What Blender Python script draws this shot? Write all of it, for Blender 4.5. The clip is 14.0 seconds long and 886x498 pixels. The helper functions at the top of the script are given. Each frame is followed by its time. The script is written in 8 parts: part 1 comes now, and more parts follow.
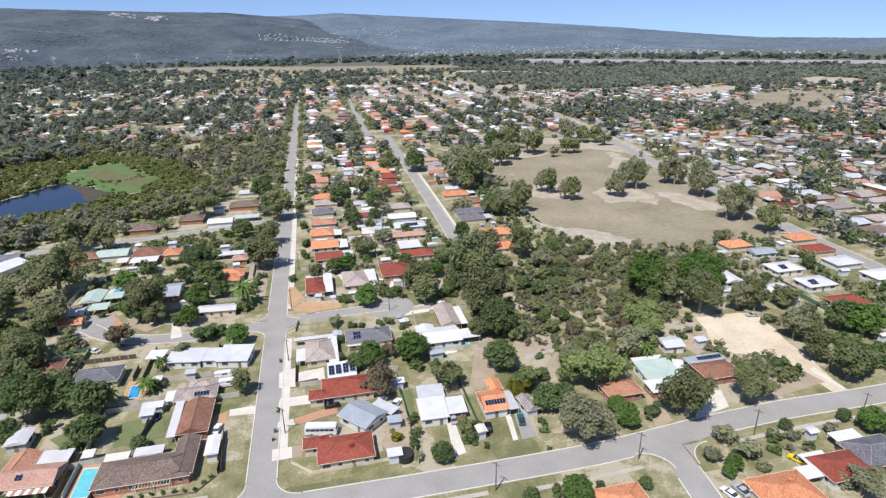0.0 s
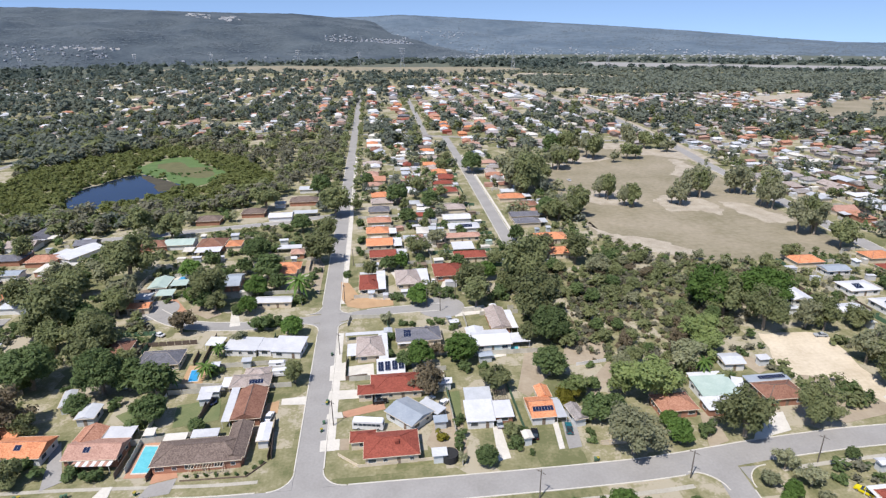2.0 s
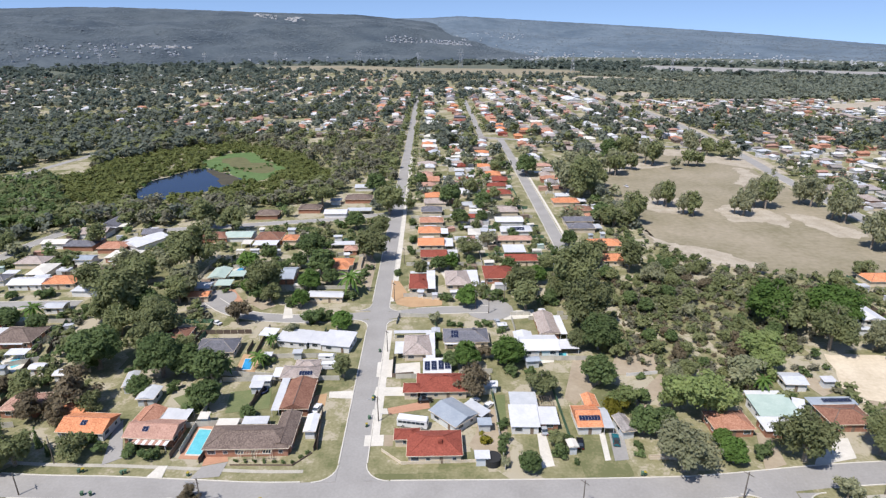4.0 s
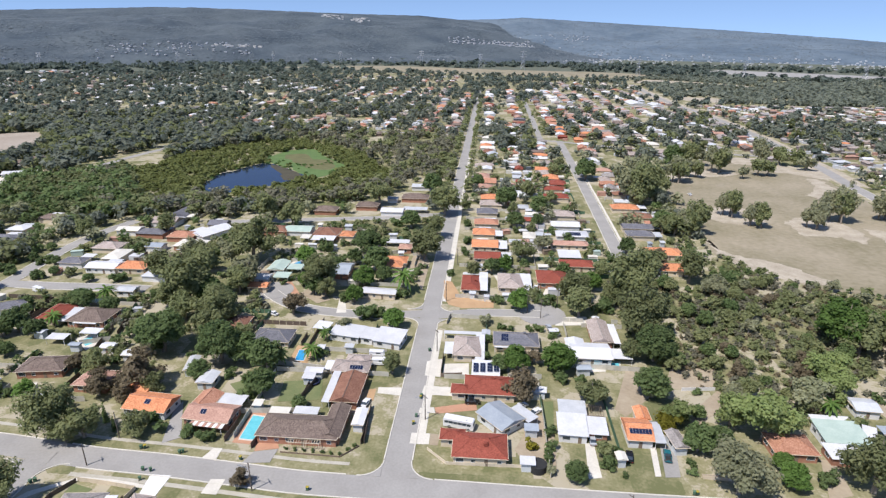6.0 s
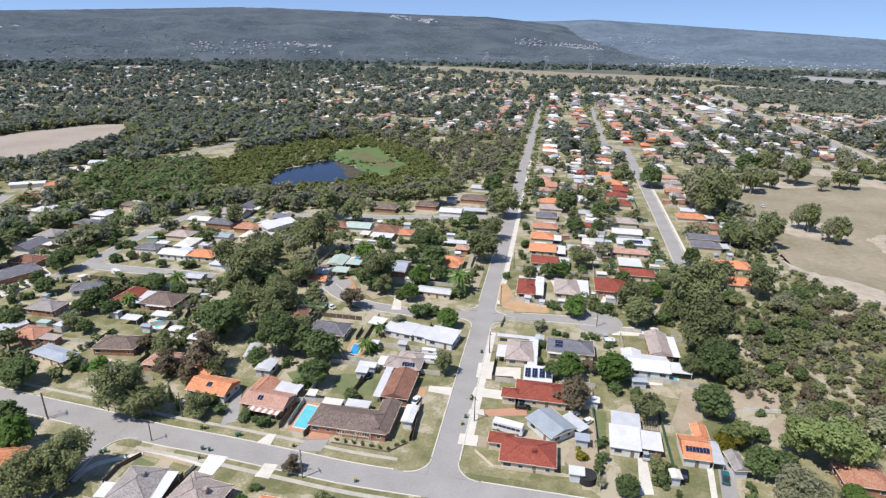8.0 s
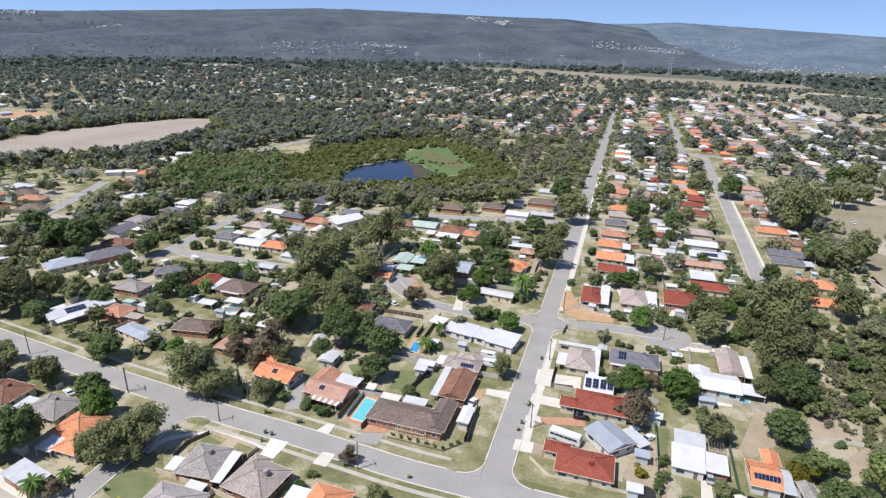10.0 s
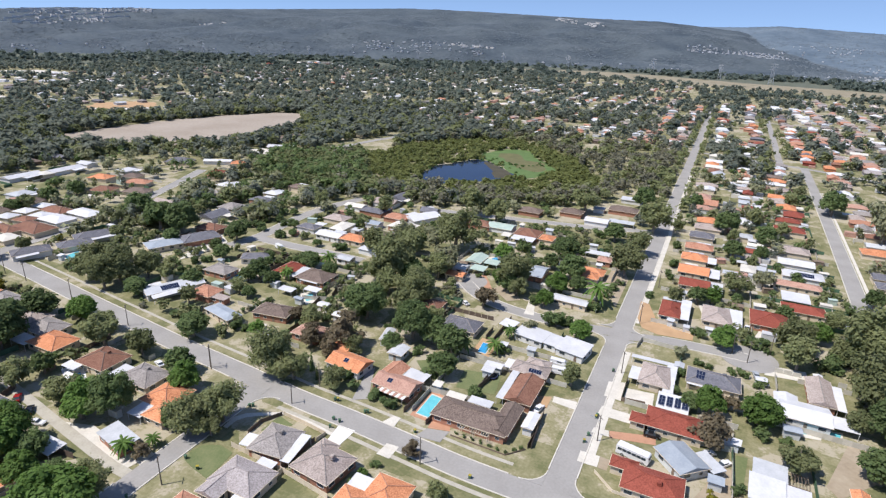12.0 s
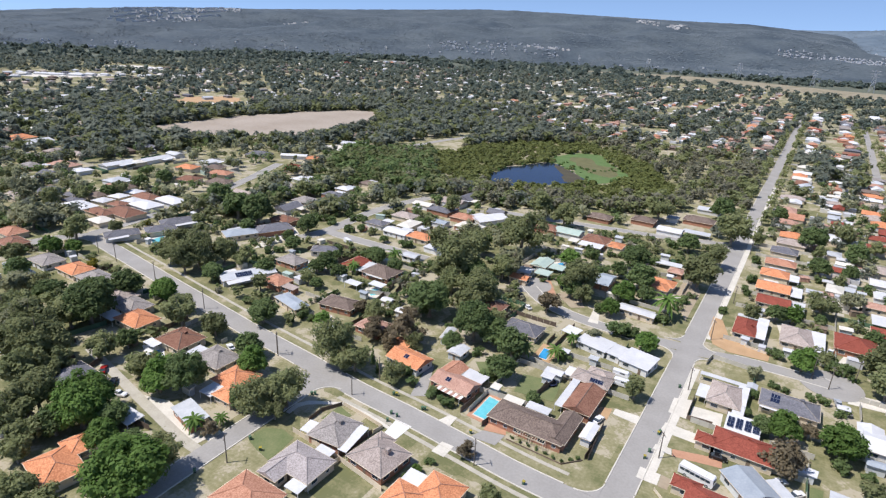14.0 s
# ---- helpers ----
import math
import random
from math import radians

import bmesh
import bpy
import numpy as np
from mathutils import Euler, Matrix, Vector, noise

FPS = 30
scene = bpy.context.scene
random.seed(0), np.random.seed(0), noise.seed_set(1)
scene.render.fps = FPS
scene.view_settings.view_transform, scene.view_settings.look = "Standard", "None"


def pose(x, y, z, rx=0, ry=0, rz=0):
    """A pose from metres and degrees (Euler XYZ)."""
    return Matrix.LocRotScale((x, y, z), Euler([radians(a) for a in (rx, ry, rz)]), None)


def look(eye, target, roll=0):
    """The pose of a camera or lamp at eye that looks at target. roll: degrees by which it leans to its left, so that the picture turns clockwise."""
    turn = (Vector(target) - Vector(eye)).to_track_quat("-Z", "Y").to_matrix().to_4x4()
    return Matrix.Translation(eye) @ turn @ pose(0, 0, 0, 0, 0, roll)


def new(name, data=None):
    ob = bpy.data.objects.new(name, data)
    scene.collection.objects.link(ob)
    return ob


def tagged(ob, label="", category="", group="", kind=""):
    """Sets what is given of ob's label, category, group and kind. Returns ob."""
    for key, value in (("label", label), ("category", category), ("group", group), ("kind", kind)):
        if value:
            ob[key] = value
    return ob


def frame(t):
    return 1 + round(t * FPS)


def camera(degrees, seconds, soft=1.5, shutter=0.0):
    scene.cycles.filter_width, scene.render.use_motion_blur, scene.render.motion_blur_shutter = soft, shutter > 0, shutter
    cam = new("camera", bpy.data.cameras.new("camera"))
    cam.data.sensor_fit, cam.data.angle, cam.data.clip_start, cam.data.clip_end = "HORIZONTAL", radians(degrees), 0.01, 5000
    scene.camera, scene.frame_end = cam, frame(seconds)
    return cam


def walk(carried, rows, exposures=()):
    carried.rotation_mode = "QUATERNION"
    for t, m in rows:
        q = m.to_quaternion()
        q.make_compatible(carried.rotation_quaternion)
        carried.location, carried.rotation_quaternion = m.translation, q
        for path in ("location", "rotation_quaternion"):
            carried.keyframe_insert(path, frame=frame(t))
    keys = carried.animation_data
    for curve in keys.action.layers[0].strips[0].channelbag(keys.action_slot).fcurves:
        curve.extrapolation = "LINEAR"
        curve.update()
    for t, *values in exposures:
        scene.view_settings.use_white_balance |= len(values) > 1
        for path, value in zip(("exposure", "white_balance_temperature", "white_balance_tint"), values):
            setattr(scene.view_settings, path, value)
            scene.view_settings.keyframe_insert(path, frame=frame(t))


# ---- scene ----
import itertools

# Camera: hovers in one place and turns to the left.
cam = camera(74.79, 14.0, soft=1.3)
EYE = (20.5, -114.0, 104.0)


def aim(yaw, pitch, roll):
    return pose(*EYE, 0, 0, yaw) @ pose(0, 0, 0, 90 + pitch, 0, 0) @ pose(0, 0, 0, 0, 0, roll)


PATH = [
    (0.0, aim(-12.300, -20.763, -0.916)),
    (0.5, aim(-11.076, -20.705, -0.803)),
    (1.0, aim(-9.535, -20.634, -0.693)),
    (1.5, aim(-8.192, -20.593, -0.602)),
    (2.0, aim(-6.686, -20.547, -0.491)),
    (2.5, aim(-5.365, -20.501, -0.402)),
    (3.0, aim(-3.941, -20.471, -0.282)),
    (5.5, aim(2.762, -20.319, 0.292)),
    (6.0, aim(4.342, -20.294, 0.422)),
    (6.5, aim(5.676, -20.279, 0.540)),
    (7.0, aim(7.110, -20.260, 0.658)),
    (7.5, aim(8.670, -20.253, 0.780)),
    (8.0, aim(10.321, -20.258, 0.931)),
    (10.5, aim(19.049, -20.282, 1.610)),
    (11.0, aim(21.135, -20.346, 1.810)),
    (11.5, aim(23.089, -20.367, 1.994)),
    (12.0, aim(24.940, -20.405, 2.187)),
    (12.5, aim(26.692, -20.450, 2.342)),
    (13.0, aim(28.377, -20.480, 2.506)),
    (13.5, aim(30.060, -20.544, 2.603)),
    (14.0, aim(31.774, -20.601, 2.695)),
]
walk(cam, PATH)

# World: clear midday sky and one sun, high behind the camera and to its left.
SUN_EL, SUN_AZ = 59.0, 224.5  # degrees above the horizon; clockwise from +y
world = bpy.data.worlds.new("sky")
scene.world = world
world.use_nodes = True
wn, wl = world.node_tree.nodes, world.node_tree.links
sky = wn.new("ShaderNodeTexSky")
sky.sky_type, sky.sun_disc = "NISHITA", False
sky.sun_elevation, sky.sun_rotation = radians(SUN_EL), radians(SUN_AZ)
sky.air_density, sky.dust_density, sky.ozone_density = 0.8, 0.1, 3.0
tint = wn.new("ShaderNodeVectorMath")
tint.operation = "MULTIPLY"
tint.inputs[1].default_value = (1.08, 1.04, 1.07)
place, lift = wn.new("ShaderNodeTexCoord"), wn.new("ShaderNodeVectorMath")
lift.operation, lift.inputs[1].default_value = "ADD", (0.0, 0.0, 0.16)
wl.new(place.outputs["Generated"], lift.inputs[0])
wl.new(lift.outputs[0], sky.inputs[0])
wl.new(sky.outputs[0], tint.inputs[0])
wl.new(tint.outputs[0], wn["Background"].inputs[0])
wn["Background"].inputs[1].default_value = 0.136
sun = new("sun", bpy.data.lights.new("sun", "SUN"))
sun.data.energy, sun.data.angle, sun.data.color = 4.75, radians(0.53), (1.0, 0.952, 0.925)
sun_way = Vector((math.sin(radians(SUN_AZ)) * math.cos(radians(SUN_EL)), math.cos(radians(SUN_AZ)) * math.cos(radians(SUN_EL)), math.sin(radians(SUN_EL))))
sun.matrix_world = look(sun_way * 300, (0, 0, 0))
scene.view_settings.exposure = 0.27


# ---- materials ----
def material(name, c1, c2, size=2.0, fine=0.25, rough=0.85, bump=0.15, metal=0.0, vary=0.0, island=0.0, spec=0.3, contrast=1.0, grain=0.4):
    """Two colours mixed by a coarse and a fine noise in metres; vary: lightness change from object to object; island: from leaf to leaf."""
    m = bpy.data.materials.new(name)
    m.use_nodes = True
    n, l = m.node_tree.nodes, m.node_tree.links
    b = n["Principled BSDF"]
    b.inputs["Roughness"].default_value, b.inputs["Metallic"].default_value = rough, metal
    b.inputs["Specular IOR Level"].default_value = spec
    geo = n.new("ShaderNodeNewGeometry")
    coarse, small = n.new("ShaderNodeTexNoise"), n.new("ShaderNodeTexNoise")
    coarse.inputs["Scale"].default_value, coarse.inputs["Detail"].default_value = 1.0 / size, 5.0
    small.inputs["Scale"].default_value, small.inputs["Detail"].default_value = 1.0 / fine, 3.0
    l.new(geo.outputs["Position"], coarse.inputs["Vector"])
    l.new(geo.outputs["Position"], small.inputs["Vector"])
    blend = n.new("ShaderNodeMix")
    blend.inputs[0].default_value = grain
    l.new(coarse.outputs[0], blend.inputs[2])
    l.new(small.outputs[0], blend.inputs[3])
    ramp = n.new("ShaderNodeValToRGB")
    e = ramp.color_ramp.elements
    e[0].position, e[1].position = 0.5 - 0.18 / contrast, 0.5 + 0.18 / contrast
    e[0].color, e[1].color = (*c1, 1), (*c2, 1)
    l.new(blend.outputs[0], ramp.inputs[0])
    colour = ramp.outputs[0]
    for amount, source in ((vary, "object"), (island, "island")):
        if amount:
            hsv, span = n.new("ShaderNodeHueSaturation"), n.new("ShaderNodeMapRange")
            span.inputs[3].default_value, span.inputs[4].default_value = 1 - amount, 1 + amount
            l.new(n.new("ShaderNodeObjectInfo").outputs["Random"] if source == "object" else geo.outputs["Random Per Island"], span.inputs[0])
            l.new(span.outputs[0], hsv.inputs["Value"])
            l.new(colour, hsv.inputs["Color"])
            colour = hsv.outputs[0]
    l.new(colour, b.inputs["Base Color"])
    if bump:
        bn = n.new("ShaderNodeBump")
        bn.inputs["Strength"].default_value, bn.inputs["Distance"].default_value = bump, fine * 0.3
        l.new(small.outputs[0], bn.inputs["Height"])
        l.new(bn.outputs[0], b.inputs["Normal"])
    return m


def ribbed(m, axis, pitch, depth):
    """Adds courses or corrugations: a wave bump along one object axis, pitch metres apart."""
    n, l = m.node_tree.nodes, m.node_tree.links
    tex, wave, bn = n.new("ShaderNodeTexCoord"), n.new("ShaderNodeTexWave"), n.new("ShaderNodeBump")
    wave.bands_direction = axis
    wave.inputs["Scale"].default_value = 0.314 / pitch
    wave.inputs["Distortion"].default_value = 0.4
    l.new(tex.outputs["Object"], wave.inputs["Vector"])
    l.new(wave.outputs["Color"], bn.inputs["Height"])
    bn.inputs["Distance"].default_value, bn.inputs["Strength"].default_value = depth, 0.8
    l.new(bn.outputs[0], n["Principled BSDF"].inputs["Normal"])
    return m


def leafy(name, c1, c2):
    m = material(name, c1, c2, size=6.0, fine=0.8, rough=0.7, bump=0.0, vary=0.2, island=0.14, spec=0.2)
    n, l = m.node_tree.nodes, m.node_tree.links
    b, out = n["Principled BSDF"], n["Material Output"]
    tr, mix = n.new("ShaderNodeBsdfTranslucent"), n.new("ShaderNodeMixShader")
    l.new(b.inputs["Base Color"].links[0].from_socket, tr.inputs["Color"])
    mix.inputs[0].default_value = 0.46
    l.new(b.outputs[0], mix.inputs[1])
    l.new(tr.outputs[0], mix.inputs[2])
    l.new(mix.outputs[0], out.inputs["Surface"])
    return m


def tiled(name, c1, c2, **k):
    return ribbed(material(name, tuple(v * 0.88 for v in c1), tuple(v * 1.08 for v in c2), size=2.2, fine=0.38, vary=0.08, contrast=1.5, grain=0.72, **k), "Z", 0.13, 0.03)


M = {
    "asphalt": material("asphalt", (0.251, 0.239, 0.221), (0.329, 0.315, 0.294), 9.0, 0.7, bump=0.1),
    "concrete": material("concrete", (0.484, 0.454, 0.393), (0.629, 0.593, 0.521), 4.0, 0.5, bump=0.05),
    "paving": material("brick paving", (0.36, 0.19, 0.12), (0.48, 0.27, 0.17), 3.0, 0.3),
    "ochre": material("ochre gravel", (0.36, 0.23, 0.125), (0.47, 0.31, 0.175), 4.0, 0.4),
    "sand": material("pale sand", (0.46, 0.385, 0.275), (0.62, 0.535, 0.405), 11.0, 1.2, contrast=1.2),
    "bare": material("bare earth", (0.27, 0.215, 0.15), (0.38, 0.32, 0.235), 9.0, 1.2),
    "worn": material("worn sandy turf", (0.285, 0.245, 0.18), (0.45, 0.395, 0.315), 7.0, 1.0, contrast=1.1),
    "mauve_tile": tiled("pale mauve grey roof tiles", (0.264, 0.233, 0.224), (0.361, 0.326, 0.317)),
    "plain": material("cleared sand", (0.275, 0.228, 0.178), (0.37, 0.318, 0.262), 45.0, 3.0, contrast=1.2),
    "lawn": material("lawn", (0.108, 0.138, 0.055), (0.178, 0.190, 0.088), 5.0, 0.6),
    "oval": material("sports field grass", (0.188, 0.166, 0.100), (0.318, 0.272, 0.196), 34.0, 3.0, contrast=1.15),
    "path": material("dirty concrete", (0.33, 0.305, 0.25), (0.45, 0.42, 0.35), 3.0, 0.5, bump=0.05),
    "reeds": leafy("reeds", (0.10, 0.19, 0.055), (0.16, 0.25, 0.08)),
    "wattle": leafy("wetland scrub", (0.136, 0.164, 0.051), (0.224, 0.244, 0.086)),
    "paperbark": leafy("paperbark leaves", (0.146, 0.147, 0.100), (0.235, 0.225, 0.159)),
    # Bluish distance haze put into this leaf colour, between suburb and hills.
    "hazy_edge_leaf": leafy("hazy far eucalypt leaves", (0.108, 0.145, 0.120), (0.185, 0.219, 0.181)),
    "reed_green": material("green reed bed", (0.07, 0.12, 0.035), (0.12, 0.18, 0.06), 7.0, 0.9),
    "gum": leafy("gum leaves", (0.142, 0.171, 0.074), (0.269, 0.284, 0.134)),
    "gum_grey": leafy("grey gum leaves", (0.215, 0.233, 0.131), (0.378, 0.375, 0.232)),
    # Lighter, greyer leaves: distance haze put into their colour.
    "far_leaf": leafy("hazy distant eucalypt leaves", (0.133, 0.161, 0.121), (0.230, 0.244, 0.189)),
    # Blue grey of distance haze put into the colour of the hillside trees.
    "hazy_hill_tree": material("hazy hillside trees", (0.065, 0.086, 0.103), (0.125, 0.143, 0.153), 90.0, 10.0),
    # Yellow green gum leaves, with sunlight put into their lighter colour.
    "lime_gum": leafy("sunlit yellow green gum leaves", (0.185, 0.245, 0.082), (0.31, 0.36, 0.145)),
    "deep": leafy("dense dark leaves", (0.089, 0.136, 0.050), (0.171, 0.224, 0.088)),
    "bright": leafy("fresh green leaves", (0.090, 0.163, 0.036), (0.163, 0.259, 0.066)),
    "rust": leafy("brownish leaves", (0.147, 0.122, 0.077), (0.245, 0.201, 0.128)),
    "yellow": leafy("yellow green leaves", (0.15, 0.15, 0.02), (0.24, 0.21, 0.03)),
    "bark": material("bark", (0.16, 0.13, 0.10), (0.32, 0.28, 0.23), 1.0, 0.1),
    "red_tile": tiled("red roof tiles", (0.197, 0.047, 0.030), (0.269, 0.072, 0.048)),
    "orange_tile": tiled("orange roof tiles", (0.47, 0.175, 0.08), (0.60, 0.265, 0.135)),
    "terracotta": tiled("terracotta roof tiles", (0.33, 0.15, 0.092), (0.44, 0.232, 0.155)),
    "salmon": tiled("faded salmon tiles", (0.34, 0.19, 0.14), (0.43, 0.265, 0.205)),
    "brown_tile": tiled("brown roof tiles", (0.115, 0.083, 0.068), (0.195, 0.15, 0.125)),
    "chestnut": tiled("chestnut roof tiles", (0.172, 0.078, 0.051), (0.249, 0.129, 0.087)),
    "grey_tile": tiled("grey roof tiles", (0.206, 0.185, 0.172), (0.301, 0.275, 0.258)),
    "taupe": tiled("taupe roof tiles", (0.276, 0.225, 0.198), (0.386, 0.327, 0.294)),
    "charcoal": tiled("charcoal roof", (0.10, 0.10, 0.115), (0.17, 0.17, 0.19)),
    "white_metal": ribbed(material("white sheet roof", (0.476, 0.480, 0.491), (0.612, 0.612, 0.617), 4.0, 0.6, rough=0.5, vary=0.1), "X", 0.3, 0.02),
    "zinc": ribbed(material("zinc sheet roof", (0.389, 0.405, 0.421), (0.518, 0.529, 0.545), 3.0, 0.5, rough=0.45, vary=0.1), "X", 0.3, 0.02),
    "blue_metal": ribbed(material("blue grey sheet roof", (0.25, 0.285, 0.325), (0.35, 0.385, 0.42), 3.0, 0.5, rough=0.5, vary=0.08), "X", 0.3, 0.02),
    "green_metal": ribbed(material("pale green sheet roof", (0.32, 0.41, 0.36), (0.44, 0.52, 0.46), 3.0, 0.5, rough=0.5), "X", 0.3, 0.02),
    "cream_metal": ribbed(material("cream sheet roof", (0.550, 0.517, 0.451), (0.682, 0.649, 0.572), 3.0, 0.5, rough=0.5, vary=0.08), "X", 0.3, 0.02),
    "cream": material("cream render", (0.55, 0.46, 0.34), (0.66, 0.57, 0.44), 2.0, 0.2, vary=0.1),
    "white": material("white paint", (0.58, 0.57, 0.55), (0.70, 0.69, 0.67), 2.0, 0.2, vary=0.06, bump=0.03),
    "brick": material("red brown brick", (0.28, 0.13, 0.08), (0.40, 0.21, 0.14), 1.0, 0.12, vary=0.12),
    "weather": material("weatherboard", (0.45, 0.47, 0.47), (0.58, 0.60, 0.60), 1.5, 0.2, vary=0.1),
    "glass": material("window glass", (0.03, 0.04, 0.05), (0.06, 0.075, 0.09), 2.0, 0.5, rough=0.08, bump=0.0, spec=0.6),
    "solar": material("solar cells", (0.012, 0.016, 0.04), (0.02, 0.028, 0.06), 0.8, 0.15, rough=0.12, bump=0.0, spec=0.6),
    "timber": material("weathered timber", (0.15, 0.11, 0.08), (0.25, 0.19, 0.14), 1.0, 0.1),
    "pole": material("pole timber", (0.10, 0.085, 0.07), (0.17, 0.145, 0.12), 1.0, 0.1),
    "fence": material("cement sheet fence", (0.40, 0.38, 0.32), (0.54, 0.51, 0.44), 2.0, 0.3, vary=0.12),
    "green_fence": material("green sheet fence", (0.06, 0.12, 0.07), (0.09, 0.16, 0.10), 2.0, 0.3, vary=0.1),
    "dark_fence": material("dark sheet fence", (0.10, 0.075, 0.06), (0.15, 0.115, 0.09), 2.0, 0.3, vary=0.1),
    "pool": material("pool water", (0.10, 0.42, 0.48), (0.16, 0.52, 0.57), 2.0, 0.5, rough=0.06, bump=0.25, spec=0.5),
    "pool_blue": material("blue pool water", (0.03, 0.24, 0.48), (0.05, 0.32, 0.58), 2.0, 0.5, rough=0.06, bump=0.25, spec=0.5),
    "lake": material("lake water", (0.005, 0.011, 0.032), (0.010, 0.018, 0.044), 20.0, 2.0, rough=0.12, bump=0.05, spec=0.5),
    "rubber": material("black rubber", (0.02, 0.02, 0.02), (0.035, 0.035, 0.035), 0.5, 0.1),
    "steel": material("galvanised steel", (0.35, 0.36, 0.37), (0.48, 0.49, 0.50), 0.6, 0.1, rough=0.4, metal=0.6),
    # The range's base colour holds the haze: bushland green shifted to blue grey.
    "hazy_hill": material("bushland", (0.031, 0.046, 0.061), (0.096, 0.116, 0.126), 200.0, 15.0, bump=0.3, contrast=1.1),
    "bush_floor": material("bushland floor", (0.075, 0.09, 0.066), (0.14, 0.145, 0.10), 40.0, 6.0),
    # More haze put into the farther range: paler and bluer base colour.
    "hazy_hill_far": material("hazy distant bushland", (0.072, 0.103, 0.136), (0.140, 0.179, 0.212), 260.0, 36.0, bump=0.4, contrast=1.2),
    "rust_mud": material("brown mud and dry reeds", (0.051, 0.045, 0.030), (0.084, 0.075, 0.048), 6.0, 0.8),
    "dry_reed": material("brown dry reeds", (0.098, 0.097, 0.042), (0.150, 0.143, 0.063), 6.0, 0.8),
    "quarry": material("quarry rock", (0.450, 0.431, 0.406), (0.650, 0.625, 0.594), 30.0, 6.0),
}


def lots(name):
    """Suburban ground: olive grass, straw and grey sand in patches, changing from lot to lot."""
    m = bpy.data.materials.new(name)
    m.use_nodes = True
    n, l = m.node_tree.nodes, m.node_tree.links
    b, geo = n["Principled BSDF"], n.new("ShaderNodeNewGeometry")
    b.inputs["Roughness"].default_value, b.inputs["Specular IOR Level"].default_value = 0.95, 0.1
    cells = n.new("ShaderNodeTexVoronoi")
    cells.distance, cells.inputs["Scale"].default_value, cells.inputs["Randomness"].default_value = "CHEBYCHEV", 1 / 15.0, 0.75
    l.new(geo.outputs["Position"], cells.inputs["Vector"])
    split = n.new("ShaderNodeSeparateColor")
    l.new(cells.outputs["Color"], split.inputs[0])
    total = None
    for scale, weight in ((1 / 26.0, 0.55), (1 / 5.0, 0.6), (1 / 0.8, 0.35)):
        t = n.new("ShaderNodeTexNoise")
        t.inputs["Scale"].default_value, t.inputs["Detail"].default_value = scale, 4.0
        l.new(geo.outputs["Position"], t.inputs["Vector"])
        k = n.new("ShaderNodeMath")
        k.operation, k.inputs[1].default_value = "MULTIPLY", weight
        l.new(t.outputs[0], k.inputs[0])
        if total:
            plus = n.new("ShaderNodeMath")
            l.new(total, plus.inputs[0])
            l.new(k.outputs[0], plus.inputs[1])
            total = plus.outputs[0]
        else:
            total = k.outputs[0]
    lot = n.new("ShaderNodeMath")
    lot.operation, lot.inputs[1].default_value, lot.inputs[2].default_value = "MULTIPLY_ADD", 0.26, 0.0
    l.new(split.outputs[0], lot.inputs[0])
    l.new(total, lot.inputs[2])
    ramp = n.new("ShaderNodeValToRGB")
    e = ramp.color_ramp.elements
    e[0].position, e[0].color = 0.70, (0.135, 0.140, 0.066, 1)
    e[1].position, e[1].color = 1.0, (0.365, 0.325, 0.240, 1)
    for pos, c in ((0.82, (0.200, 0.190, 0.100)), (0.93, (0.262, 0.240, 0.142))):
        x = e.new(min(pos, 1.0))
        x.color = (*c, 1)
    l.new(lot.outputs[0], ramp.inputs[0])
    l.new(ramp.outputs[0], b.inputs["Base Color"])
    return m


M["lots"] = lots("suburban ground")
for key, c in (("lid_yellow", (0.40, 0.32, 0.05)), ("car_white", (0.78, 0.78, 0.78)), ("car_black", (0.012, 0.012, 0.014)), ("car_teal", (0.02, 0.13, 0.15)), ("car_yellow", (0.75, 0.62, 0.01)),
               ("car_silver", (0.42, 0.44, 0.46)), ("car_blue", (0.03, 0.05, 0.18)), ("car_red", (0.30, 0.02, 0.02))):
    M[key] = material(key.replace("_", " ") + " paint", tuple(v * 0.92 for v in c), c, 1.0, 0.3, rough=0.25, bump=0.0, metal=0.1, spec=0.6)


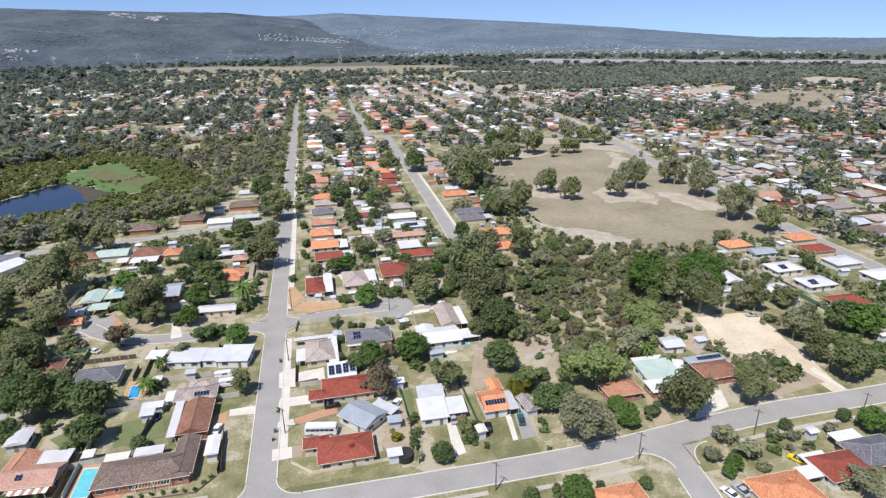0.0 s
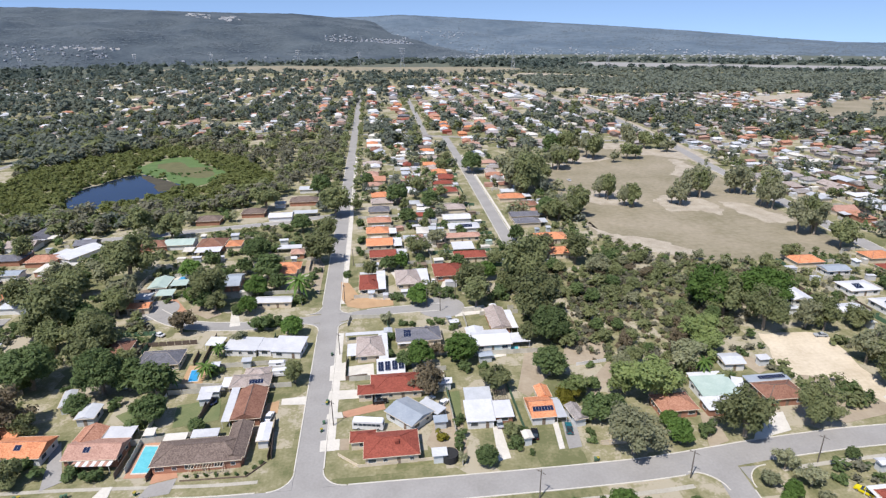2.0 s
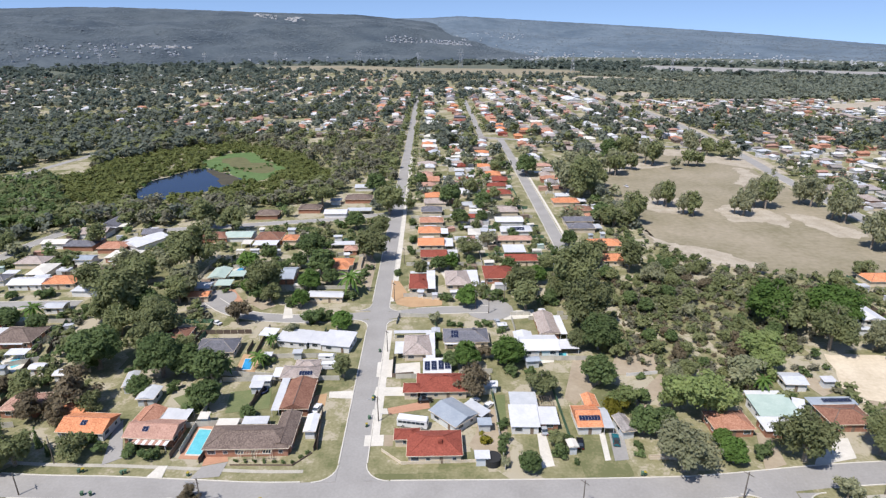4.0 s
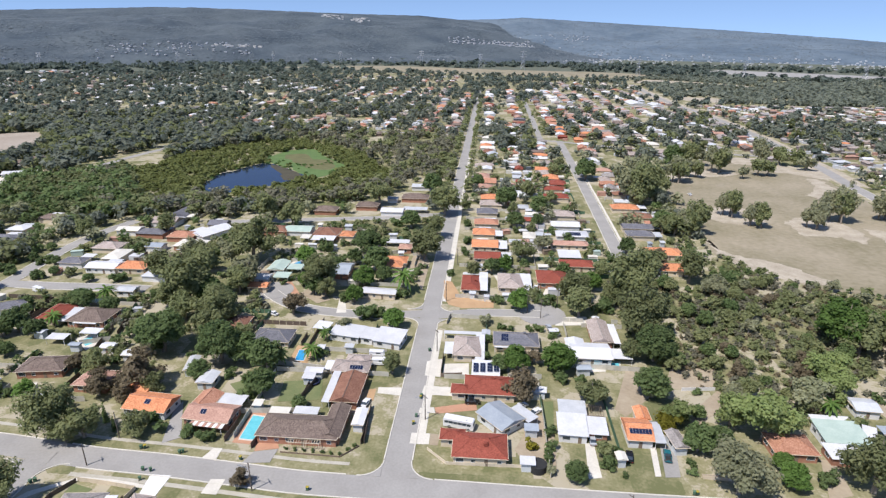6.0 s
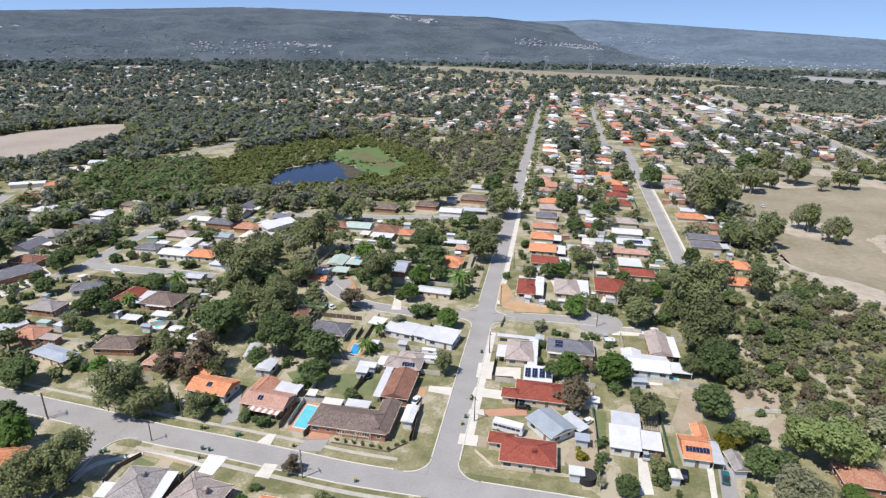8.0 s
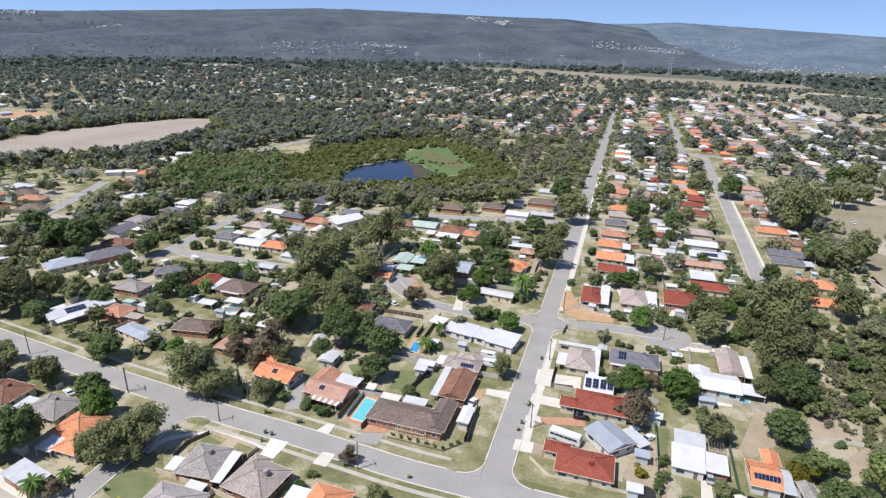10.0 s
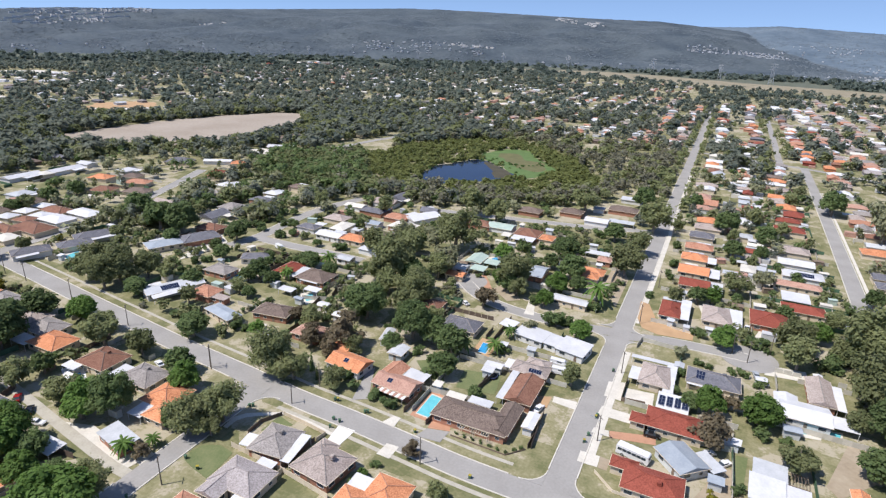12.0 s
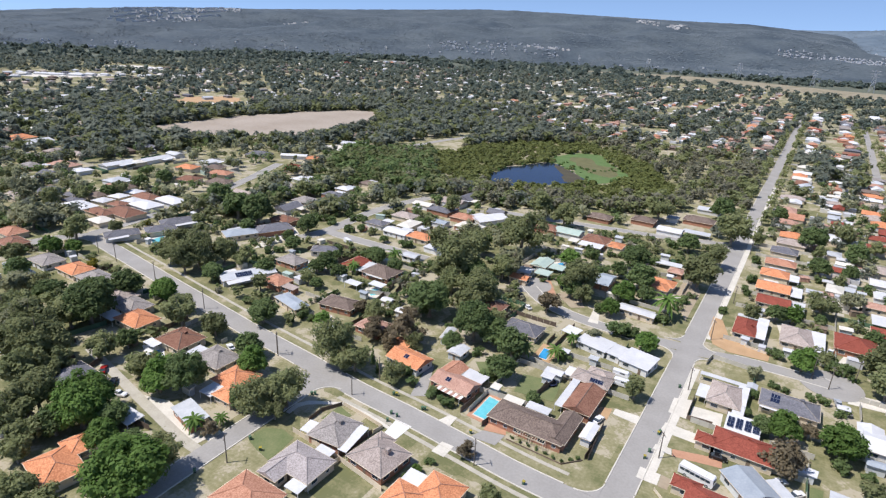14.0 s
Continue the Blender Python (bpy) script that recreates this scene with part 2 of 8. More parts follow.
# ---- mesh helpers ----
class Shape:
    """Collects faces; made into one mesh by part() or thing()."""

    def __init__(self):
        self.v, self.f = [], []

    def add(self, verts, faces):
        n = len(self.v)
        self.v += [tuple(p) for p in verts]
        self.f += [tuple(n + i for i in q) for q in faces]
        return self

    def box(self, x, y, z, w, d, h, turn=0.0):
        c, s = math.cos(radians(turn)), math.sin(radians(turn))
        pts = [(a * w / 2, b * d / 2, e * h) for e in (0, 1) for a, b in ((-1, -1), (1, -1), (1, 1), (-1, 1))]
        return self.add([(x + p * c - q * s, y + p * s + q * c, z + r) for p, q, r in pts],
                        [(3, 2, 1, 0), (4, 5, 6, 7), (0, 1, 5, 4), (1, 2, 6, 5), (2, 3, 7, 6), (3, 0, 4, 7)])

    def tube(self, p, q, r0, r1, n=6):
        p, q = Vector(p), Vector(q)
        t = (q - p).to_track_quat("Z", "Y").to_matrix()
        ring = [t @ Vector((math.cos(2 * math.pi * i / n), math.sin(2 * math.pi * i / n), 0)) for i in range(n)]
        return self.add([p + a * r0 for a in ring] + [q + a * r1 for a in ring],
                        [(i, (i + 1) % n, n + (i + 1) % n, n + i) for i in range(n)] + [tuple(range(n))[::-1], tuple(range(n, 2 * n))])

    def slab(self, pts, z, thick):
        """A flat plate with the outline pts, its top at z."""
        n = len(pts)
        if sum(pts[i][0] * pts[(i + 1) % n][1] - pts[(i + 1) % n][0] * pts[i][1] for i in range(n)) < 0:
            pts = pts[::-1]
        return self.add([(a, b, z) for a, b in pts] + [(a, b, z - thick) for a, b in pts],
                        [tuple(range(n))] + [(i + n, (i + 1) % n + n, (i + 1) % n, i) for i in range(n)])

    def mesh(self, name, mat):
        me = bpy.data.meshes.new(name)
        me.from_pydata(self.v, [], self.f)
        me.materials.append(M[mat] if isinstance(mat, str) else mat)
        me.update()
        return me


def part(name, shape, mat, parent, label="", m=None):
    """One mesh object under a thing or a part. shape: a Shape or a finished mesh."""
    ob = new(name, shape if isinstance(shape, bpy.types.Mesh) else shape.mesh(name, mat))
    ob.parent = parent
    if m is not None:
        ob.matrix_basis = m
    return tagged(ob, label)


def thing(name, label, category, m, group="", kind=""):
    ob = new(name)
    ob.empty_display_size = 0.5
    ob.matrix_basis = m
    return tagged(ob, label, category, group, kind)


def solid(name, shape, mat, label, category, kind="", group="", m=None):
    ob = new(name, shape.mesh(name, mat))
    if m is not None:
        ob.matrix_basis = m
    return tagged(ob, label, category, group, kind)


def inside(x, y, poly):
    hit = False
    for (a, b), (c, d) in zip(poly, poly[1:] + poly[:1]):
        if (b > y) != (d > y) and x < (c - a) * (y - b) / (d - b) + a:
            hit = not hit
    return hit


def near_line(x, y, pts):
    best = 1e9
    for (a, b), (c, d) in zip(pts, pts[1:]):
        u = max(0, min(1, ((x - a) * (c - a) + (y - b) * (d - b)) / ((c - a) ** 2 + (d - b) ** 2)))
        best = min(best, math.hypot(x - a - u * (c - a), y - b - u * (d - b)))
    return best


def smooth_line(pts, step=4.0):
    """The line through pts, resampled with rounded bends."""
    out = []
    ext = [pts[0], *pts, pts[-1]]
    for i in range(1, len(ext) - 2):
        p0, p1, p2, p3 = (Vector(ext[j]) for j in (i - 1, i, i + 1, i + 2))
        n = max(1, int((p2 - p1).length / step))
        for k in range(n):
            u = k / n
            q = 0.5 * (2 * p1 + (p2 - p0) * u + (2 * p0 - 5 * p1 + 4 * p2 - p3) * u * u + (3 * p1 - p0 - 3 * p2 + p3) * u ** 3)
            out.append((q.x, q.y))
    return out + [tuple(pts[-1])]


def blob(pts, step=6.0, wobble=0.0, seed=0):
    """A closed outline through pts, rounded and a little uneven."""
    rng = random.Random(seed)
    loop = smooth_line([*pts, pts[0]], step)[:-1]
    return [(x + rng.uniform(-wobble, wobble), y + rng.uniform(-wobble, wobble)) for x, y in loop]


# ---- ground, hills ----
def skyline(az):
    """Elevation in degrees of the range's crest, by compass angle from +y."""
    return float(np.interp(az, [-75, -68, -64, -57, -49, -29, -22, -13, -6.5, -3, 0, 3, 7, 12], [-0.2, 0.0, 0.36, 0.85, 1.1, 2.0, 1.95, 1.72, 1.62, 1.3, 1.0, 0.3, -0.6, -1.5]))


def skyline_far(az):
    return float(np.interp(az, [-12, -3, 0, 3, 8, 13.5, 21, 28.7, 35.7, 40, 48, 60], [0.9, 1.3, 1.35, 1.5, 1.22, 0.9, 0.46, -0.09, -0.7, -1.0, -1.1, -1.15]))


g = Shape()
radii = [0, 150, 400, 800, 1300, 2000, 2900, 3900, 4850]
for r in radii[1:]:
    g.v += [(EYE[0] + r * math.sin(2 * math.pi * i / 96), EYE[1] + r * math.cos(2 * math.pi * i / 96), 0.0) for i in range(96)]
g.v.append((EYE[0], EYE[1], 0.0))
for k in range(len(radii) - 2):
    g.f += [(k * 96 + i, k * 96 + 96 + i, k * 96 + 96 + (i + 1) % 96, k * 96 + (i + 1) % 96)[::-1] for i in range(96)]
g.f += [(len(g.v) - 1, i, (i + 1) % 96)[::-1] for i in range(96)]
solid("ground", g, "lots", "dry suburban ground with sandy soil and sparse grass", "ground", "structure")


def hills(name, label, mat, crest, a0, a1, r0, r1, rough):
    s, cols, rows = Shape(), 260, 26
    for i in range(cols + 1):
        az = a0 + (a1 - a0) * i / cols
        top = EYE[2] + r1 * math.tan(radians(crest(az)))
        for j in range(rows + 1):
            u = j / rows
            r = r0 + (r1 - r0) * u
            x, y = EYE[0] + r * math.sin(radians(az)), EYE[1] + r * math.cos(radians(az))
            fold = noise.fractal(Vector((x / 700, y / 700, 3.1)), 0.9, 2.1, 5)
            h = max(0, top) * u * (1.2 - 0.2 * u) * (1 + rough * fold * (1 - u) * 2.2) + (1 - u) * u * 4 * rough * 40 * fold
            h += 2.5 * noise.noise(Vector((az * 1.7, u * 30, 0)))
            s.v.append((x, y, h - 3.0 * (j == 0)))
    n = rows + 1
    s.f = [(i * n + j, i * n + j + 1, i * n + n + j + 1, i * n + n + j)[::-1] for i in range(cols) for j in range(rows)]
    # the far side, so that the range is a closed form
    b = len(s.v)
    s.v += [(s.v[i * n + rows][0] * 1.015, s.v[i * n + rows][1] * 1.015, 0) for i in range(cols + 1)]
    s.f += [(i * n + rows, b + i, b + i + 1, i * n + n + rows)[::-1] for i in range(cols)]
    ob = solid(name, s, mat, label, "hills", "structure")
    ob.data.polygons.foreach_set("use_smooth", [True] * len(ob.data.polygons))
    return ob


HILL = hills("backdrop_range", "long forested escarpment coloured blue grey as by haze", "hazy_hill", skyline, -76, 12, 2300, 4300, 0.35)
HILL_FAR = hills("backdrop_far_range", "low distant forested range on the horizon", "hazy_hill_far", skyline_far, -14, 62, 2900, 4750, 0.25)

# ---- roads ----
ROADS = {
    "main": ([(0, -3), (0, 60), (0, 200), (0, 400), (0, 700), (0, 1100)], 7.2),
    "front": ([(330, 4), (230, 1.5), (180, 0.9), (150, 1.3), (132, 0.7), (118, -0.2), (103, -1.7), (88, -3.0), (70, -3.4), (40, -3.3), (10, -2.9), (-20, -2.8), (-38, -1.5), (-59, 0.2), (-81, 1.4), (-105, 4.1), (-134, 6.8), (-166, 10.7), (-188, 13.3), (-225, 18.0), (-262, 22.5)], 7.6),
    "front_end": ([(-255, 23), (-275, 22), (-284, 4), (-290, -40), (-296, -120)], 8.0),
    "terrace_street": ([(-275, 24), (-283, 70), (-300, 130), (-330, 200)], 7.0),
    "close_east": ([(0, 90), (15, 94), (33, 95.5), (44, 95.5)], 6.2),
    "close_west": ([(0, 92), (-24, 89), (-46, 91), (-60, 97), (-70, 106)], 6.4),
    "north_west": ([(0, 228), (-12, 226), (-36, 218), (-67, 212), (-99, 205), (-130, 200)], 6.4),
    "parallel": ([(88.5, 168), (90, 224), (92, 315), (94, 433), (95, 503)], 7.0),
    "parallel_north": ([(76, 508), (76.5, 560), (78, 663), (79, 830), (81, 1040)], 6.2),
    "cross": ([(-120, 545), (0, 528), (46, 515), (95, 499), (160, 470), (272, 443)], 6.5),
    "field_street": ([(262, -60), (264, 76), (269, 141), (278, 205), (289, 305), (294, 341), (302, 391), (311, 465), (320, 556), (324, 626), (326, 700), (326, 790), (321, 861), (326, 1046), (342, 1286)], 9.5),
    "south_east": ([(105, -2), (104, -13), (101, -40), (98, -80), (96, -200)], 7.0),
    "shared_lane": ([(-166, -33), (-157, -34.6), (-142.6, -36.8), (-130.4, -38.8), (-113.3, -41.4), (-101, -43.2), (-95, -43.4)], 3.0),
    "south_west": ([(-93, 3), (-92.5, -24), (-92, -47), (-91, -90), (-90, -200)], 6.4),
    "west_close": ([(-192, 88), (-189, 106), (-191, 126), (-192.6, 148), (-190.6, 173), (-184, 196)], 7.0),
    "west_close_arm": ([(-188, 104), (-168, 103.5), (-150, 104), (-124, 104.2)], 7.0),
    "lake_street": ([(-306, 290), (-301, 325), (-297, 362), (-293, 390), (-288, 414), (-284, 450)], 7.0),
    "far_cross": ([(-300, 860), (0, 850), (93, 845), (320, 830)], 6.5),
}
for i, (name, (pts, width)) in enumerate(ROADS.items()):
    line = smooth_line(pts, 4.0)
    ROADS[name] = (line, width)
    s = Shape()
    for k, (x, y) in enumerate(line):
        a, b = line[max(0, k - 1)], line[min(len(line) - 1, k + 1)]
        d = Vector((b[0] - a[0], b[1] - a[1])).normalized() * width / 2
        z = 0.05 + 0.005 * i
        s.v += [(x + d.y, y - d.x, z), (x - d.y, y + d.x, z)]
    s.f = [(2 * k, 2 * k + 2, 2 * k + 3, 2 * k + 1) for k in range(len(line) - 1)]
    solid("road", s, "path" if name == "shared_lane" else "asphalt", "pale concrete lane shared by several houses" if name == "shared_lane" else "worn pale grey asphalt street", "road", "structure")


def on_road(x, y, margin=0.0, skip=""):
    return any(name != skip and near_line(x, y, line) < width / 2 + margin for name, (line, width) in ROADS.items())


for x, y, r in ((44, 95.5, 9.5), (-70, 108, 9.0), (88.5, 166, 6.5)):
    solid("turning_circle", Shape().slab([(x + r * math.cos(a * 0.2618), y + r * math.sin(a * 0.2618)) for a in range(24)], 0.145, 0.1), "asphalt",
          "round asphalt end of a cul-de-sac", "road", "structure")

# Zones of open ground
FIELD = blob([(146, 290), (160, 337), (170, 360), (192, 396), (228, 428), (262, 427), (282, 392), (283, 345), (275, 272), (266, 208), (258, 140), (228, 128), (187, 126), (160, 141), (140, 165), (143, 209), (144, 255)], 8, 2.0, 1)
SAND = blob([(155.7, 57.7), (167.8, 57.5), (179.3, 55.1), (178.2, 46), (175.8, 33.7), (174.1, 20.8), (169.7, 5.0), (165.4, 5.0), (165.4, 16.1), (160.8, 24.2), (148.4, 30.2), (148.9, 37.7), (151.8, 43.9)], 4, 0.7, 2)
LAKE = blob([(-181, 270), (-190, 312), (-183, 331), (-175, 354), (-164, 360), (-147, 348), (-128, 328), (-118, 312), (-136, 288), (-160, 264)], 6, 2.0, 3)
REEDS = blob([(-175, 376), (-173, 404), (-160, 425), (-146, 429), (-130, 404), (-113, 379), (-97, 360), (-101, 336), (-110, 312), (-118, 312), (-127, 329), (-146, 350), (-163, 362)], 6, 2.0, 4)
WETLAND = blob([(-205, 235), (-262, 320), (-235, 421), (-170, 470), (-105, 420), (-62, 349), (-50, 290), (-90, 246), (-150, 226)], 12, 5, 5)
PLAIN = blob([(-500, 190), (-530, 200), (-550, 238), (-552, 323), (-535, 410), (-511, 468), (-475, 497), (-420, 433), (-396, 379), (-400, 313), (-434, 244), (-470, 205)], 14, 4, 6)
BUSH = [(74, 113), (90, 135), (110, 122), (145, 145), (183, 122), (176, 75), (152, 62), (132, 50), (112, 30), (98, 40), (86, 52), (73, 80)]
for name, poly, mat, z, label in (("field", FIELD, "oval", 0.03, "dry worn grass of a large sports oval"), ("sand_lot", SAND, "sand", 0.06, "cleared building lot of pale bare sand"),
                                  ("water", LAKE, "lake", 0.05, "dark blue still water of a small lake"), ("reed_bed", REEDS, "reed_green", 0.06, "green reed bed at the lake"),
                                  ("sand_plain", PLAIN, "plain", 0.03, "wide cleared plain of pinkish bare sand"),
                                  ("bare_patch", blob([(158, 342), (172, 362), (190, 372), (215, 372), (222, 362), (204, 352), (185, 350), (168, 336)], 3.5, 2.2, 21), "worn", 0.045, "worn sandy patch on the oval"),
                                  ("bare_patch", blob([(141, 196), (142, 178), (159, 164), (166, 160), (172, 150), (180, 139), (167, 137), (149, 146), (145, 158), (139, 170)], 3, 1.8, 22), "worn", 0.045, "pale sandy edge of the oval"),
                                  ("bare_patch", blob([(199, 233), (217, 245), (230, 233), (234, 217), (226, 196), (217, 206), (203, 205), (198, 213)], 3, 2.0, 23), "worn", 0.046, "worn sandy patch under the oval's trees"),
                                  ("bare_patch", blob([(238, 222), (251, 218), (257, 200), (262, 181), (247, 176), (240, 187), (238, 203)], 3, 2.0, 24), "worn", 0.047, "worn sandy patch beside the street"),
                                  ("bare_patch", blob([(156, 253), (175, 266), (187, 258), (189, 236), (173, 224), (158, 233)], 3, 2.0, 27), "worn", 0.044, "worn sandy patch under the oval's trees"),
                                  ("bare_patch", blob([(245, 300), (262, 320), (270, 350), (278, 345), (272, 300), (262, 270), (252, 270)], 3, 1.8, 28), "worn", 0.048, "worn sandy strip along the oval"),
                                  ("bare_patch", blob([(250, 378), (262, 400), (283, 398), (292, 368), (284, 350), (268, 366)], 3.5, 2.0, 29), "worn", 0.043, "pale sandy ground beside the street"),
                                  ("bare_patch", blob([(236, 404), (240, 430), (264, 432), (272, 412), (255, 398)], 3.5, 2.0, 30), "worn", 0.042, "bare ground beside the oval"),
                                  ("road_verge", [(286, 330), (292, 400), (300, 480), (309, 560), (312, 640), (315, 700), (314, 790), (308, 861), (313, 1046), (328, 1290), (352, 1290), (338, 1046), (332, 861), (338, 790), (337, 700), (336, 640), (331, 560), (322, 480), (314, 400), (304, 330)], "worn", 0.041, "pale sandy verge of a wide street"),
                                  ("mud_flat", blob([(-163, 359), (-147, 347), (-128, 327), (-119, 313), (-132, 305), (-141, 324), (-152, 340)], 5, 1.5, 25), "rust_mud", 0.055, "dark brown mud beside the lake"),
                                  ("dry_reeds", blob([(-160, 388), (-160, 404), (-147, 404), (-132, 382), (-114, 380), (-107, 358), (-111, 343), (-124, 347), (-140, 362)], 5, 2, 26), "dry_reed", 0.068, "brown dry reeds in the reed bed"),
                                  ("bush_floor", [(EYE[0] + r * math.sin(radians(a)), EYE[1] + r * math.cos(radians(a))) for r, rng_ in ((1750, range(-74, 60, 4)), (3400, range(58, -76, -4))) for a in rng_], "bush_floor", 0.02, "dark bushland floor below the hills")):
    solid(name, Shape().slab(poly, z, 0.3), mat, label, name.replace("_", " "), "structure")


# ---- houses ----
WORDS = {"red_tile": "red tiled", "orange_tile": "orange tiled", "terracotta": "terracotta tiled", "salmon": "faded salmon tiled", "brown_tile": "dark brown tiled",
         "chestnut": "chestnut brown tiled", "grey_tile": "grey tiled", "taupe": "taupe tiled", "mauve_tile": "pale mauve grey tiled", "charcoal": "charcoal", "white_metal": "white sheet metal",
         "zinc": "zinc sheet metal", "blue_metal": "blue grey sheet metal", "green_metal": "pale green sheet metal", "cream_metal": "cream sheet metal",
         "cream": "cream rendered", "white": "white painted", "brick": "red brown brick", "weather": "grey weatherboard"}
CAPS = {"red_tile": "red_tile", "orange_tile": "terracotta", "terracotta": "terracotta", "salmon": "salmon", "brown_tile": "brown_tile", "chestnut": "brown_tile", "grey_tile": "grey_tile", "mauve_tile": "mauve_tile",
        "taupe": "grey_tile", "charcoal": "grey_tile"}
FOOT = []  # footprints of everything built, to keep scattered trees off roofs


def window_meshes(w, h):
    """A frame as one closed ring, and the pane in it."""
    f, t = Shape(), 0.08
    o = [(-w / 2, 0), (w / 2, 0), (w / 2, h), (-w / 2, h)]
    i = [(-w / 2 + t, t), (w / 2 - t, t), (w / 2 - t, h - t), (-w / 2 + t, h - t)]
    f.v = [(x, y, z) for y in (-0.07, 0.06) for loop in (o, i) for x, z in loop]
    for k in range(4):
        n = (k + 1) % 4
        f.f += [(k, n, 4 + n, 4 + k), (8 + n, 8 + k, 12 + k, 12 + n), (n, k, 8 + k, 8 + n), (4 + k, 4 + n, 12 + n, 12 + k)]
    return f.mesh("window", "white"), Shape().box(0, 0.0, 0.06, w - 0.1, 0.05, h - 0.12).mesh("pane", "glass")


WIN = {"wide": window_meshes(2.1, 1.25), "small": window_meshes(1.2, 1.0)}
DOOR = Shape().box(0, 0, 0, 0.92, 0.09, 2.04).mesh("door", "timber")
SLIDER = Shape().box(0, 0, 0, 2.4, 0.1, 2.1).mesh("glass_door", "glass")


def roof_shape(kind, w, d, z, pitch):
    """Sloping faces with a fascia of 0.16 m and a soffit. Returns the shape, its ridge lines and the ridge height."""
    s, k = Shape(), math.tan(radians(pitch))
    hw, hd, t = w / 2, d / 2, 0.16
    low = [(-hw, -hd, z), (hw, -hd, z), (hw, hd, z), (-hw, hd, z)]
    top = [(x, y, z + t) for x, y, _ in low]
    if kind in ("hip", "gable", "gable_x"):
        along = w >= d or kind == "gable_x"
        rise = (hd if along else hw) * k
        run = (hw - hd if along else hd - hw) if kind == "hip" else (hw if along else hd)
        run = max(run, 0.05)
        r = [(-run, 0, z + t + rise), (run, 0, z + t + rise)] if along else [(0, -run, z + t + rise), (0, run, z + t + rise)]
        v = low + top + r
        if along:
            f = [(4, 5, 9, 8), (6, 7, 8, 9), (5, 6, 9), (7, 4, 8)]
        else:
            f = [(5, 6, 9, 8), (7, 4, 8, 9), (4, 5, 8), (6, 7, 9)]
        f += [(0, 1, 5, 4), (1, 2, 6, 5), (2, 3, 7, 6), (3, 0, 4, 7), (3, 2, 1, 0)]
        s.add(v, f)
        lines = [(r[0], r[1])]
        if kind == "hip":
            lines += [(top[0], r[0]), (top[3], r[0] if along else r[1]), (top[1], r[1] if along else r[0]), (top[2], r[1])]
        return s, lines, z + t + rise
    tilt = 0.05 if kind == "flat" else 0.09
    v = low + [(x, y, c + 0.12 + (y + hd) * tilt) for x, y, c in low]
    v[2], v[3] = (hw, hd, z + d * tilt), (-hw, hd, z + d * tilt)
    s.add(v, [(4, 5, 6, 7), (0, 1, 5, 4), (1, 2, 6, 5), (2, 3, 7, 6), (3, 0, 4, 7), (3, 2, 1, 0)])
    return s, [], z + 0.12 + d * tilt


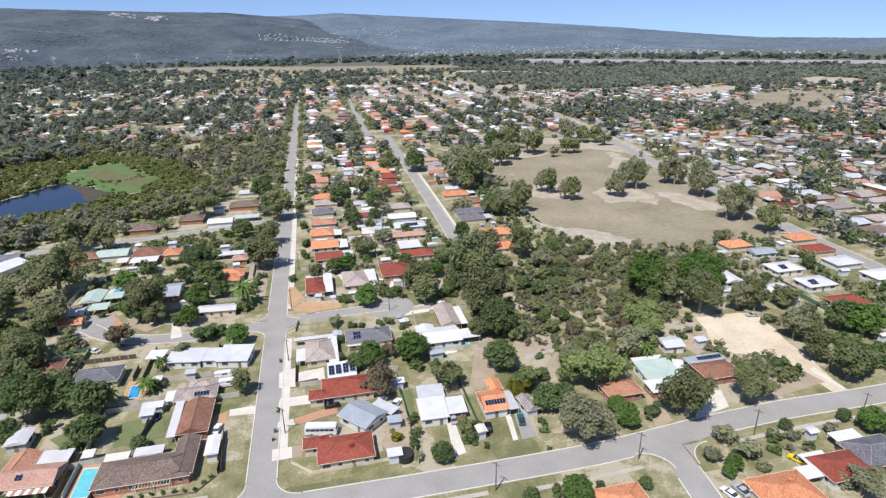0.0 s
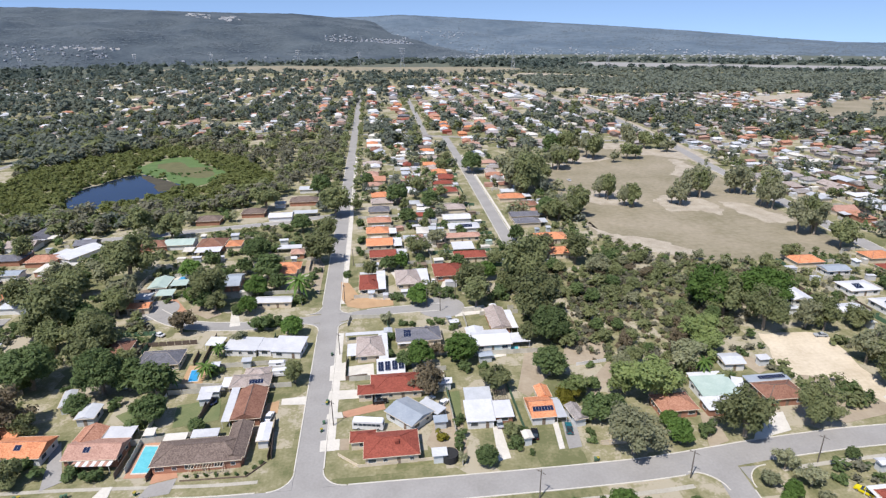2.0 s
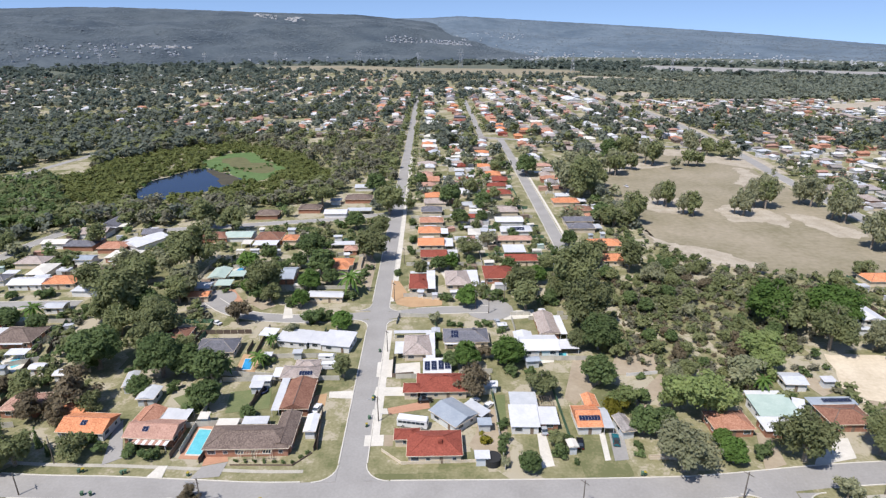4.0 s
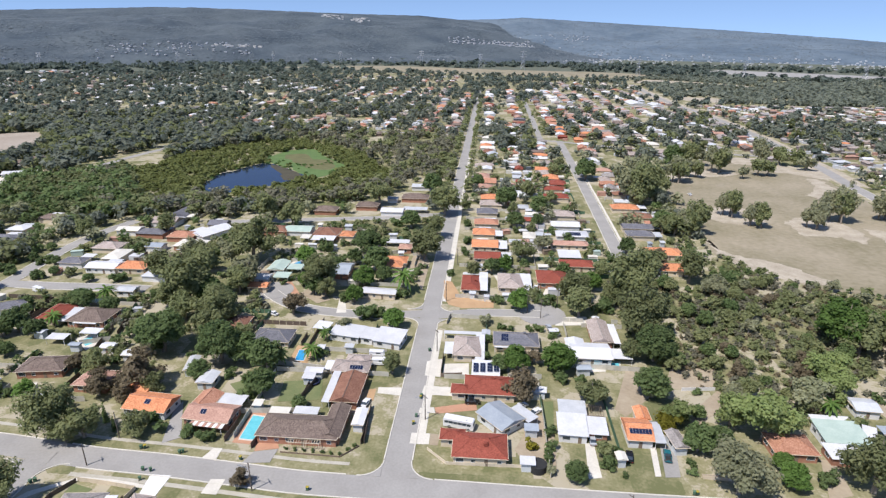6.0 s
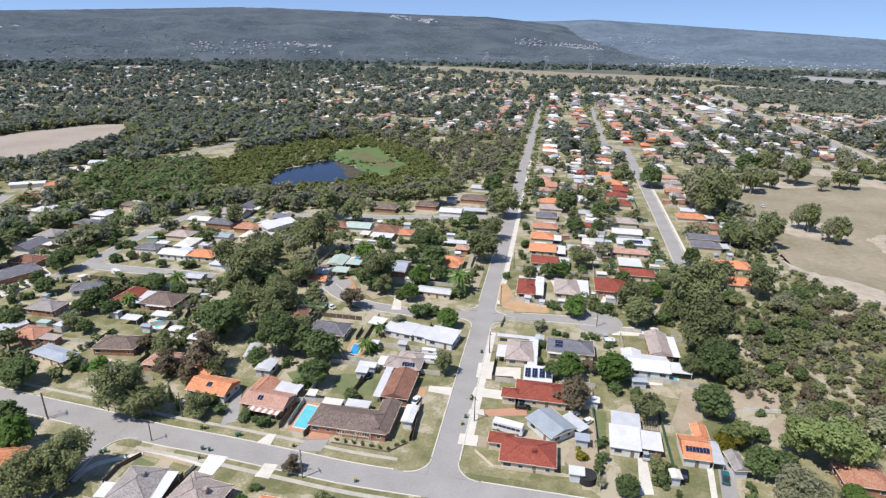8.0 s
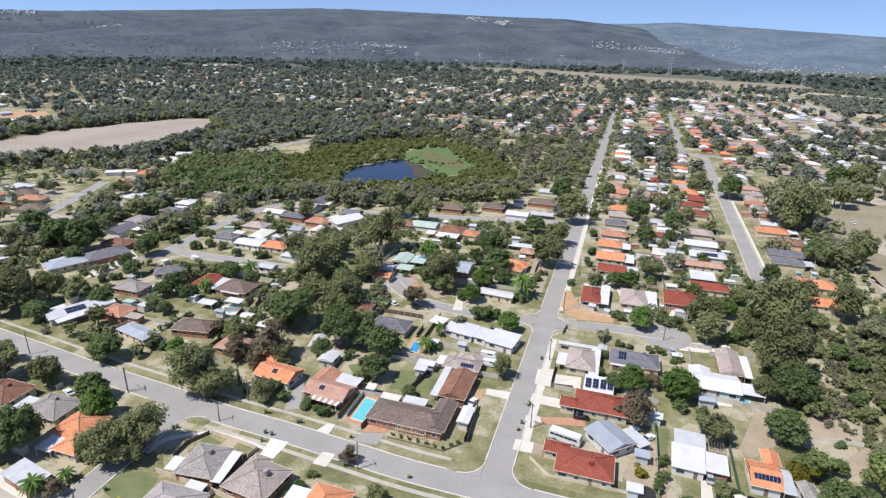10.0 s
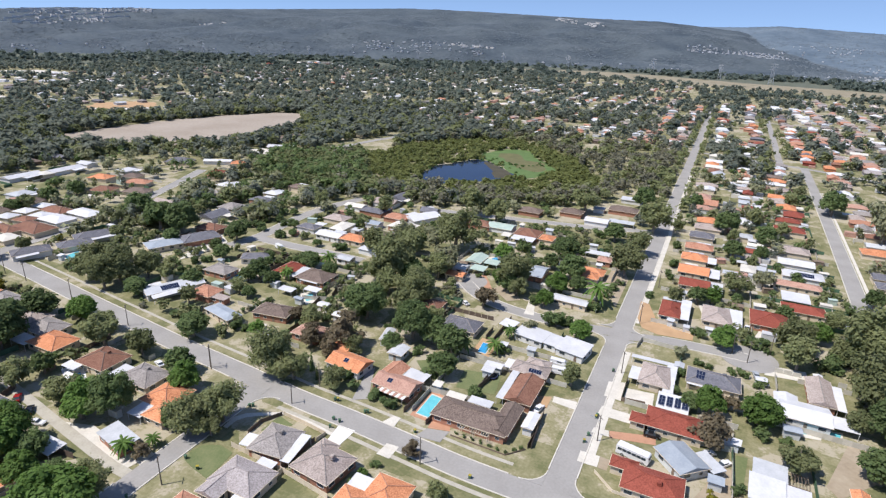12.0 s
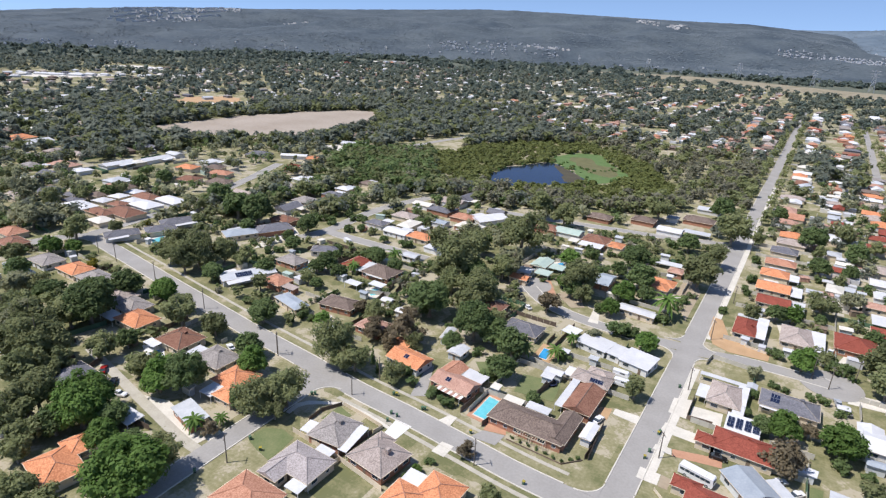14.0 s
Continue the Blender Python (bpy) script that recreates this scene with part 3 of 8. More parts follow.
def house(x, y, turn, *wings, label="", solar=(), cooler=None, name="house", detail=True, category="house"):
    """wings: (kind, roof, wall, along x, along y, width, depth) of the eaves, about the house's own centre. The front looks to -y."""
    kind0, roof0, wall0 = wings[0][:3]
    label = label or f"{WORDS[wall0]} house with a {WORDS[roof0]} {'roof' if kind0 != 'hip' else 'hipped roof'}"
    h = thing(name, label, category, pose(x, y, 0, 0, 0, turn), "suburban houses" if name == "house" else "")
    c, s = math.cos(radians(turn)), math.sin(radians(turn))
    top = 0
    for n, (kind, roof, wall, ox, oy, w, d) in enumerate(wings):
        m = pose(ox, oy, 0)
        FOOT.append((x + ox * c - oy * s, y + ox * s + oy * c, max(w, d) / 2, min(w, d) / 2))
        z = 2.62 - 0.035 * n if kind != "flat" else 2.42 - 0.03 * n
        pitch = 22 if roof in CAPS else 14
        shape, lines, peak = roof_shape(kind, w, d, z, pitch)
        r = part("roof" if kind != "flat" else "patio_roof", shape, roof, h, "" if n == 0 else f"{WORDS[roof]} roof", m)
        if n == 0:
            top = peak
        if detail and roof in CAPS:
            caps = Shape()
            for p, q in lines:
                caps.tube(Vector(p) + Vector((0, 0, 0.01)), Vector(q) + Vector((0, 0, 0.01)), 0.13, 0.13, 5)
            part("ridge_capping", caps, CAPS[roof], r)
        iw, idp = w - 0.9, d - 0.9
        if kind == "flat" and wall == "white" and n > 0 or kind == "flat" and n == 0:
            for a, b in itertools.product((-1, 1), (-1, 1)):
                part("post", Shape().box(ox + a * (w / 2 - 0.2), oy + b * (d / 2 - 0.2), 0, 0.1, 0.1, z + (0.05 * d if b > 0 else 0.02)), "white", h)
            if n > 0 or wall == "white":
                continue
        body = Shape().box(0, 0, 0, iw, idp, z + 0.02)
        if kind in ("gable", "gable_x"):
            k = math.tan(radians(pitch))
            if w >= d or kind == "gable_x":
                for a in (-1, 1):
                    e = a * (w / 2 - 0.02)
                    body.add([(e, -d / 2 + 0.1, z), (e, d / 2 - 0.1, z), (e, 0, z + d / 2 * k), (e - a * 0.45, -d / 2 + 0.1, z), (e - a * 0.45, d / 2 - 0.1, z), (e - a * 0.45, 0, z + d / 2 * k)],
                             [(0, 1, 2), (5, 4, 3), (0, 2, 5, 3), (1, 4, 5, 2), (0, 3, 4, 1)])
            else:
                for a in (-1, 1):
                    e = a * (d / 2 - 0.02)
                    body.add([(-w / 2 + 0.1, e, z), (w / 2 - 0.1, e, z), (0, e, z + w / 2 * k), (-w / 2 + 0.1, e - a * 0.45, z), (w / 2 - 0.1, e - a * 0.45, z), (0, e - a * 0.45, z + w / 2 * k)],
                             [(1, 0, 2), (3, 4, 5), (2, 0, 3, 5), (4, 1, 2, 5), (3, 0, 1, 4)])
        if kind == "skillion":
            body = Shape().add([(a * iw / 2, b * idp / 2, e * (z + (0.02 if b < 0 else 0.09 * d - 0.03))) for e in (0, 1) for a, b in ((-1, -1), (1, -1), (1, 1), (-1, 1))],
                               [(3, 2, 1, 0), (4, 5, 6, 7), (0, 1, 5, 4), (1, 2, 6, 5), (2, 3, 7, 6), (3, 0, 4, 7)])
        wl_ = part("wall", body, wall, h, "" if n == 0 else f"{WORDS[wall]} wall", m)
        if detail:
            g_ = Shape()
            for a, b, e, q in ((0, -d / 2 - 0.06, w + 0.2, 0.1), (0, d / 2 + 0.06, w + 0.2, 0.1), (-w / 2 - 0.06, 0, 0.1, d), (w / 2 + 0.06, 0, 0.1, d)):
                if kind in ("hip", "gable", "gable_x"):
                    g_.box(a, b, z + 0.03, e, q, 0.13)
            if g_.v:
                part("gutter", g_, "cream", r)
            for side, length, half in () if math.hypot(x - 20, y + 114) > 300 else ((0, iw, idp / 2), (180, iw, idp / 2), (90, idp, iw / 2), (270, idp, iw / 2)):
                slots = int(length / 3.4)
                for i in range(slots):
                    u = (i + 0.5) / slots * length - length / 2
                    t = pose(ox, oy, 0) @ pose(0, 0, 0, 0, 0, side) @ pose(u, -half - 0.03, 0)
                    if side == 0 and n == 0 and i == slots // 2:
                        part("door", DOOR, None, h, "", t)
                    elif side == 180 and n == 0 and i == 0 and slots > 2:
                        part("glass_door", SLIDER, None, h, "", t)
                    else:
                        frame_mesh, pane_mesh = WIN["wide" if (i + side) % 2 == 0 else "small"]
                        f_ = part("window", frame_mesh, None, h, "", t @ pose(0, 0, 0.95))
                        part("pane", pane_mesh, None, f_)
    # roof fittings on the main wing's front or east slope
    kind, roof, wall, _, _, w, d = wings[0]
    z = 2.62
    k = radians(22 if roof in CAPS else 14 if kind in ("hip", "gable", "gable_x") else 3)
    for face, u0, v0, cols, rows_ in solar:
        for i, j in itertools.product(range(cols), range(rows_)):
            u, v = u0 + (i - (cols - 1) / 2) * 0.85, v0 + j * 1.64
            turn_ = {"front": 0, "east": 90, "back": 180, "west": 270}[face]
            half = d / 2 if face in ("front", "back") else w / 2
            t = pose(0, 0, 0, 0, 0, turn_) @ pose(u, -half + v * math.cos(k), z + 0.24 + v * math.sin(k), math.degrees(k), 0, 0)
            p = part("solar_panel", PANEL[0], None, h, "dark blue solar panel", t)
            part("panel_frame", PANEL[1], None, p)
    if cooler:
        u, v = cooler
        t = pose(u, v, 2.7 + (min(w, d) / 2 - abs(v if w >= d else u)) * math.tan(k))
        b_ = part("roof_cooler", Shape().box(0, 0, -0.3, 1.1, 1.1, 1.0).box(0, 0, 0.7, 0.9, 0.9, 0.12), roof if roof in CAPS else "cream", h, "boxy evaporative cooler", t)
        part("duct", Shape().box(0, 0, -0.5, 0.7, 0.7, 0.25), "steel", b_, "", None)
    return h


PANEL = (Shape().box(0, 0.79, 0.02, 0.77, 1.54, 0.03).mesh("solar_panel", "solar"),
         Shape().box(0, 0.01, 0, 0.81, 0.03, 0.045).box(0, 1.57, 0, 0.81, 0.03, 0.045).box(-0.39, 0.79, 0, 0.03, 1.58, 0.045).box(0.39, 0.79, 0, 0.03, 1.58, 0.045).mesh("panel_frame", "steel"))


def fence(pts, mat="fence", h=1.75, label="", step=2.4):
    """Sheet panels between posts along pts."""
    f = thing("fence", label or {"fence": "pale cement sheet yard fence", "green_fence": "green sheet metal yard fence", "dark_fence": "dark brown sheet yard fence", "cream": "low cream masonry wall",
                                 "white": "white painted picket fence", "timber": "weathered timber yard fence"}[mat], "fence", pose(pts[0][0], pts[0][1], 0))
    for (a, b), (c, d) in zip(pts, pts[1:]):
        length = math.hypot(c - a, d - b)
        n = max(1, round(length / step))
        key = (mat, h, round(length / n, 1))
        if key not in FENCE_MESH:
            u = length / n
            FENCE_MESH[key] = (Shape().box(u / 2, 0, 0.03, u, 0.05, h).box(u / 2, 0, h, u, 0.08, 0.06).mesh("panel", mat), Shape().box(0, 0, 0, 0.1, 0.12, h + 0.1).mesh("post", mat))
        ang = math.degrees(math.atan2(d - b, c - a))
        for i in range(n):
            m = pose(a + (c - a) * i / n - pts[0][0], b + (d - b) * i / n - pts[0][1], 0, 0, 0, ang)
            part("panel", FENCE_MESH[key][0], None, f, "", m)
            part("post", FENCE_MESH[key][1], None, f, "", m)
    return f


FENCE_MESH = {}


def paving(name, mat, label, z=0.045, *pts):
    return solid(name, Shape().slab(list(pts), z, 0.15), mat, label, name.replace("_", " "), "structure")


# ---- trees ----
def card_mesh(name, mat, centre, normal, size, rng, core=None):
    """Many small leaf cards, one triangle each, as one mesh; core: closed inner lumps."""
    n = len(centre)
    nrm = normal / np.linalg.norm(normal, axis=1)[:, None]
    a = np.cross(nrm, rng.normal(size=(n, 3)))
    a /= np.linalg.norm(a, axis=1)[:, None]
    b = np.cross(nrm, a)
    k = size[:, None]
    v = np.stack([centre + a * k, centre - a * k * 0.6 + b * k * 0.75, centre - a * k * 0.5 - b * k * 0.8], 1).reshape(-1, 3)
    f = np.arange(3 * n)
    if core is not None:
        f = np.concatenate([f, core[1].ravel() + len(v)])
        v = np.concatenate([v, core[0]])
    m = bpy.data.meshes.new(name)
    q = len(f) // 3
    m.vertices.add(len(v))
    m.vertices.foreach_set("co", np.ascontiguousarray(v, np.float32).ravel())
    m.loops.add(3 * q)
    m.loops.foreach_set("vertex_index", f.astype(np.int32))
    m.polygons.add(q)
    m.polygons.foreach_set("loop_start", np.arange(q, dtype=np.int32) * 3)
    m.polygons.foreach_set("loop_total", np.full(q, 3, np.int32))
    m.update()
    m.validate()
    m.materials.append(M[mat])
    return m


def crown_mesh(mat, clumps, count, size, seed, core=None, open_=0.5):
    """Leaves round the clumps (x, y, z, radius, height) of one crown, thickest at their outsides."""
    rng = np.random.default_rng(seed)
    c = np.array(clumps, float)
    w = c[:, 3] ** 2
    pick = rng.choice(len(c), count, p=w / w.sum())
    d = rng.normal(size=(count, 3)) + np.array([0, 0, 0.25])
    d /= np.linalg.norm(d, axis=1)[:, None]
    reach = (1.0 - open_ * rng.random(count) ** 1.5 + rng.normal(0, 0.09, count))[:, None]
    p = c[pick, :3] + d * reach * c[pick][:, [3, 3, 4]]
    nrm = d * 0.8 + rng.normal(0, 0.3, (count, 3)) + np.array([0, 0, 0.45])
    body = None
    if core:
        x, y, z, rx, rz = core
        ring = [(x + rx * k * math.cos(i * 0.785 + j * 0.4) * rng.uniform(0.8, 1.2), y + rx * k * math.sin(i * 0.785 + j * 0.4) * rng.uniform(0.8, 1.2), z + rz * h) for j, (h, k) in enumerate(((-0.7, 0.6), (0.0, 1.0), (0.7, 0.6))) for i in range(8)]
        tri = [t for j in (0, 8) for i in range(8) for t in ((j + i, j + (i + 1) % 8, j + 8 + i), (j + (i + 1) % 8, j + 8 + (i + 1) % 8, j + 8 + i))]
        tri += [(16, 16 + i, 17 + i) for i in range(1, 7)] + [(0, i + 1, i) for i in range(1, 7)]
        body = (np.array(ring), np.array(tri))
    return card_mesh("crown", mat, p, nrm, size * rng.uniform(0.6, 1.35, count), rng, body)


def make_tree(kind, seed, mat, more=1.0, leaf=1.0):
    """One tree of unit crown radius 4 m; returns the meshes of its trunk and its crown."""
    rng = random.Random(seed)
    clumps, s, core = [], Shape(), None
    if kind in ("gum", "gum_grey", "lime_gum", "rust"):
        s.tube((0, 0, -0.2), (0.12, 0.08, 1.6), 0.36, 0.27).tube((0.12, 0.08, 1.6), (0.25, 0.1, 3.2), 0.27, 0.2)
        limbs = rng.choice((8, 9, 10))
        for i in range(limbs):
            a, out = i * 2.4 + rng.uniform(-0.5, 0.5), 3.1 * math.sqrt((i + 0.6) / limbs) * rng.uniform(0.8, 1.1)
            end = Vector((math.cos(a) * out, math.sin(a) * out, 6.7 - 0.36 * out * out + rng.uniform(-1.2, 0.7)))
            root = Vector((0.2, 0.1, rng.uniform(1.6, 3.1)))
            elbow = root.lerp(end, 0.5) + Vector((rng.uniform(-0.3, 0.3), rng.uniform(-0.3, 0.3), 0.3))
            s.tube(root, elbow, 0.17, 0.1, 5).tube(elbow, end, 0.1, 0.03, 4)
            for _ in range(rng.choice((4, 5, 6))):
                u = rng.uniform(0.5, 1.06)
                p = root.lerp(end, u) + Vector((rng.gauss(0, 0.55), rng.gauss(0, 0.55), rng.gauss(-0.1, 0.5)))
                k = rng.uniform(0.8, 1.5)
                clumps.append((*p, k, k * rng.uniform(0.65, 0.95)))
        core = (0.2, 0.1, 3.9, 1.5, 1.6)
        count, size, gaps = 3100, 0.34, 0.65
    elif kind == "shrub":
        clumps = [(rng.gauss(0, 1.1), rng.gauss(0, 1.1), rng.uniform(0.9, 3.2), rng.uniform(0.9, 1.6), rng.uniform(0.8, 1.4)) for _ in range(13)]
        s.tube((0, 0, -0.2), (0, 0, 1.8), 0.25, 0.15)
        count, size, gaps = 1200, 0.40, 0.6
        core = (0, 0, 1.7, 1.3, 1.1)
    elif kind == "cypress":
        clumps = [(rng.uniform(-0.2, 0.2), rng.uniform(-0.2, 0.2), 1.2 + i * 1.1, 1.9 - 0.15 * i, 1.1) for i in range(11)]
        s.tube((0, 0, -0.2), (0, 0, 10), 0.3, 0.08)
        count, size, gaps = 1300, 0.38, 0.5
    elif kind == "palm":
        s.tube((0, 0, -0.2), (0.2, 0, 3.0), 0.28, 0.2).tube((0.2, 0, 3.0), (0.3, 0.1, 5.6), 0.2, 0.18)
        c = Shape()
        for i in range(26):
            a, lift = i * 2.39996, 0.9 - 1.3 * (i / 26)
            pts = [Vector((0.3 + math.cos(a) * r, 0.1 + math.sin(a) * r, 5.6 + lift * r - 0.16 * r * r)) for r in (0, 1.2, 2.4, 3.4, 4.2)]
            side = Vector((-math.sin(a), math.cos(a), 0))
            for p, q, w0, w1 in zip(pts, pts[1:], (0.1, 0.45, 0.5, 0.35), (0.45, 0.5, 0.35, 0.04)):
                for sg in (-1, 1):
                    drop = Vector((0, 0, -0.22))
                    c.add([p, q, q + (side * sg + drop) * w1, p + (side * sg + drop) * w0], [(0, 1, 2, 3)])
        return s.mesh("trunk", "bark"), c.mesh("crown", mat)
    else:  # broad dense crown of many tufts
        lop = Vector((rng.uniform(-0.5, 0.5), rng.uniform(-0.5, 0.5), 0))
        for i in range(46):
            z = -0.35 + 1.3 * (i + 0.5) / 46
            flat = math.sqrt(max(0.05, 1 - min(1, abs(z)) ** 2))
            a, k = i * 2.39996, rng.uniform(0.72, 1.1)
            r = rng.uniform(0.75, 1.25)
            clumps.append((2.9 * k * flat * math.cos(a) + lop.x * z, 2.9 * k * flat * math.sin(a) + lop.y * z, 3.5 + 2.7 * k * z + rng.uniform(-0.3, 0.3), r, r * rng.uniform(0.7, 0.95)))
        s.tube((0, 0, -0.2), (0.1, 0, 2.6), 0.4, 0.3)
        for b in clumps[::11]:
            s.tube((0.1, 0, 2.2), (b[0] * 0.8, b[1] * 0.8, b[2]), 0.18, 0.06, 5)
        count, size, gaps = 3000, 0.34, 0.6
        core = (0, 0, 3.6, 2.1, 1.9)
    return s.mesh("trunk", "bark"), crown_mesh(mat, clumps, int(count * more), size * leaf, seed + 1000, core, gaps)


TREE_WORDS = {"lime_gum": "yellow green gum tree with a full sunlit crown", "gum": "open grey green gum tree with gaps in its crown", "gum_grey": "pale grey green gum tree with thin foliage", "rust": "brownish sheoak tree with fine drooping foliage",
              "deep": "broad dark green shade tree with a dense crown", "bright": "fresh green leafy garden tree with a rounded crown", "shrub": "rounded green garden shrub",
              "yellow": "yellow green flowering garden shrub", "cypress": "narrow dark green cypress tree", "palm": "feathery green palm tree", "grey_shrub": "silvery grey garden shrub"}
TREE_LEAF = {"shrub": "deep", "cypress": "deep", "palm": "bright", "grey_shrub": "gum_grey"}
TREE_MESH = {}
TREES = []
tree_rng = random.Random(7)


COPSE = {}  # crowns and trunks too far off or too dense to tell apart, by material


def tree(kind, x, y, r, h=None, lone=True):
    """r: crown radius in metres; h: stretches the height (1: as wide as usual)."""
    v = tree_rng.randrange(3)
    for hx, hy, a, b in FOOT:  # nothing grows through a roof
        if abs(x - hx) < a * 0.85 and abs(y - hy) < b * 0.85:
            if r < 3.6:
                return None
            y = hy + b + 1.2
    fine = 92 * r / math.dist((x, y, 4), EYE)  # crowns large in the camera's view get more and smaller leaves
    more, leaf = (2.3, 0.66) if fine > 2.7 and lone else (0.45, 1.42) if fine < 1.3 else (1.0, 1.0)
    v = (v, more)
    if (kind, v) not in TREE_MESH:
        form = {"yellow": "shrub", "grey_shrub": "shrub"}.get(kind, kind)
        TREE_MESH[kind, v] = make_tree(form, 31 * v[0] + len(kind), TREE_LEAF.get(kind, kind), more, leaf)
    k = r / 3.5 if kind not in ("shrub", "yellow", "grey_shrub") else r / 3.1
    h = h or tree_rng.uniform(0.9, 1.15)
    m = pose(x, y, 0, 0, 0, tree_rng.uniform(0, 360)) @ Matrix.Diagonal((k, k, k * h, 1))
    TREES.append((x, y, r))
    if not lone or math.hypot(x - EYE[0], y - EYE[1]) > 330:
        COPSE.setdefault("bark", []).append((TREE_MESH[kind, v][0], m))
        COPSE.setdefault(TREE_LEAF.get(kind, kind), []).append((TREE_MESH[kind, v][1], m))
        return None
    t = thing("tree" if kind not in ("shrub", "yellow", "grey_shrub") else "shrub", TREE_WORDS[kind], "tree" if "shrub" not in kind and kind != "yellow" else "shrub", m)
    part("trunk", TREE_MESH[kind, v][0], None, t)
    part("crown", TREE_MESH[kind, v][1], None, t)
    return t


# Houses placed to fit the camera's view: the two red roofs at the corner first, then block by block
house(21.1, 11.6, 0, ("hip", "red_tile", "cream", 0, 0, 14.5, 10.2), ("hip", "red_tile", "cream", -7.4, 3.9, 7, 4.8), cooler=(1.5, -1.5))
house(23.6, 39.8, 0, ("hip", "red_tile", "cream", 0, 0, 15.6, 10.4), ("hip", "red_tile", "cream", -8.6, -2.6, 6.4, 5.2), cooler=(1.0, 0.8))
house(22.3, 49.3, 0, ("flat", "white_metal", "white", 0, 0, 9.1, 9.3), solar=(("front", -3.2, 2.0, 2, 3), ("front", -1.0, 2.2, 2, 3), ("front", 1.3, 2.4, 2, 3), ("front", 3.4, 2.6, 2, 3)), name="carport", category="carport", label="white flat roofed carport with solar panels")
house(15.8, 63.5, 0, ("hip", "taupe", "cream", 0, 0, 9.6, 13.7), ("flat", "white_metal", "white", -6.3, -1.8, 3.1, 7.4), ("flat", "white_metal", "white", -2, 9.6, 13.8, 2), ("flat", "white_metal", "white", 4.4, -0.5, 3.2, 16.1))
house(32.8, 69.6, 0, ("hip", "charcoal", "cream", 0, 0, 16.1, 10.2), ("flat", "white_metal", "white", -2.4, -4.9, 10.5, 2), solar=(("front", -4.0, 2.0, 3, 2),), cooler=(3.0, 0.5))
house(15.2, 118.3, 0, ("hip", "red_tile", "cream", 0, 0, 8.1, 15.9), ("flat", "white_metal", "white", 5.4, 1.6, 3.8, 18), ("flat", "white_metal", "white", 1.6, 10.8, 11.1, 2.3), cooler=(2.0, 0.0))
house(32.4, 121.9, 0, ("hip", "taupe", "cream", 0, 0, 11.1, 16.2), ("flat", "white_metal", "white", 5.8, -0.7, 6.6, 16.2))
house(51.1, 127.8, 0, ("hip", "red_tile", "brick", 0, 0, 13.8, 14.9))
house(57.9, 63.7, 0, ("gable", "white_metal", "white", 0, 0, 13.5, 10.9), ("flat", "white_metal", "white", 7.3, -1, 12.4, 6.2), ("gable", "white_metal", "white", -4.6, 3.6, 6.6, 9.5))
house(63.4, 78.2, 0, ("gable", "taupe", "brick", 0, 0, 7.4, 16.6), ("flat", "white_metal", "white", 4.9, -1.5, 2.6, 13.4))
house(46.4, 22.2, -2, ("skillion", "white_metal", "white", 0, 0, 8.2, 9.2), ("skillion", "zinc", "white", 0.7, 8.0, 8.0, 6.6), ("flat", "white_metal", "brick", 6.9, 0.8, 5.6, 7.6))
house(64.1, 22.0, 0, ("gable_x", "orange_tile", "white", 0, 0, 7.2, 10.0), ("gable", "orange_tile", "cream", 2.9, 7.4, 4.2, 6.2), ("flat", "zinc", "white", 5.1, -0.8, 3.0, 8.6), solar=(("front", 0.2, 2.0, 7, 1),))
house(73.7, 18.6, 8, ("gable", "grey_tile", "weather", 0, 0, 4.0, 7.4), name="shed", category="shed", label="small grey garden shed with a grey roof")
house(103.3, 19.2, 0, ("hip", "terracotta", "brick", 0, 0, 11.4, 8.6))
house(119.4, 25.2, -2, ("skillion", "green_metal", "white", 0, 0, 12.2, 9.4), ("flat", "white_metal", "brick", -4.2, -8.0, 6.8, 6.2), ("flat", "white_metal", "white", 1.0, 6.4, 12.0, 3.4))
house(137.4, 20.9, 0, ("hip", "chestnut", "brick", 0, 0, 12.8, 9.2))
house(138.0, 27.6, 0, ("flat", "blue_metal", "white", 0, 0, 14.0, 3.8), solar=(("front", 1.4, 1.0, 10, 1),), name="patio", category="patio", label="blue grey sheet roof on posts with a row of solar panels")
house(127.2, 25.6, -25, ("flat", "white_metal", "white", 0, 0, 3.4, 7.0), name="patio", category="patio", label="narrow white sheet roof on posts between two houses")
house(133.3, 39.3, -4, ("gable", "zinc", "white", 0, 0, 7.2, 7.0), name="shed", category="shed", label="white garden shed with a zinc roof")
house(119.9, -28.4, 0, ("hip", "orange_tile", "cream", 0, 0, 15, 12), cooler=(1.0, 1.0))
house(139.2, -23.9, 0, ("hip", "red_tile", "white", 0, 0, 13, 9), ("flat", "white_metal", "white", -3.9, 3.9, 7, 4), ("flat", "white_metal", "white", -7.9, 0.2, 8, 4))
house(151.9, -21.5, 0, ("hip", "charcoal", "brick", 0, 0, 14, 10), ("flat", "white_metal", "white", -2.3, 5.6, 8, 6))
house(81.9, -22.1, 0, ("hip", "orange_tile", "cream", 0, 0, 12, 10))
house(-28.2, 15.3, 0, ("hip", "brown_tile", "brick", 0, 0, 22.5, 10), ("gable", "brown_tile", "brick", 8.9, 3.3, 5.7, 14.4), ("flat", "cream_metal", "white", -8.2, 5.9, 5.9, 4.6), ("flat", "white_metal", "white", -0.7, 7.5, 7.2, 3.3))
house(-19.3, 34.7, 0, ("gable", "chestnut", "brick", 0, 0, 8.4, 15.1), ("flat", "white_metal", "white", -5.4, 0.2, 2.4, 15.6))
house(-12.9, 20.9, 0, ("gable", "white_metal", "white", 0, 0, 3.4, 7.9), name="shed", category="shed", label="small white garden shed with a white metal roof")
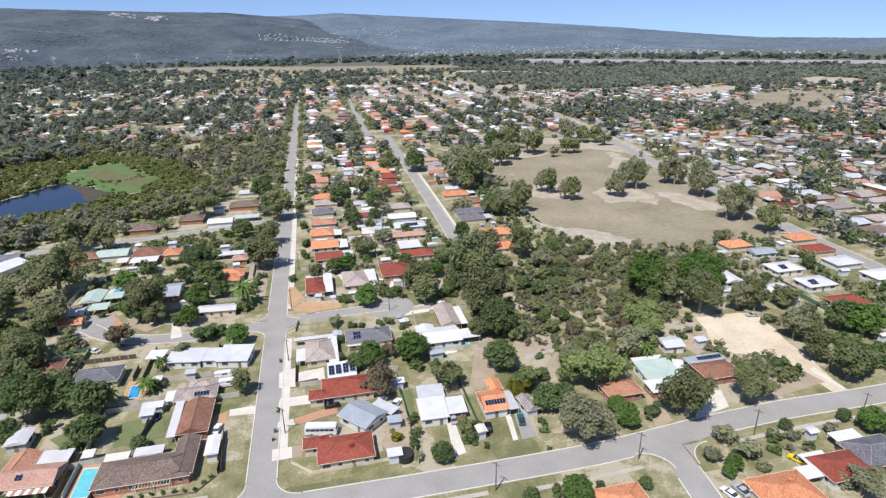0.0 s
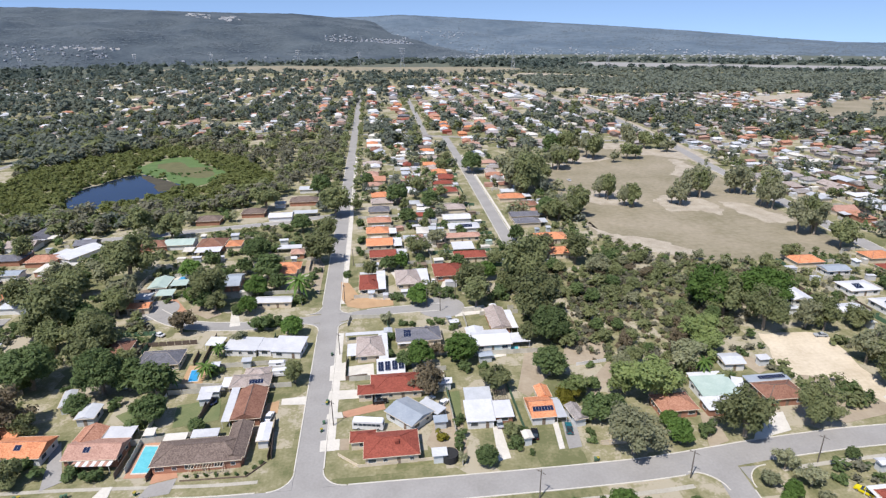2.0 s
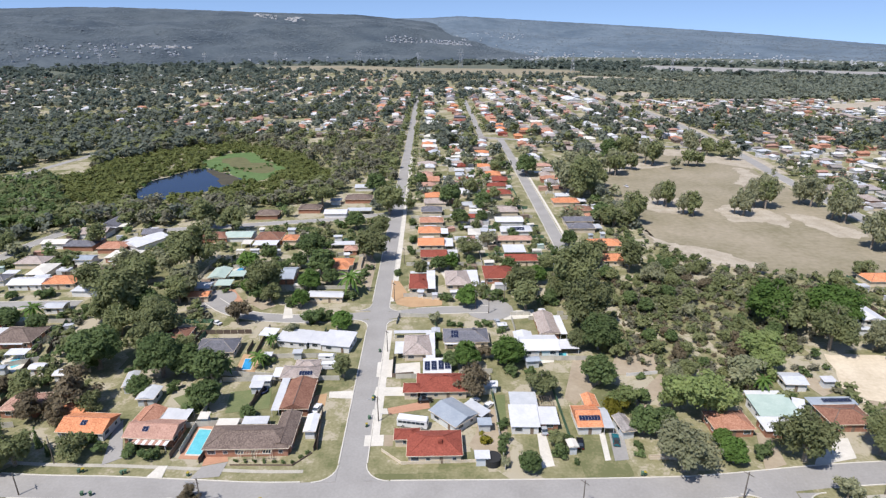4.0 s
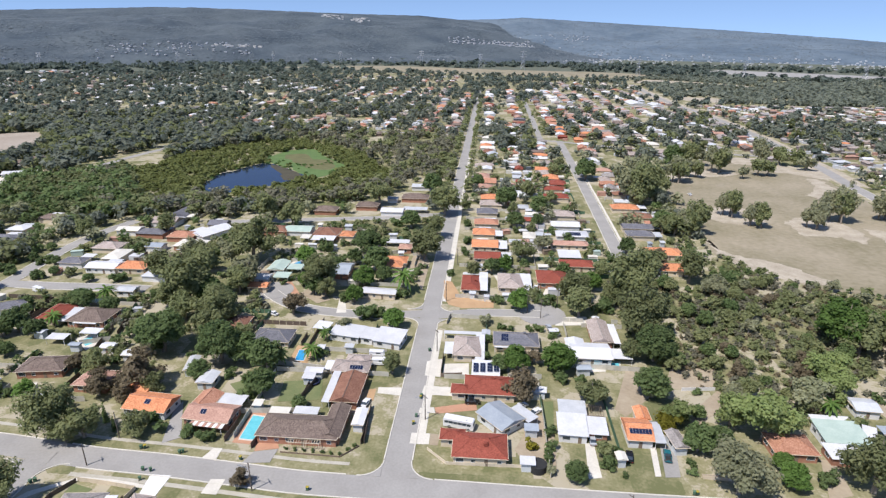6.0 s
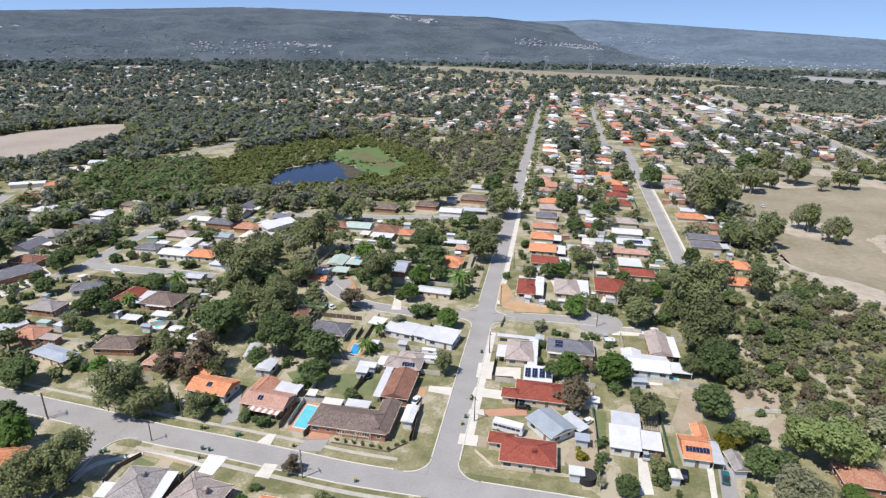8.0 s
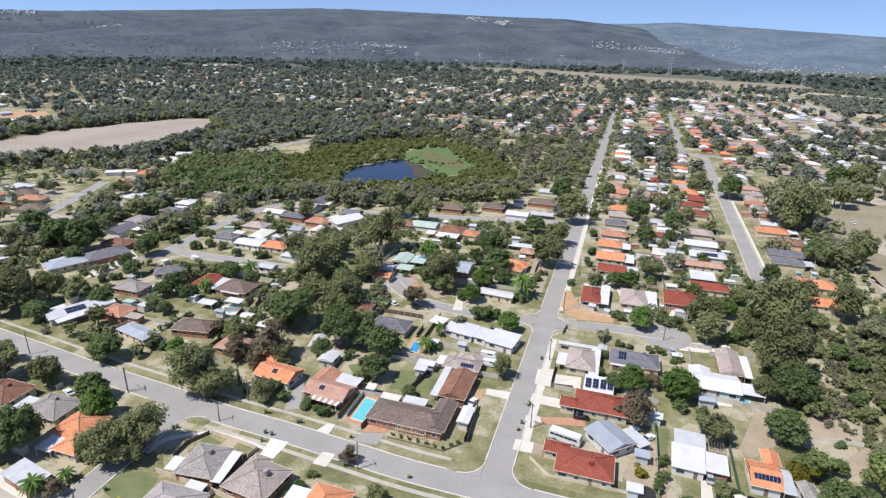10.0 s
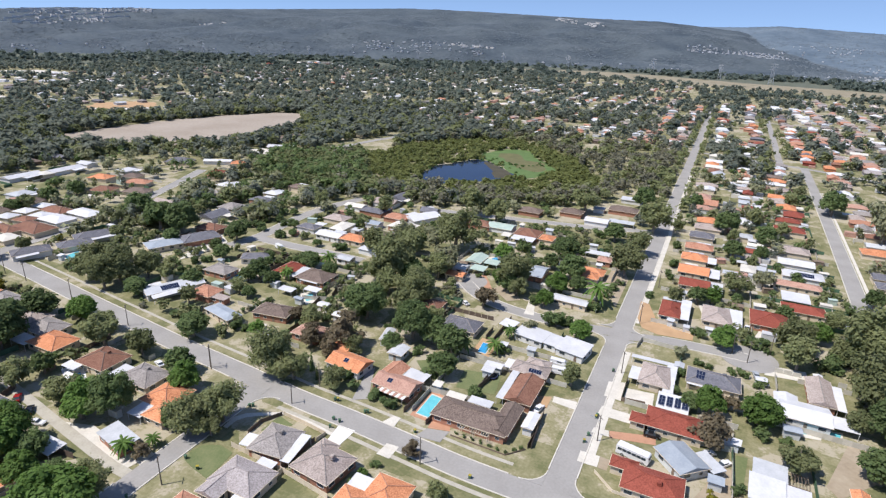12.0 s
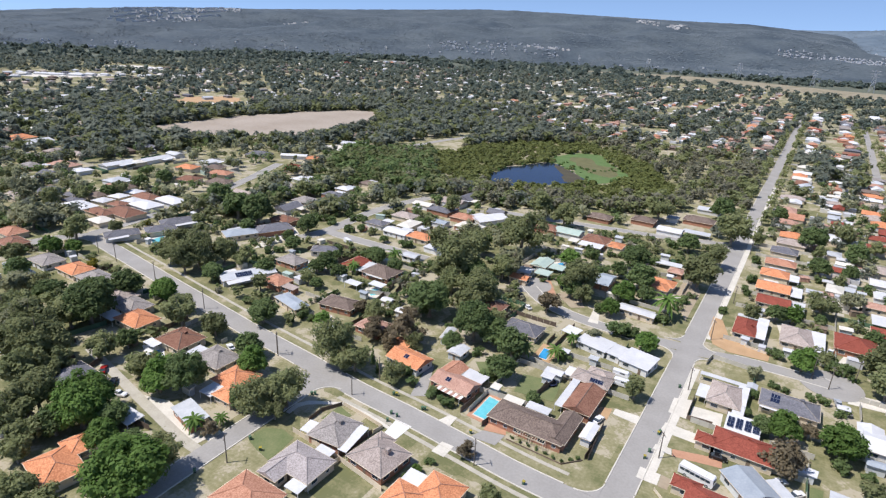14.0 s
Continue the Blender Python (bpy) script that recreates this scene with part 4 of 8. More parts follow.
house(-21.2, 47.0, 0, ("hip", "taupe", "brick", 0, 0, 12.2, 7.4), ("hip", "taupe", "brick", 1.2, 4.4, 8, 6), ("flat", "white_metal", "white", -7.4, 0.2, 2.6, 5.2), solar=(("front", 2.0, 1.0, 5, 1),))
house(-12.0, 67.8, -11, ("skillion", "white_metal", "white", 0, 0, 10.6, 9.6), ("skillion", "white_metal", "white", -16.2, -0.5, 11.8, 8.1), ("skillion", "white_metal", "white", -7.8, -0.3, 5.4, 7.4), ("flat", "white_metal", "white", -27, 1.3, 5.9, 5.6))
house(-53.6, 64.7, 0, ("hip", "charcoal", "cream", 0, 0, 14, 10))
house(-55.3, 19.3, -5, ("gable", "salmon", "brick", 0, 0, 14, 8.5), ("gable", "terracotta", "brick", -4.7, 5.5, 6.9, 7.9), ("flat", "white_metal", "white", 1.6, 7, 9.8, 4.9), solar=(("front", -1.5, 2.0, 2, 1),))
house(-74.9, 22.4, -5, ("gable", "orange_tile", "weather", 0, 0, 13.5, 9), ("gable", "orange_tile", "weather", -7.7, 6, 7, 6), solar=(("front", 0.0, 2.3, 2, 1),))
house(-64.5, 36.5, 0, ("gable", "zinc", "weather", 0, 0, 5.5, 6.9), name="shed", category="shed", label="small grey garden shed with a zinc roof")
house(-73.5, 44.1, 12, ("gable", "zinc", "weather", 0, 0, 3.7, 8.9), name="shed", category="shed", label="small grey garden shed with a zinc roof")
house(-98.8, 32.9, 0, ("hip", "salmon", "brick", 0, 0, 11, 9))
house(-120.5, 39.4, 9, ("hip", "brown_tile", "brick", 0, 0, 14.7, 9.5))
house(-136.3, 28.7, -13, ("hip", "blue_metal", "cream", 0, 0, 15.7, 6.6))
house(-155.7, 39.2, 0, ("hip", "terracotta", "brick", 0, 0, 11, 9), ("flat", "taupe", "brick", 8.3, -1.2, 8, 4))
house(-171.0, 36.4, -25, ("gable", "zinc", "white", 0, 0, 9, 23), ("flat", "white_metal", "white", 6.4, -4, 4, 12), ("flat", "white_metal", "white", -5.6, -7, 3, 7), solar=(("east", -2.0, 1.0, 8, 2),))
house(-142.7, 75.3, 0, ("hip", "red_tile", "cream", 0, 0, 9.5, 13), ("flat", "white_metal", "white", 6.3, -1.6, 6.1, 10.7))
house(-127.4, 74.1, 0, ("hip", "brown_tile", "brick", 0, 0, 14.9, 12), ("flat", "white_metal", "white", 0.5, -5.3, 9, 3))
house(-166.0, 78.6, 32, ("hip", "charcoal", "white", 0, 0, 13, 8))
house(-167.8, 59.0, 0, ("hip", "grey_tile", "brick", 0, 0, 13, 9))
house(-216.0, 69.5, -25, ("hip", "blue_metal", "cream", 0, 0, 11, 17), ("flat", "zinc", "white", -6.6, 0, 3, 10))
house(-208.5, 84.5, -25, ("hip", "charcoal", "brick", 0, 0, 12, 19))
house(-215.3, 99.2, 0, ("hip", "chestnut", "brick", 0, 0, 14, 10))
house(-172.5, 127.1, 0, ("hip", "charcoal", "white", 0, 0, 12, 8), ("flat", "white_metal", "white", 2.5, 6.5, 6, 5))
house(-154.9, 122.9, 0, ("gable", "white_metal", "white", 0, 0, 15, 9))
house(-168.8, 148.3, 0, ("hip", "taupe", "cream", 0, 0, 14, 10))
house(-140.9, 124.0, 0, ("hip", "orange_tile", "cream", 0, 0, 14, 10))
house(-128.7, 98.3, 0, ("gable", "zinc", "white", 0, 0, 8, 6))
house(-174.0, 174.8, 0, ("gable", "cream_metal", "white", 0, 0, 13, 8))
house(-146.0, 151.0, 0, ("gable", "blue_metal", "white", 0, 0, 9, 7))
house(-120.4, 62.2, 0, ("flat", "white_metal", "white", 0, 0, 7, 4), name="shed", category="shed", label="small white garden shed with a white metal roof")
house(-107.5, 52.5, 0, ("gable", "white_metal", "white", 0, 0, 5, 4), name="shed", category="shed", label="small white garden shed with a white metal roof")
house(-129.5, 57.2, 0, ("flat", "white_metal", "white", 0, 0, 7, 4), name="shed", category="shed", label="small white garden shed with a white metal roof")
house(-97.2, 48.5, 0, ("gable", "white_metal", "white", 0, 0, 5, 4), name="shed", category="shed", label="small white garden shed with a white metal roof")
house(-140.8, 168.0, 0, ("hip", "terracotta", "brick", 0, 0, 14, 10))
house(-128.5, 176.2, -28, ("gable", "white_metal", "white", 0, 0, 12, 20), ("flat", "white_metal", "white", -7.6, -3, 4, 8))
house(-94.0, 182.6, 0, ("hip", "chestnut", "brick", 0, 0, 14, 10))
house(-81.8, 184.0, 0, ("gable", "green_metal", "white", 0, 0, 15, 11), ("flat", "cream_metal", "white", 7.2, -12.0, 5, 6))
house(-65.0, 180.4, 0, ("hip", "chestnut", "brick", 0, 0, 14, 13), ("flat", "white_metal", "white", 0.4, -10.0, 12.4, 6.6))
house(-53.3, 177.6, 0, ("hip", "orange_tile", "cream", 0, 0, 8, 9))
house(-77.2, 223.5, 0, ("hip", "brown_tile", "brick", 0, 0, 14, 10))
house(-54.0, 235.3, 0, ("hip", "brown_tile", "brick", 0, 0, 14, 10))
house(-36.5, 225.2, 0, ("gable", "white_metal", "white", 0, 0, 14, 10))
house(-26.3, 257.5, 0, ("hip", "brown_tile", "brick", 0, 0, 18, 11), ("flat", "zinc", "white", 3.3, -27.1, 15, 6))
house(-25.4, 288.1, 0, ("gable", "zinc", "white", 0, 0, 14, 10))
house(-24.4, 169.0, 0, ("flat", "white_metal", "white", 0, 0, 12, 5), ("hip", "salmon", "brick", 4.9, -8.2, 7, 7))
house(-22.8, 142.2, 0, ("hip", "orange_tile", "cream", 0, 0, 14, 9), ("hip", "orange_tile", "cream", 1.6, -5.6, 8, 8), ("flat", "white_metal", "white", -5.4, -6.6, 4.6, 4.6))
house(-22.9, 106.0, -4, ("gable", "white_metal", "cream", 0, 0, 15, 6))
house(-43.4, 129.0, 0, ("gable_x", "blue_metal", "brick", 0, 0, 7, 14))
house(-75.6, 107.5, 0, ("gable", "orange_tile", "cream", 0, 0, 9, 6), ("gable", "zinc", "white", -1.4, 8.9, 7, 7))
house(-74.5, 130.0, 0, ("gable", "green_metal", "white", 0, 0, 8, 12), ("flat", "green_metal", "white", 5.2, -10.6, 7, 6), ("flat", "green_metal", "white", 8, -0.5, 7, 6))
house(-70.7, 74.0, 0, ("hip", "chestnut", "brick", 0, 0, 9, 9))
house(-40.6, 252.7, 0, ("gable", "blue_metal", "white", 0, 0, 7, 7))
house(-69.7, -18.9, 6, ("hip", "grey_tile", "brick", 0, 0, 10.4, 11.4), ("flat", "white_metal", "white", 6.4, -0.8, 2.8, 10.6), ("flat", "white_metal", "white", -6.6, -2.4, 3.4, 4.6), cooler=(1.0, 1.0))
house(-53.8, -20.0, -6, ("hip", "taupe", "brick", 0, 0, 12.4, 11.6), ("hip", "taupe", "brick", -3.4, 4.2, 5.6, 5.6), cooler=(2.4, 0.6))
house(-67.8, -33.0, 0, ("hip", "mauve_tile", "cream", 0, 0, 13.5, 10), ("gable", "mauve_tile", "cream", -3.2, -4.8, 6.4, 8), ("flat", "white_metal", "white", 4.6, -6.4, 4.6, 3.6), ("flat", "white_metal", "white", 1.6, 6.2, 5, 3))
house(-39.8, -28.5, 0, ("hip", "orange_tile", "cream", 0, 0, 10, 10), ("hip", "orange_tile", "cream", 5.3, 6.6, 10, 11), ("flat", "white_metal", "white", -1.8, 7, 6, 5))
house(-69.6, -48.2, 0, ("hip", "terracotta", "cream", 0, 0, 14, 11))
house(-110.5, -18.2, 0, ("hip", "orange_tile", "cream", 0, 0, 11, 11), ("hip", "orange_tile", "cream", 5.2, -5.6, 8, 9), ("flat", "white_metal", "white", -0.6, -8.2, 5.2, 5.4))
house(-106.5, -37.0, -11, ("skillion", "zinc", "brick", 0, 0, 11.6, 5.8), label="long red brick shed with a pale zinc roof", name="shed", category="shed")
house(-119.0, -47.4, 0, ("flat", "white_metal", "white", 0, 0, 8, 5), name="carport", category="carport", label="open carport with a flat white metal roof")
house(-147.8, -46.1, 0, ("hip", "charcoal", "cream", 0, 0, 17, 11), cooler=(0.0, 1.0))
house(-114.0, -68.1, -9, ("hip", "orange_tile", "cream", 0, 0, 13, 10), ("hip", "orange_tile", "cream", -4.7, 6.7, 8, 7))
house(-124.8, -14.4, 0, ("hip", "grey_tile", "cream", 0, 0, 12.6, 10), ("flat", "white_metal", "white", -8.4, -1.4, 4.4, 6), cooler=(0.5, 1.0))
house(-144.3, -13.9, 0, ("hip", "chestnut", "cream", 0, 0, 13, 11), ("flat", "white_metal", "white", -5.0, -7.0, 6, 3.4), cooler=(1.5, 1.0))
house(-168.8, -14.5, 0, ("hip", "orange_tile", "cream", 0, 0, 14, 10))
house(-180.5, -9.5, 0, ("hip", "grey_tile", "cream", 0, 0, 14, 10), ("flat", "white_metal", "white", 2.3, -8.8, 8, 5))
house(-192.8, -7.7, 0, ("hip", "taupe", "cream", 0, 0, 14, 10))
house(-215.7, -4.1, 0, ("hip", "grey_tile", "white", 0, 0, 14, 10))
house(-230.6, -4.4, 0, ("hip", "orange_tile", "cream", 0, 0, 14, 10))
house(-250.0, -6.8, 0, ("hip", "grey_tile", "white", 0, 0, 14, 10), ("flat", "white_metal", "white", 8.6, -11.9, 8, 5))
house(-284.3, -5.6, 0, ("hip", "chestnut", "brick", 0, 0, 14, 10))
house(-300.2, 0.7, 0, ("hip", "terracotta", "cream", 0, 0, 14, 10))
house(-258.0, 31.5, -24, ("hip", "charcoal", "white", 0, 0, 9.5, 16), ("flat", "white_metal", "white", 6.0, -2, 3.0, 9))
house(-250.5, 47.5, -24, ("hip", "charcoal", "cream", 0, 0, 9.5, 15))
house(-254.0, 61.5, -25, ("hip", "charcoal", "white", 0, 0, 10, 21), ("flat", "white_metal", "white", 6.4, 1, 3.2, 12))
house(-286.3, 36.4, 0, ("hip", "cream_metal", "cream", 0, 0, 12, 9))
house(-299.6, 43.6, 0, ("hip", "chestnut", "cream", 0, 0, 18, 9))
house(-290.2, 51.8, 0, ("hip", "chestnut", "cream", 0, 0, 22, 13))
house(-320.4, 42.8, 0, ("hip", "white_metal", "white", 0, 0, 20, 12))
house(-294.8, 66.9, 0, ("hip", "white_metal", "white", 0, 0, 18, 12))
house(-309.3, 76.6, 0, ("hip", "chestnut", "cream", 0, 0, 18, 10))
house(-292.8, 81.3, 0, ("hip", "white_metal", "white", 0, 0, 20, 11))
house(20.0, 188.5, 0, ("hip", "orange_tile", "cream", 0, 0, 12.4, 10.6), ("flat", "white_metal", "white", 8.2, -1.6, 4.1, 8.1), ("flat", "zinc", "white", 0.5, 7.2, 7, 3.2))
house(20.8, 169.0, 0, ("gable", "orange_tile", "cream", 0, 0, 13.7, 10.8), ("flat", "white_metal", "white", 9.2, -0.5, 4.4, 10.8), ("flat", "cream_metal", "white", -1.5, 7.4, 6, 3.4))
house(22.1, 152.0, 0, ("gable", "red_tile", "cream", 0, 0, 13, 9.6), ("flat", "white_metal", "white", 9.2, -0.4, 5.1, 10.2))
house(21.2, 206.6, 0, ("hip", "terracotta", "cream", 0, 0, 13.9, 9.5), ("flat", "white_metal", "white", 2, 6.5, 7, 3.4))
house(21.5, 228.5, 0, ("hip", "charcoal", "cream", 0, 0, 13, 10.8))
house(23.8, 246.9, 0, ("hip", "taupe", "cream", 0, 0, 14.5, 10.5), ("flat", "white_metal", "white", 5, 7, 5, 3.6))
house(64.2, 173.8, 0, ("hip", "salmon", "cream", 0, 0, 19.9, 6.8))
house(67.7, 189.8, 0, ("hip", "white_metal", "white", 0, 0, 17.4, 10.6), solar=(("front", 1.0, 1.2, 8, 2),))
house(66.1, 207.1, 0, ("gable", "white_metal", "white", 0, 0, 16.3, 10.4))
house(66.6, 227.2, 0, ("hip", "taupe", "cream", 0, 0, 15.3, 10.4))
house(64.3, 145.5, 0, ("hip", "red_tile", "cream", 0, 0, 16.1, 9.1), ("flat", "white_metal", "white", -1.8, 13, 10.9, 9.9))
house(67.4, 268.5, 0, ("hip", "red_tile", "cream", 0, 0, 16.5, 11.0))
house(110.4, 144.6, 0, ("hip", "orange_tile", "cream", 0, 0, 16.9, 9.8))
house(109.9, 165.8, 0, ("hip", "orange_tile", "cream", 0, 0, 17.8, 10.5))
house(104.8, 193.5, 0, ("hip", "charcoal", "cream", 0, 0, 15, 9.5), ("flat", "zinc", "white", 9.6, 0, 4, 7))
house(106.2, 206.0, 0, ("gable", "charcoal", "cream", 0, 0, 17, 8.5), ("flat", "white_metal", "white", 10.6, 1, 4, 6))
house(118.8, 212.7, 0, ("hip", "terracotta", "cream", 0, 0, 12.7, 9))
house(107.9, 246.3, 0, ("hip", "orange_tile", "cream", 0, 0, 17, 10.5), ("flat", "white_metal", "white", 11, 2, 5, 7))
house(111.6, 227.7, 0, ("hip", "chestnut", "cream", 0, 0, 17, 9.5), ("flat", "white_metal", "white", 11, -1, 5, 6))
house(218.8, 117.6, 0, ("hip", "orange_tile", "cream", 0, 0, 14, 10))
house(224.1, 105.7, 0, ("gable", "blue_metal", "white", 0, 0, 12, 8))
house(219.5, 86.5, 0, ("hip", "white_metal", "white", 0, 0, 14, 10), solar=(("front", -2.0, 1.5, 4, 2),))
house(220.3, 69.6, 0, ("hip", "white_metal", "white", 0, 0, 14, 10), solar=(("front", -3.0, 1.5, 4, 2),))
house(218.0, 51.4, 0, ("hip", "red_tile", "cream", 0, 0, 14, 10))
house(219.4, 35.9, 0, ("hip", "brown_tile", "cream", 0, 0, 14, 10))
house(256.5, 117.9, 0, ("hip", "orange_tile", "cream", 0, 0, 14, 10))
house(252.1, 102.2, 0, ("hip", "red_tile", "cream", 0, 0, 14, 10))
house(250.4, 86.1, 0, ("hip", "white_metal", "white", 0, 0, 14, 10))
house(253.7, 69.0, 0, ("hip", "white_metal", "white", 0, 0, 14, 10))
house(199.7, 67.9, 0, ("gable", "white_metal", "white", 0, 0, 10, 8))
house(187.8, 83.0, 0, ("gable", "white_metal", "white", 0, 0, 9, 12))

# Units, halls and larger roofs west of the terraces and beyond
house(-320.5, 56.5, 10, ("hip", "white_metal", "cream", 0, 0, 10.4, 8.6), label="terrace house with a white metal roof in a close row")
house(-322.5, 67.0, 10, ("hip", "white_metal", "cream", 0, 0, 10.4, 8.6), label="terrace house with a white metal roof in a close row")
house(-324.5, 78.0, 10, ("hip", "white_metal", "cream", 0, 0, 10.4, 8.6), label="terrace house with a white metal roof in a close row")
house(-334, 60.5, 10, ("hip", "brown_tile", "cream", 0, 0, 10.4, 8.6), label="terrace house with a brown tiled roof in a close row")
house(-336, 71, 10, ("hip", "charcoal", "cream", 0, 0, 10.4, 8.6), label="terrace house with a charcoal tiled roof in a close row")
house(-338, 82, 10, ("hip", "brown_tile", "cream", 0, 0, 10.4, 8.6), label="terrace house with a brown tiled roof in a close row")
house(-333, 46, 10, ("hip", "charcoal", "cream", 0, 0, 10.4, 8.6), label="terrace house with a charcoal tiled roof in a close row")
house(-345, 52, 10, ("hip", "charcoal", "cream", 0, 0, 10.4, 8.6), label="terrace house with a charcoal tiled roof in a close row")
house(-307, 58, 10, ("hip", "chestnut", "cream", 0, 0, 10.4, 8.6), label="terrace house with a chestnut tiled roof in a close row")
house(-308, 67, 10, ("hip", "white_metal", "cream", 0, 0, 10.4, 8.6), label="terrace house with a white metal roof in a close row")
house(-405, 113, 2, ("gable", "white_metal", "white", 0, 0, 11, 23), ("flat", "white_metal", "white", 8, 3, 5, 12), label="long white unit block with a white sheet metal roof")
house(-401, 140, 4, ("gable", "white_metal", "white", 0, 0, 11, 24), ("flat", "white_metal", "white", 8, 6, 5, 10), label="long white unit block with a white sheet metal roof")
house(-359, 139, 15, ("hip", "orange_tile", "cream", 0, 0, 15, 11))
house(-329, 119, 20, ("hip", "chestnut", "cream", 0, 0, 15, 11))
house(-309, 128, 20, ("hip", "brown_tile", "cream", 0, 0, 16, 10))
house(-328, 143, 20, ("hip", "terracotta", "cream", 0, 0, 17, 10))
house(-345, 152, 20, ("hip", "brown_tile", "cream", 0, 0, 13, 10))
house(-359, 205, 25, ("hip", "charcoal", "cream", 0, 0, 20, 13))
house(-336, 222, 30, ("gable", "white_metal", "white", 0, 0, 22, 8))
house(-305, 189, 30, ("hip", "red_tile", "cream", 0, 0, 10, 17))
house(-317, 224, 30, ("hip", "orange_tile", "cream", 0, 0, 11, 9))
house(-336, 297, 20, ("gable", "white_metal", "white", 0, 0, 24, 11), name="hall", category="building", label="low white hall with a white sheet metal roof")
solid("works_yard", Shape().slab([(-358, 277), (-321, 262), (-318, 278), (-352, 292)], 0.06, 0.3), "concrete", "pale concrete yard beside a white hall", "works yard", "structure")
house(-637, 146, 10, ("gable", "white_metal", "white", 0, 0, 24, 34), name="hall", category="building", label="large pale hall with a low white sheet metal roof")
house(-668, 120, 10, ("gable", "white_metal", "white", 0, 0, 20, 26), name="hall", category="building", label="large pale hall with a low white sheet metal roof")
house(-707, 228, 20, ("gable", "white_metal", "white", 0, 0, 36, 14), name="hall", category="building", label="large pale hall with a low white sheet metal roof")
house(-690, 200, 15, ("gable", "white_metal", "white", 0, 0, 24, 12), name="hall", category="building", label="large pale hall with a low white sheet metal roof")
house(-525, 111, 10, ("gable", "white_metal", "white", 0, 0, 16, 26), name="hall", category="building", label="large pale hall with a low white sheet metal roof")
house(-600, 160, 10, ("gable", "white_metal", "white", 0, 0, 18, 12), name="hall", category="building", label="large pale hall with a low white sheet metal roof")
house(255, 868, 4, ("gable", "white_metal", "white", 0, 0, 26, 44), name="hall", category="building", label="large pale hall with a low white sheet metal roof")
house(283, 850, 4, ("gable", "white_metal", "white", 0, 0, 18, 30), name="hall", category="building", label="large pale hall with a low white sheet metal roof")
house(-550, 111, 12, ("hip", "orange_tile", "cream", 0, 0, 16, 22))
house(-570, 95, 12, ("hip", "terracotta", "cream", 0, 0, 14, 18))
house(-426, 87, 8, ("hip", "salmon", "cream", 0, 0, 22, 12))
house(-776, 242, 20, ("hip", "salmon", "cream", 0, 0, 34, 16))
house(-455, 110, 8, ("hip", "taupe", "cream", 0, 0, 18, 11))
house(-470, 85, 8, ("hip", "grey_tile", "cream", 0, 0, 18, 11))
solid("dirt_lot", Shape().slab(blob([(-690, 352), (-662, 394), (-660, 430), (-700, 455), (-734, 428), (-737, 395)], 8, 3, 31), 0.06, 0.3), "ochre", "cleared building lot of orange dirt", "dirt lot", "structure")
solid("works_yard", Shape().slab(blob([(-1190, 370), (-1130, 375), (-1090, 420), (-1085, 490), (-1130, 500), (-1175, 450)], 12, 3, 32), 0.06, 0.3), "concrete", "pale paved works yard", "works yard", "structure")
solid("playing_field", Shape().slab(blob([(-640, 196), (-612, 200), (-608, 222), (-636, 220)], 6, 2, 33), 0.05, 0.3), "lawn", "small green playing field", "field", "structure")
solid("works_yard", Shape().slab(blob([(-1338, 595), (-1218, 606), (-1175, 660), (-1300, 676)], 12, 3, 35), 0.06, 0.3), "concrete", "pale paved works yard", "works yard", "structure")
solid("playing_field", Shape().slab(blob([(-1340, 1140), (-1290, 1140), (-1220, 1260), (-1250, 1300), (-1300, 1230)], 14, 3, 36), 0.05, 0.3), "lawn", "green playing field below the hills", "field", "structure")
yard_rng = random.Random(41)
for i in range(9):
    house(-1170 + i * 9 + yard_rng.uniform(-4, 4), 392 + i * 10 + yard_rng.uniform(-14, 14), 25, ("gable", "white_metal", "white", 0, 0, yard_rng.uniform(14, 30), yard_rng.uniform(10, 16)), name="warehouse", category="warehouse", label="pale warehouse with a white sheet metal roof in a yard", detail=False)


# Trees and shrubs placed and sized to fit the camera's view
tree("rust", 33.7, 36.5, 4.8)
tree("bright", 45.9, 54.6, 5.5)
tree("shrub", 46.4, 47.3, 2.7)
tree("gum", 54.5, 35.3, 4.7)
tree("shrub", 52.8, 48.4, 1.8)
tree("bright", 32.3, 52.8, 4.1)
tree("deep", 26.8, 52.6, 2.8)
tree("rust", 38.1, 58.1, 2.7)
tree("deep", 73.2, 41.8, 5.3)
tree("yellow", 72.7, 26.4, 3.8)
tree("lime_gum", 77.5, 29.0, 4.3)
tree("shrub", 87.8, 44.4, 1.6)
tree("deep", 83.8, 32.3, 2.1)
tree("deep", 79.0, 17.5, 4.0)
tree("deep", 84.5, 18.7, 3.6)
tree("yellow", 35.1, 14.8, 2.0)
tree("shrub", 39.8, 20.5, 1.9)
tree("shrub", 39.7, 14.2, 1.9)
tree("shrub", 38.9, 9.9, 1.7)
tree("grey_shrub", 39.0, 6.0, 1.7)
tree("deep", 45.1, 4.0, 2.8)
tree("gum", 54.0, 13.2, 2.4)
tree("shrub", 54.1, 9.5, 2.4)
tree("shrub", 57.0, 14.1, 1.8)
tree("shrub", 57.9, 6.5, 1.0)
tree("shrub", 75.5, 12.2, 1.4)
tree("shrub", 74.9, 8.1, 1.4)
tree("lime_gum", 98.7, 24.1, 8.6)
tree("lime_gum", 92.1, 30.0, 4.7)
tree("gum_grey", 84.2, 2.9, 6.8)
tree("gum_grey", 117.1, 39.9, 5.8)
tree("lime_gum", 129.4, 52.0, 6.6)
tree("bright", 149.7, 80.6, 9.2)
tree("lime_gum", 130.0, 46.0, 4.8)
tree("bright", 98.6, 12.2, 2.7)
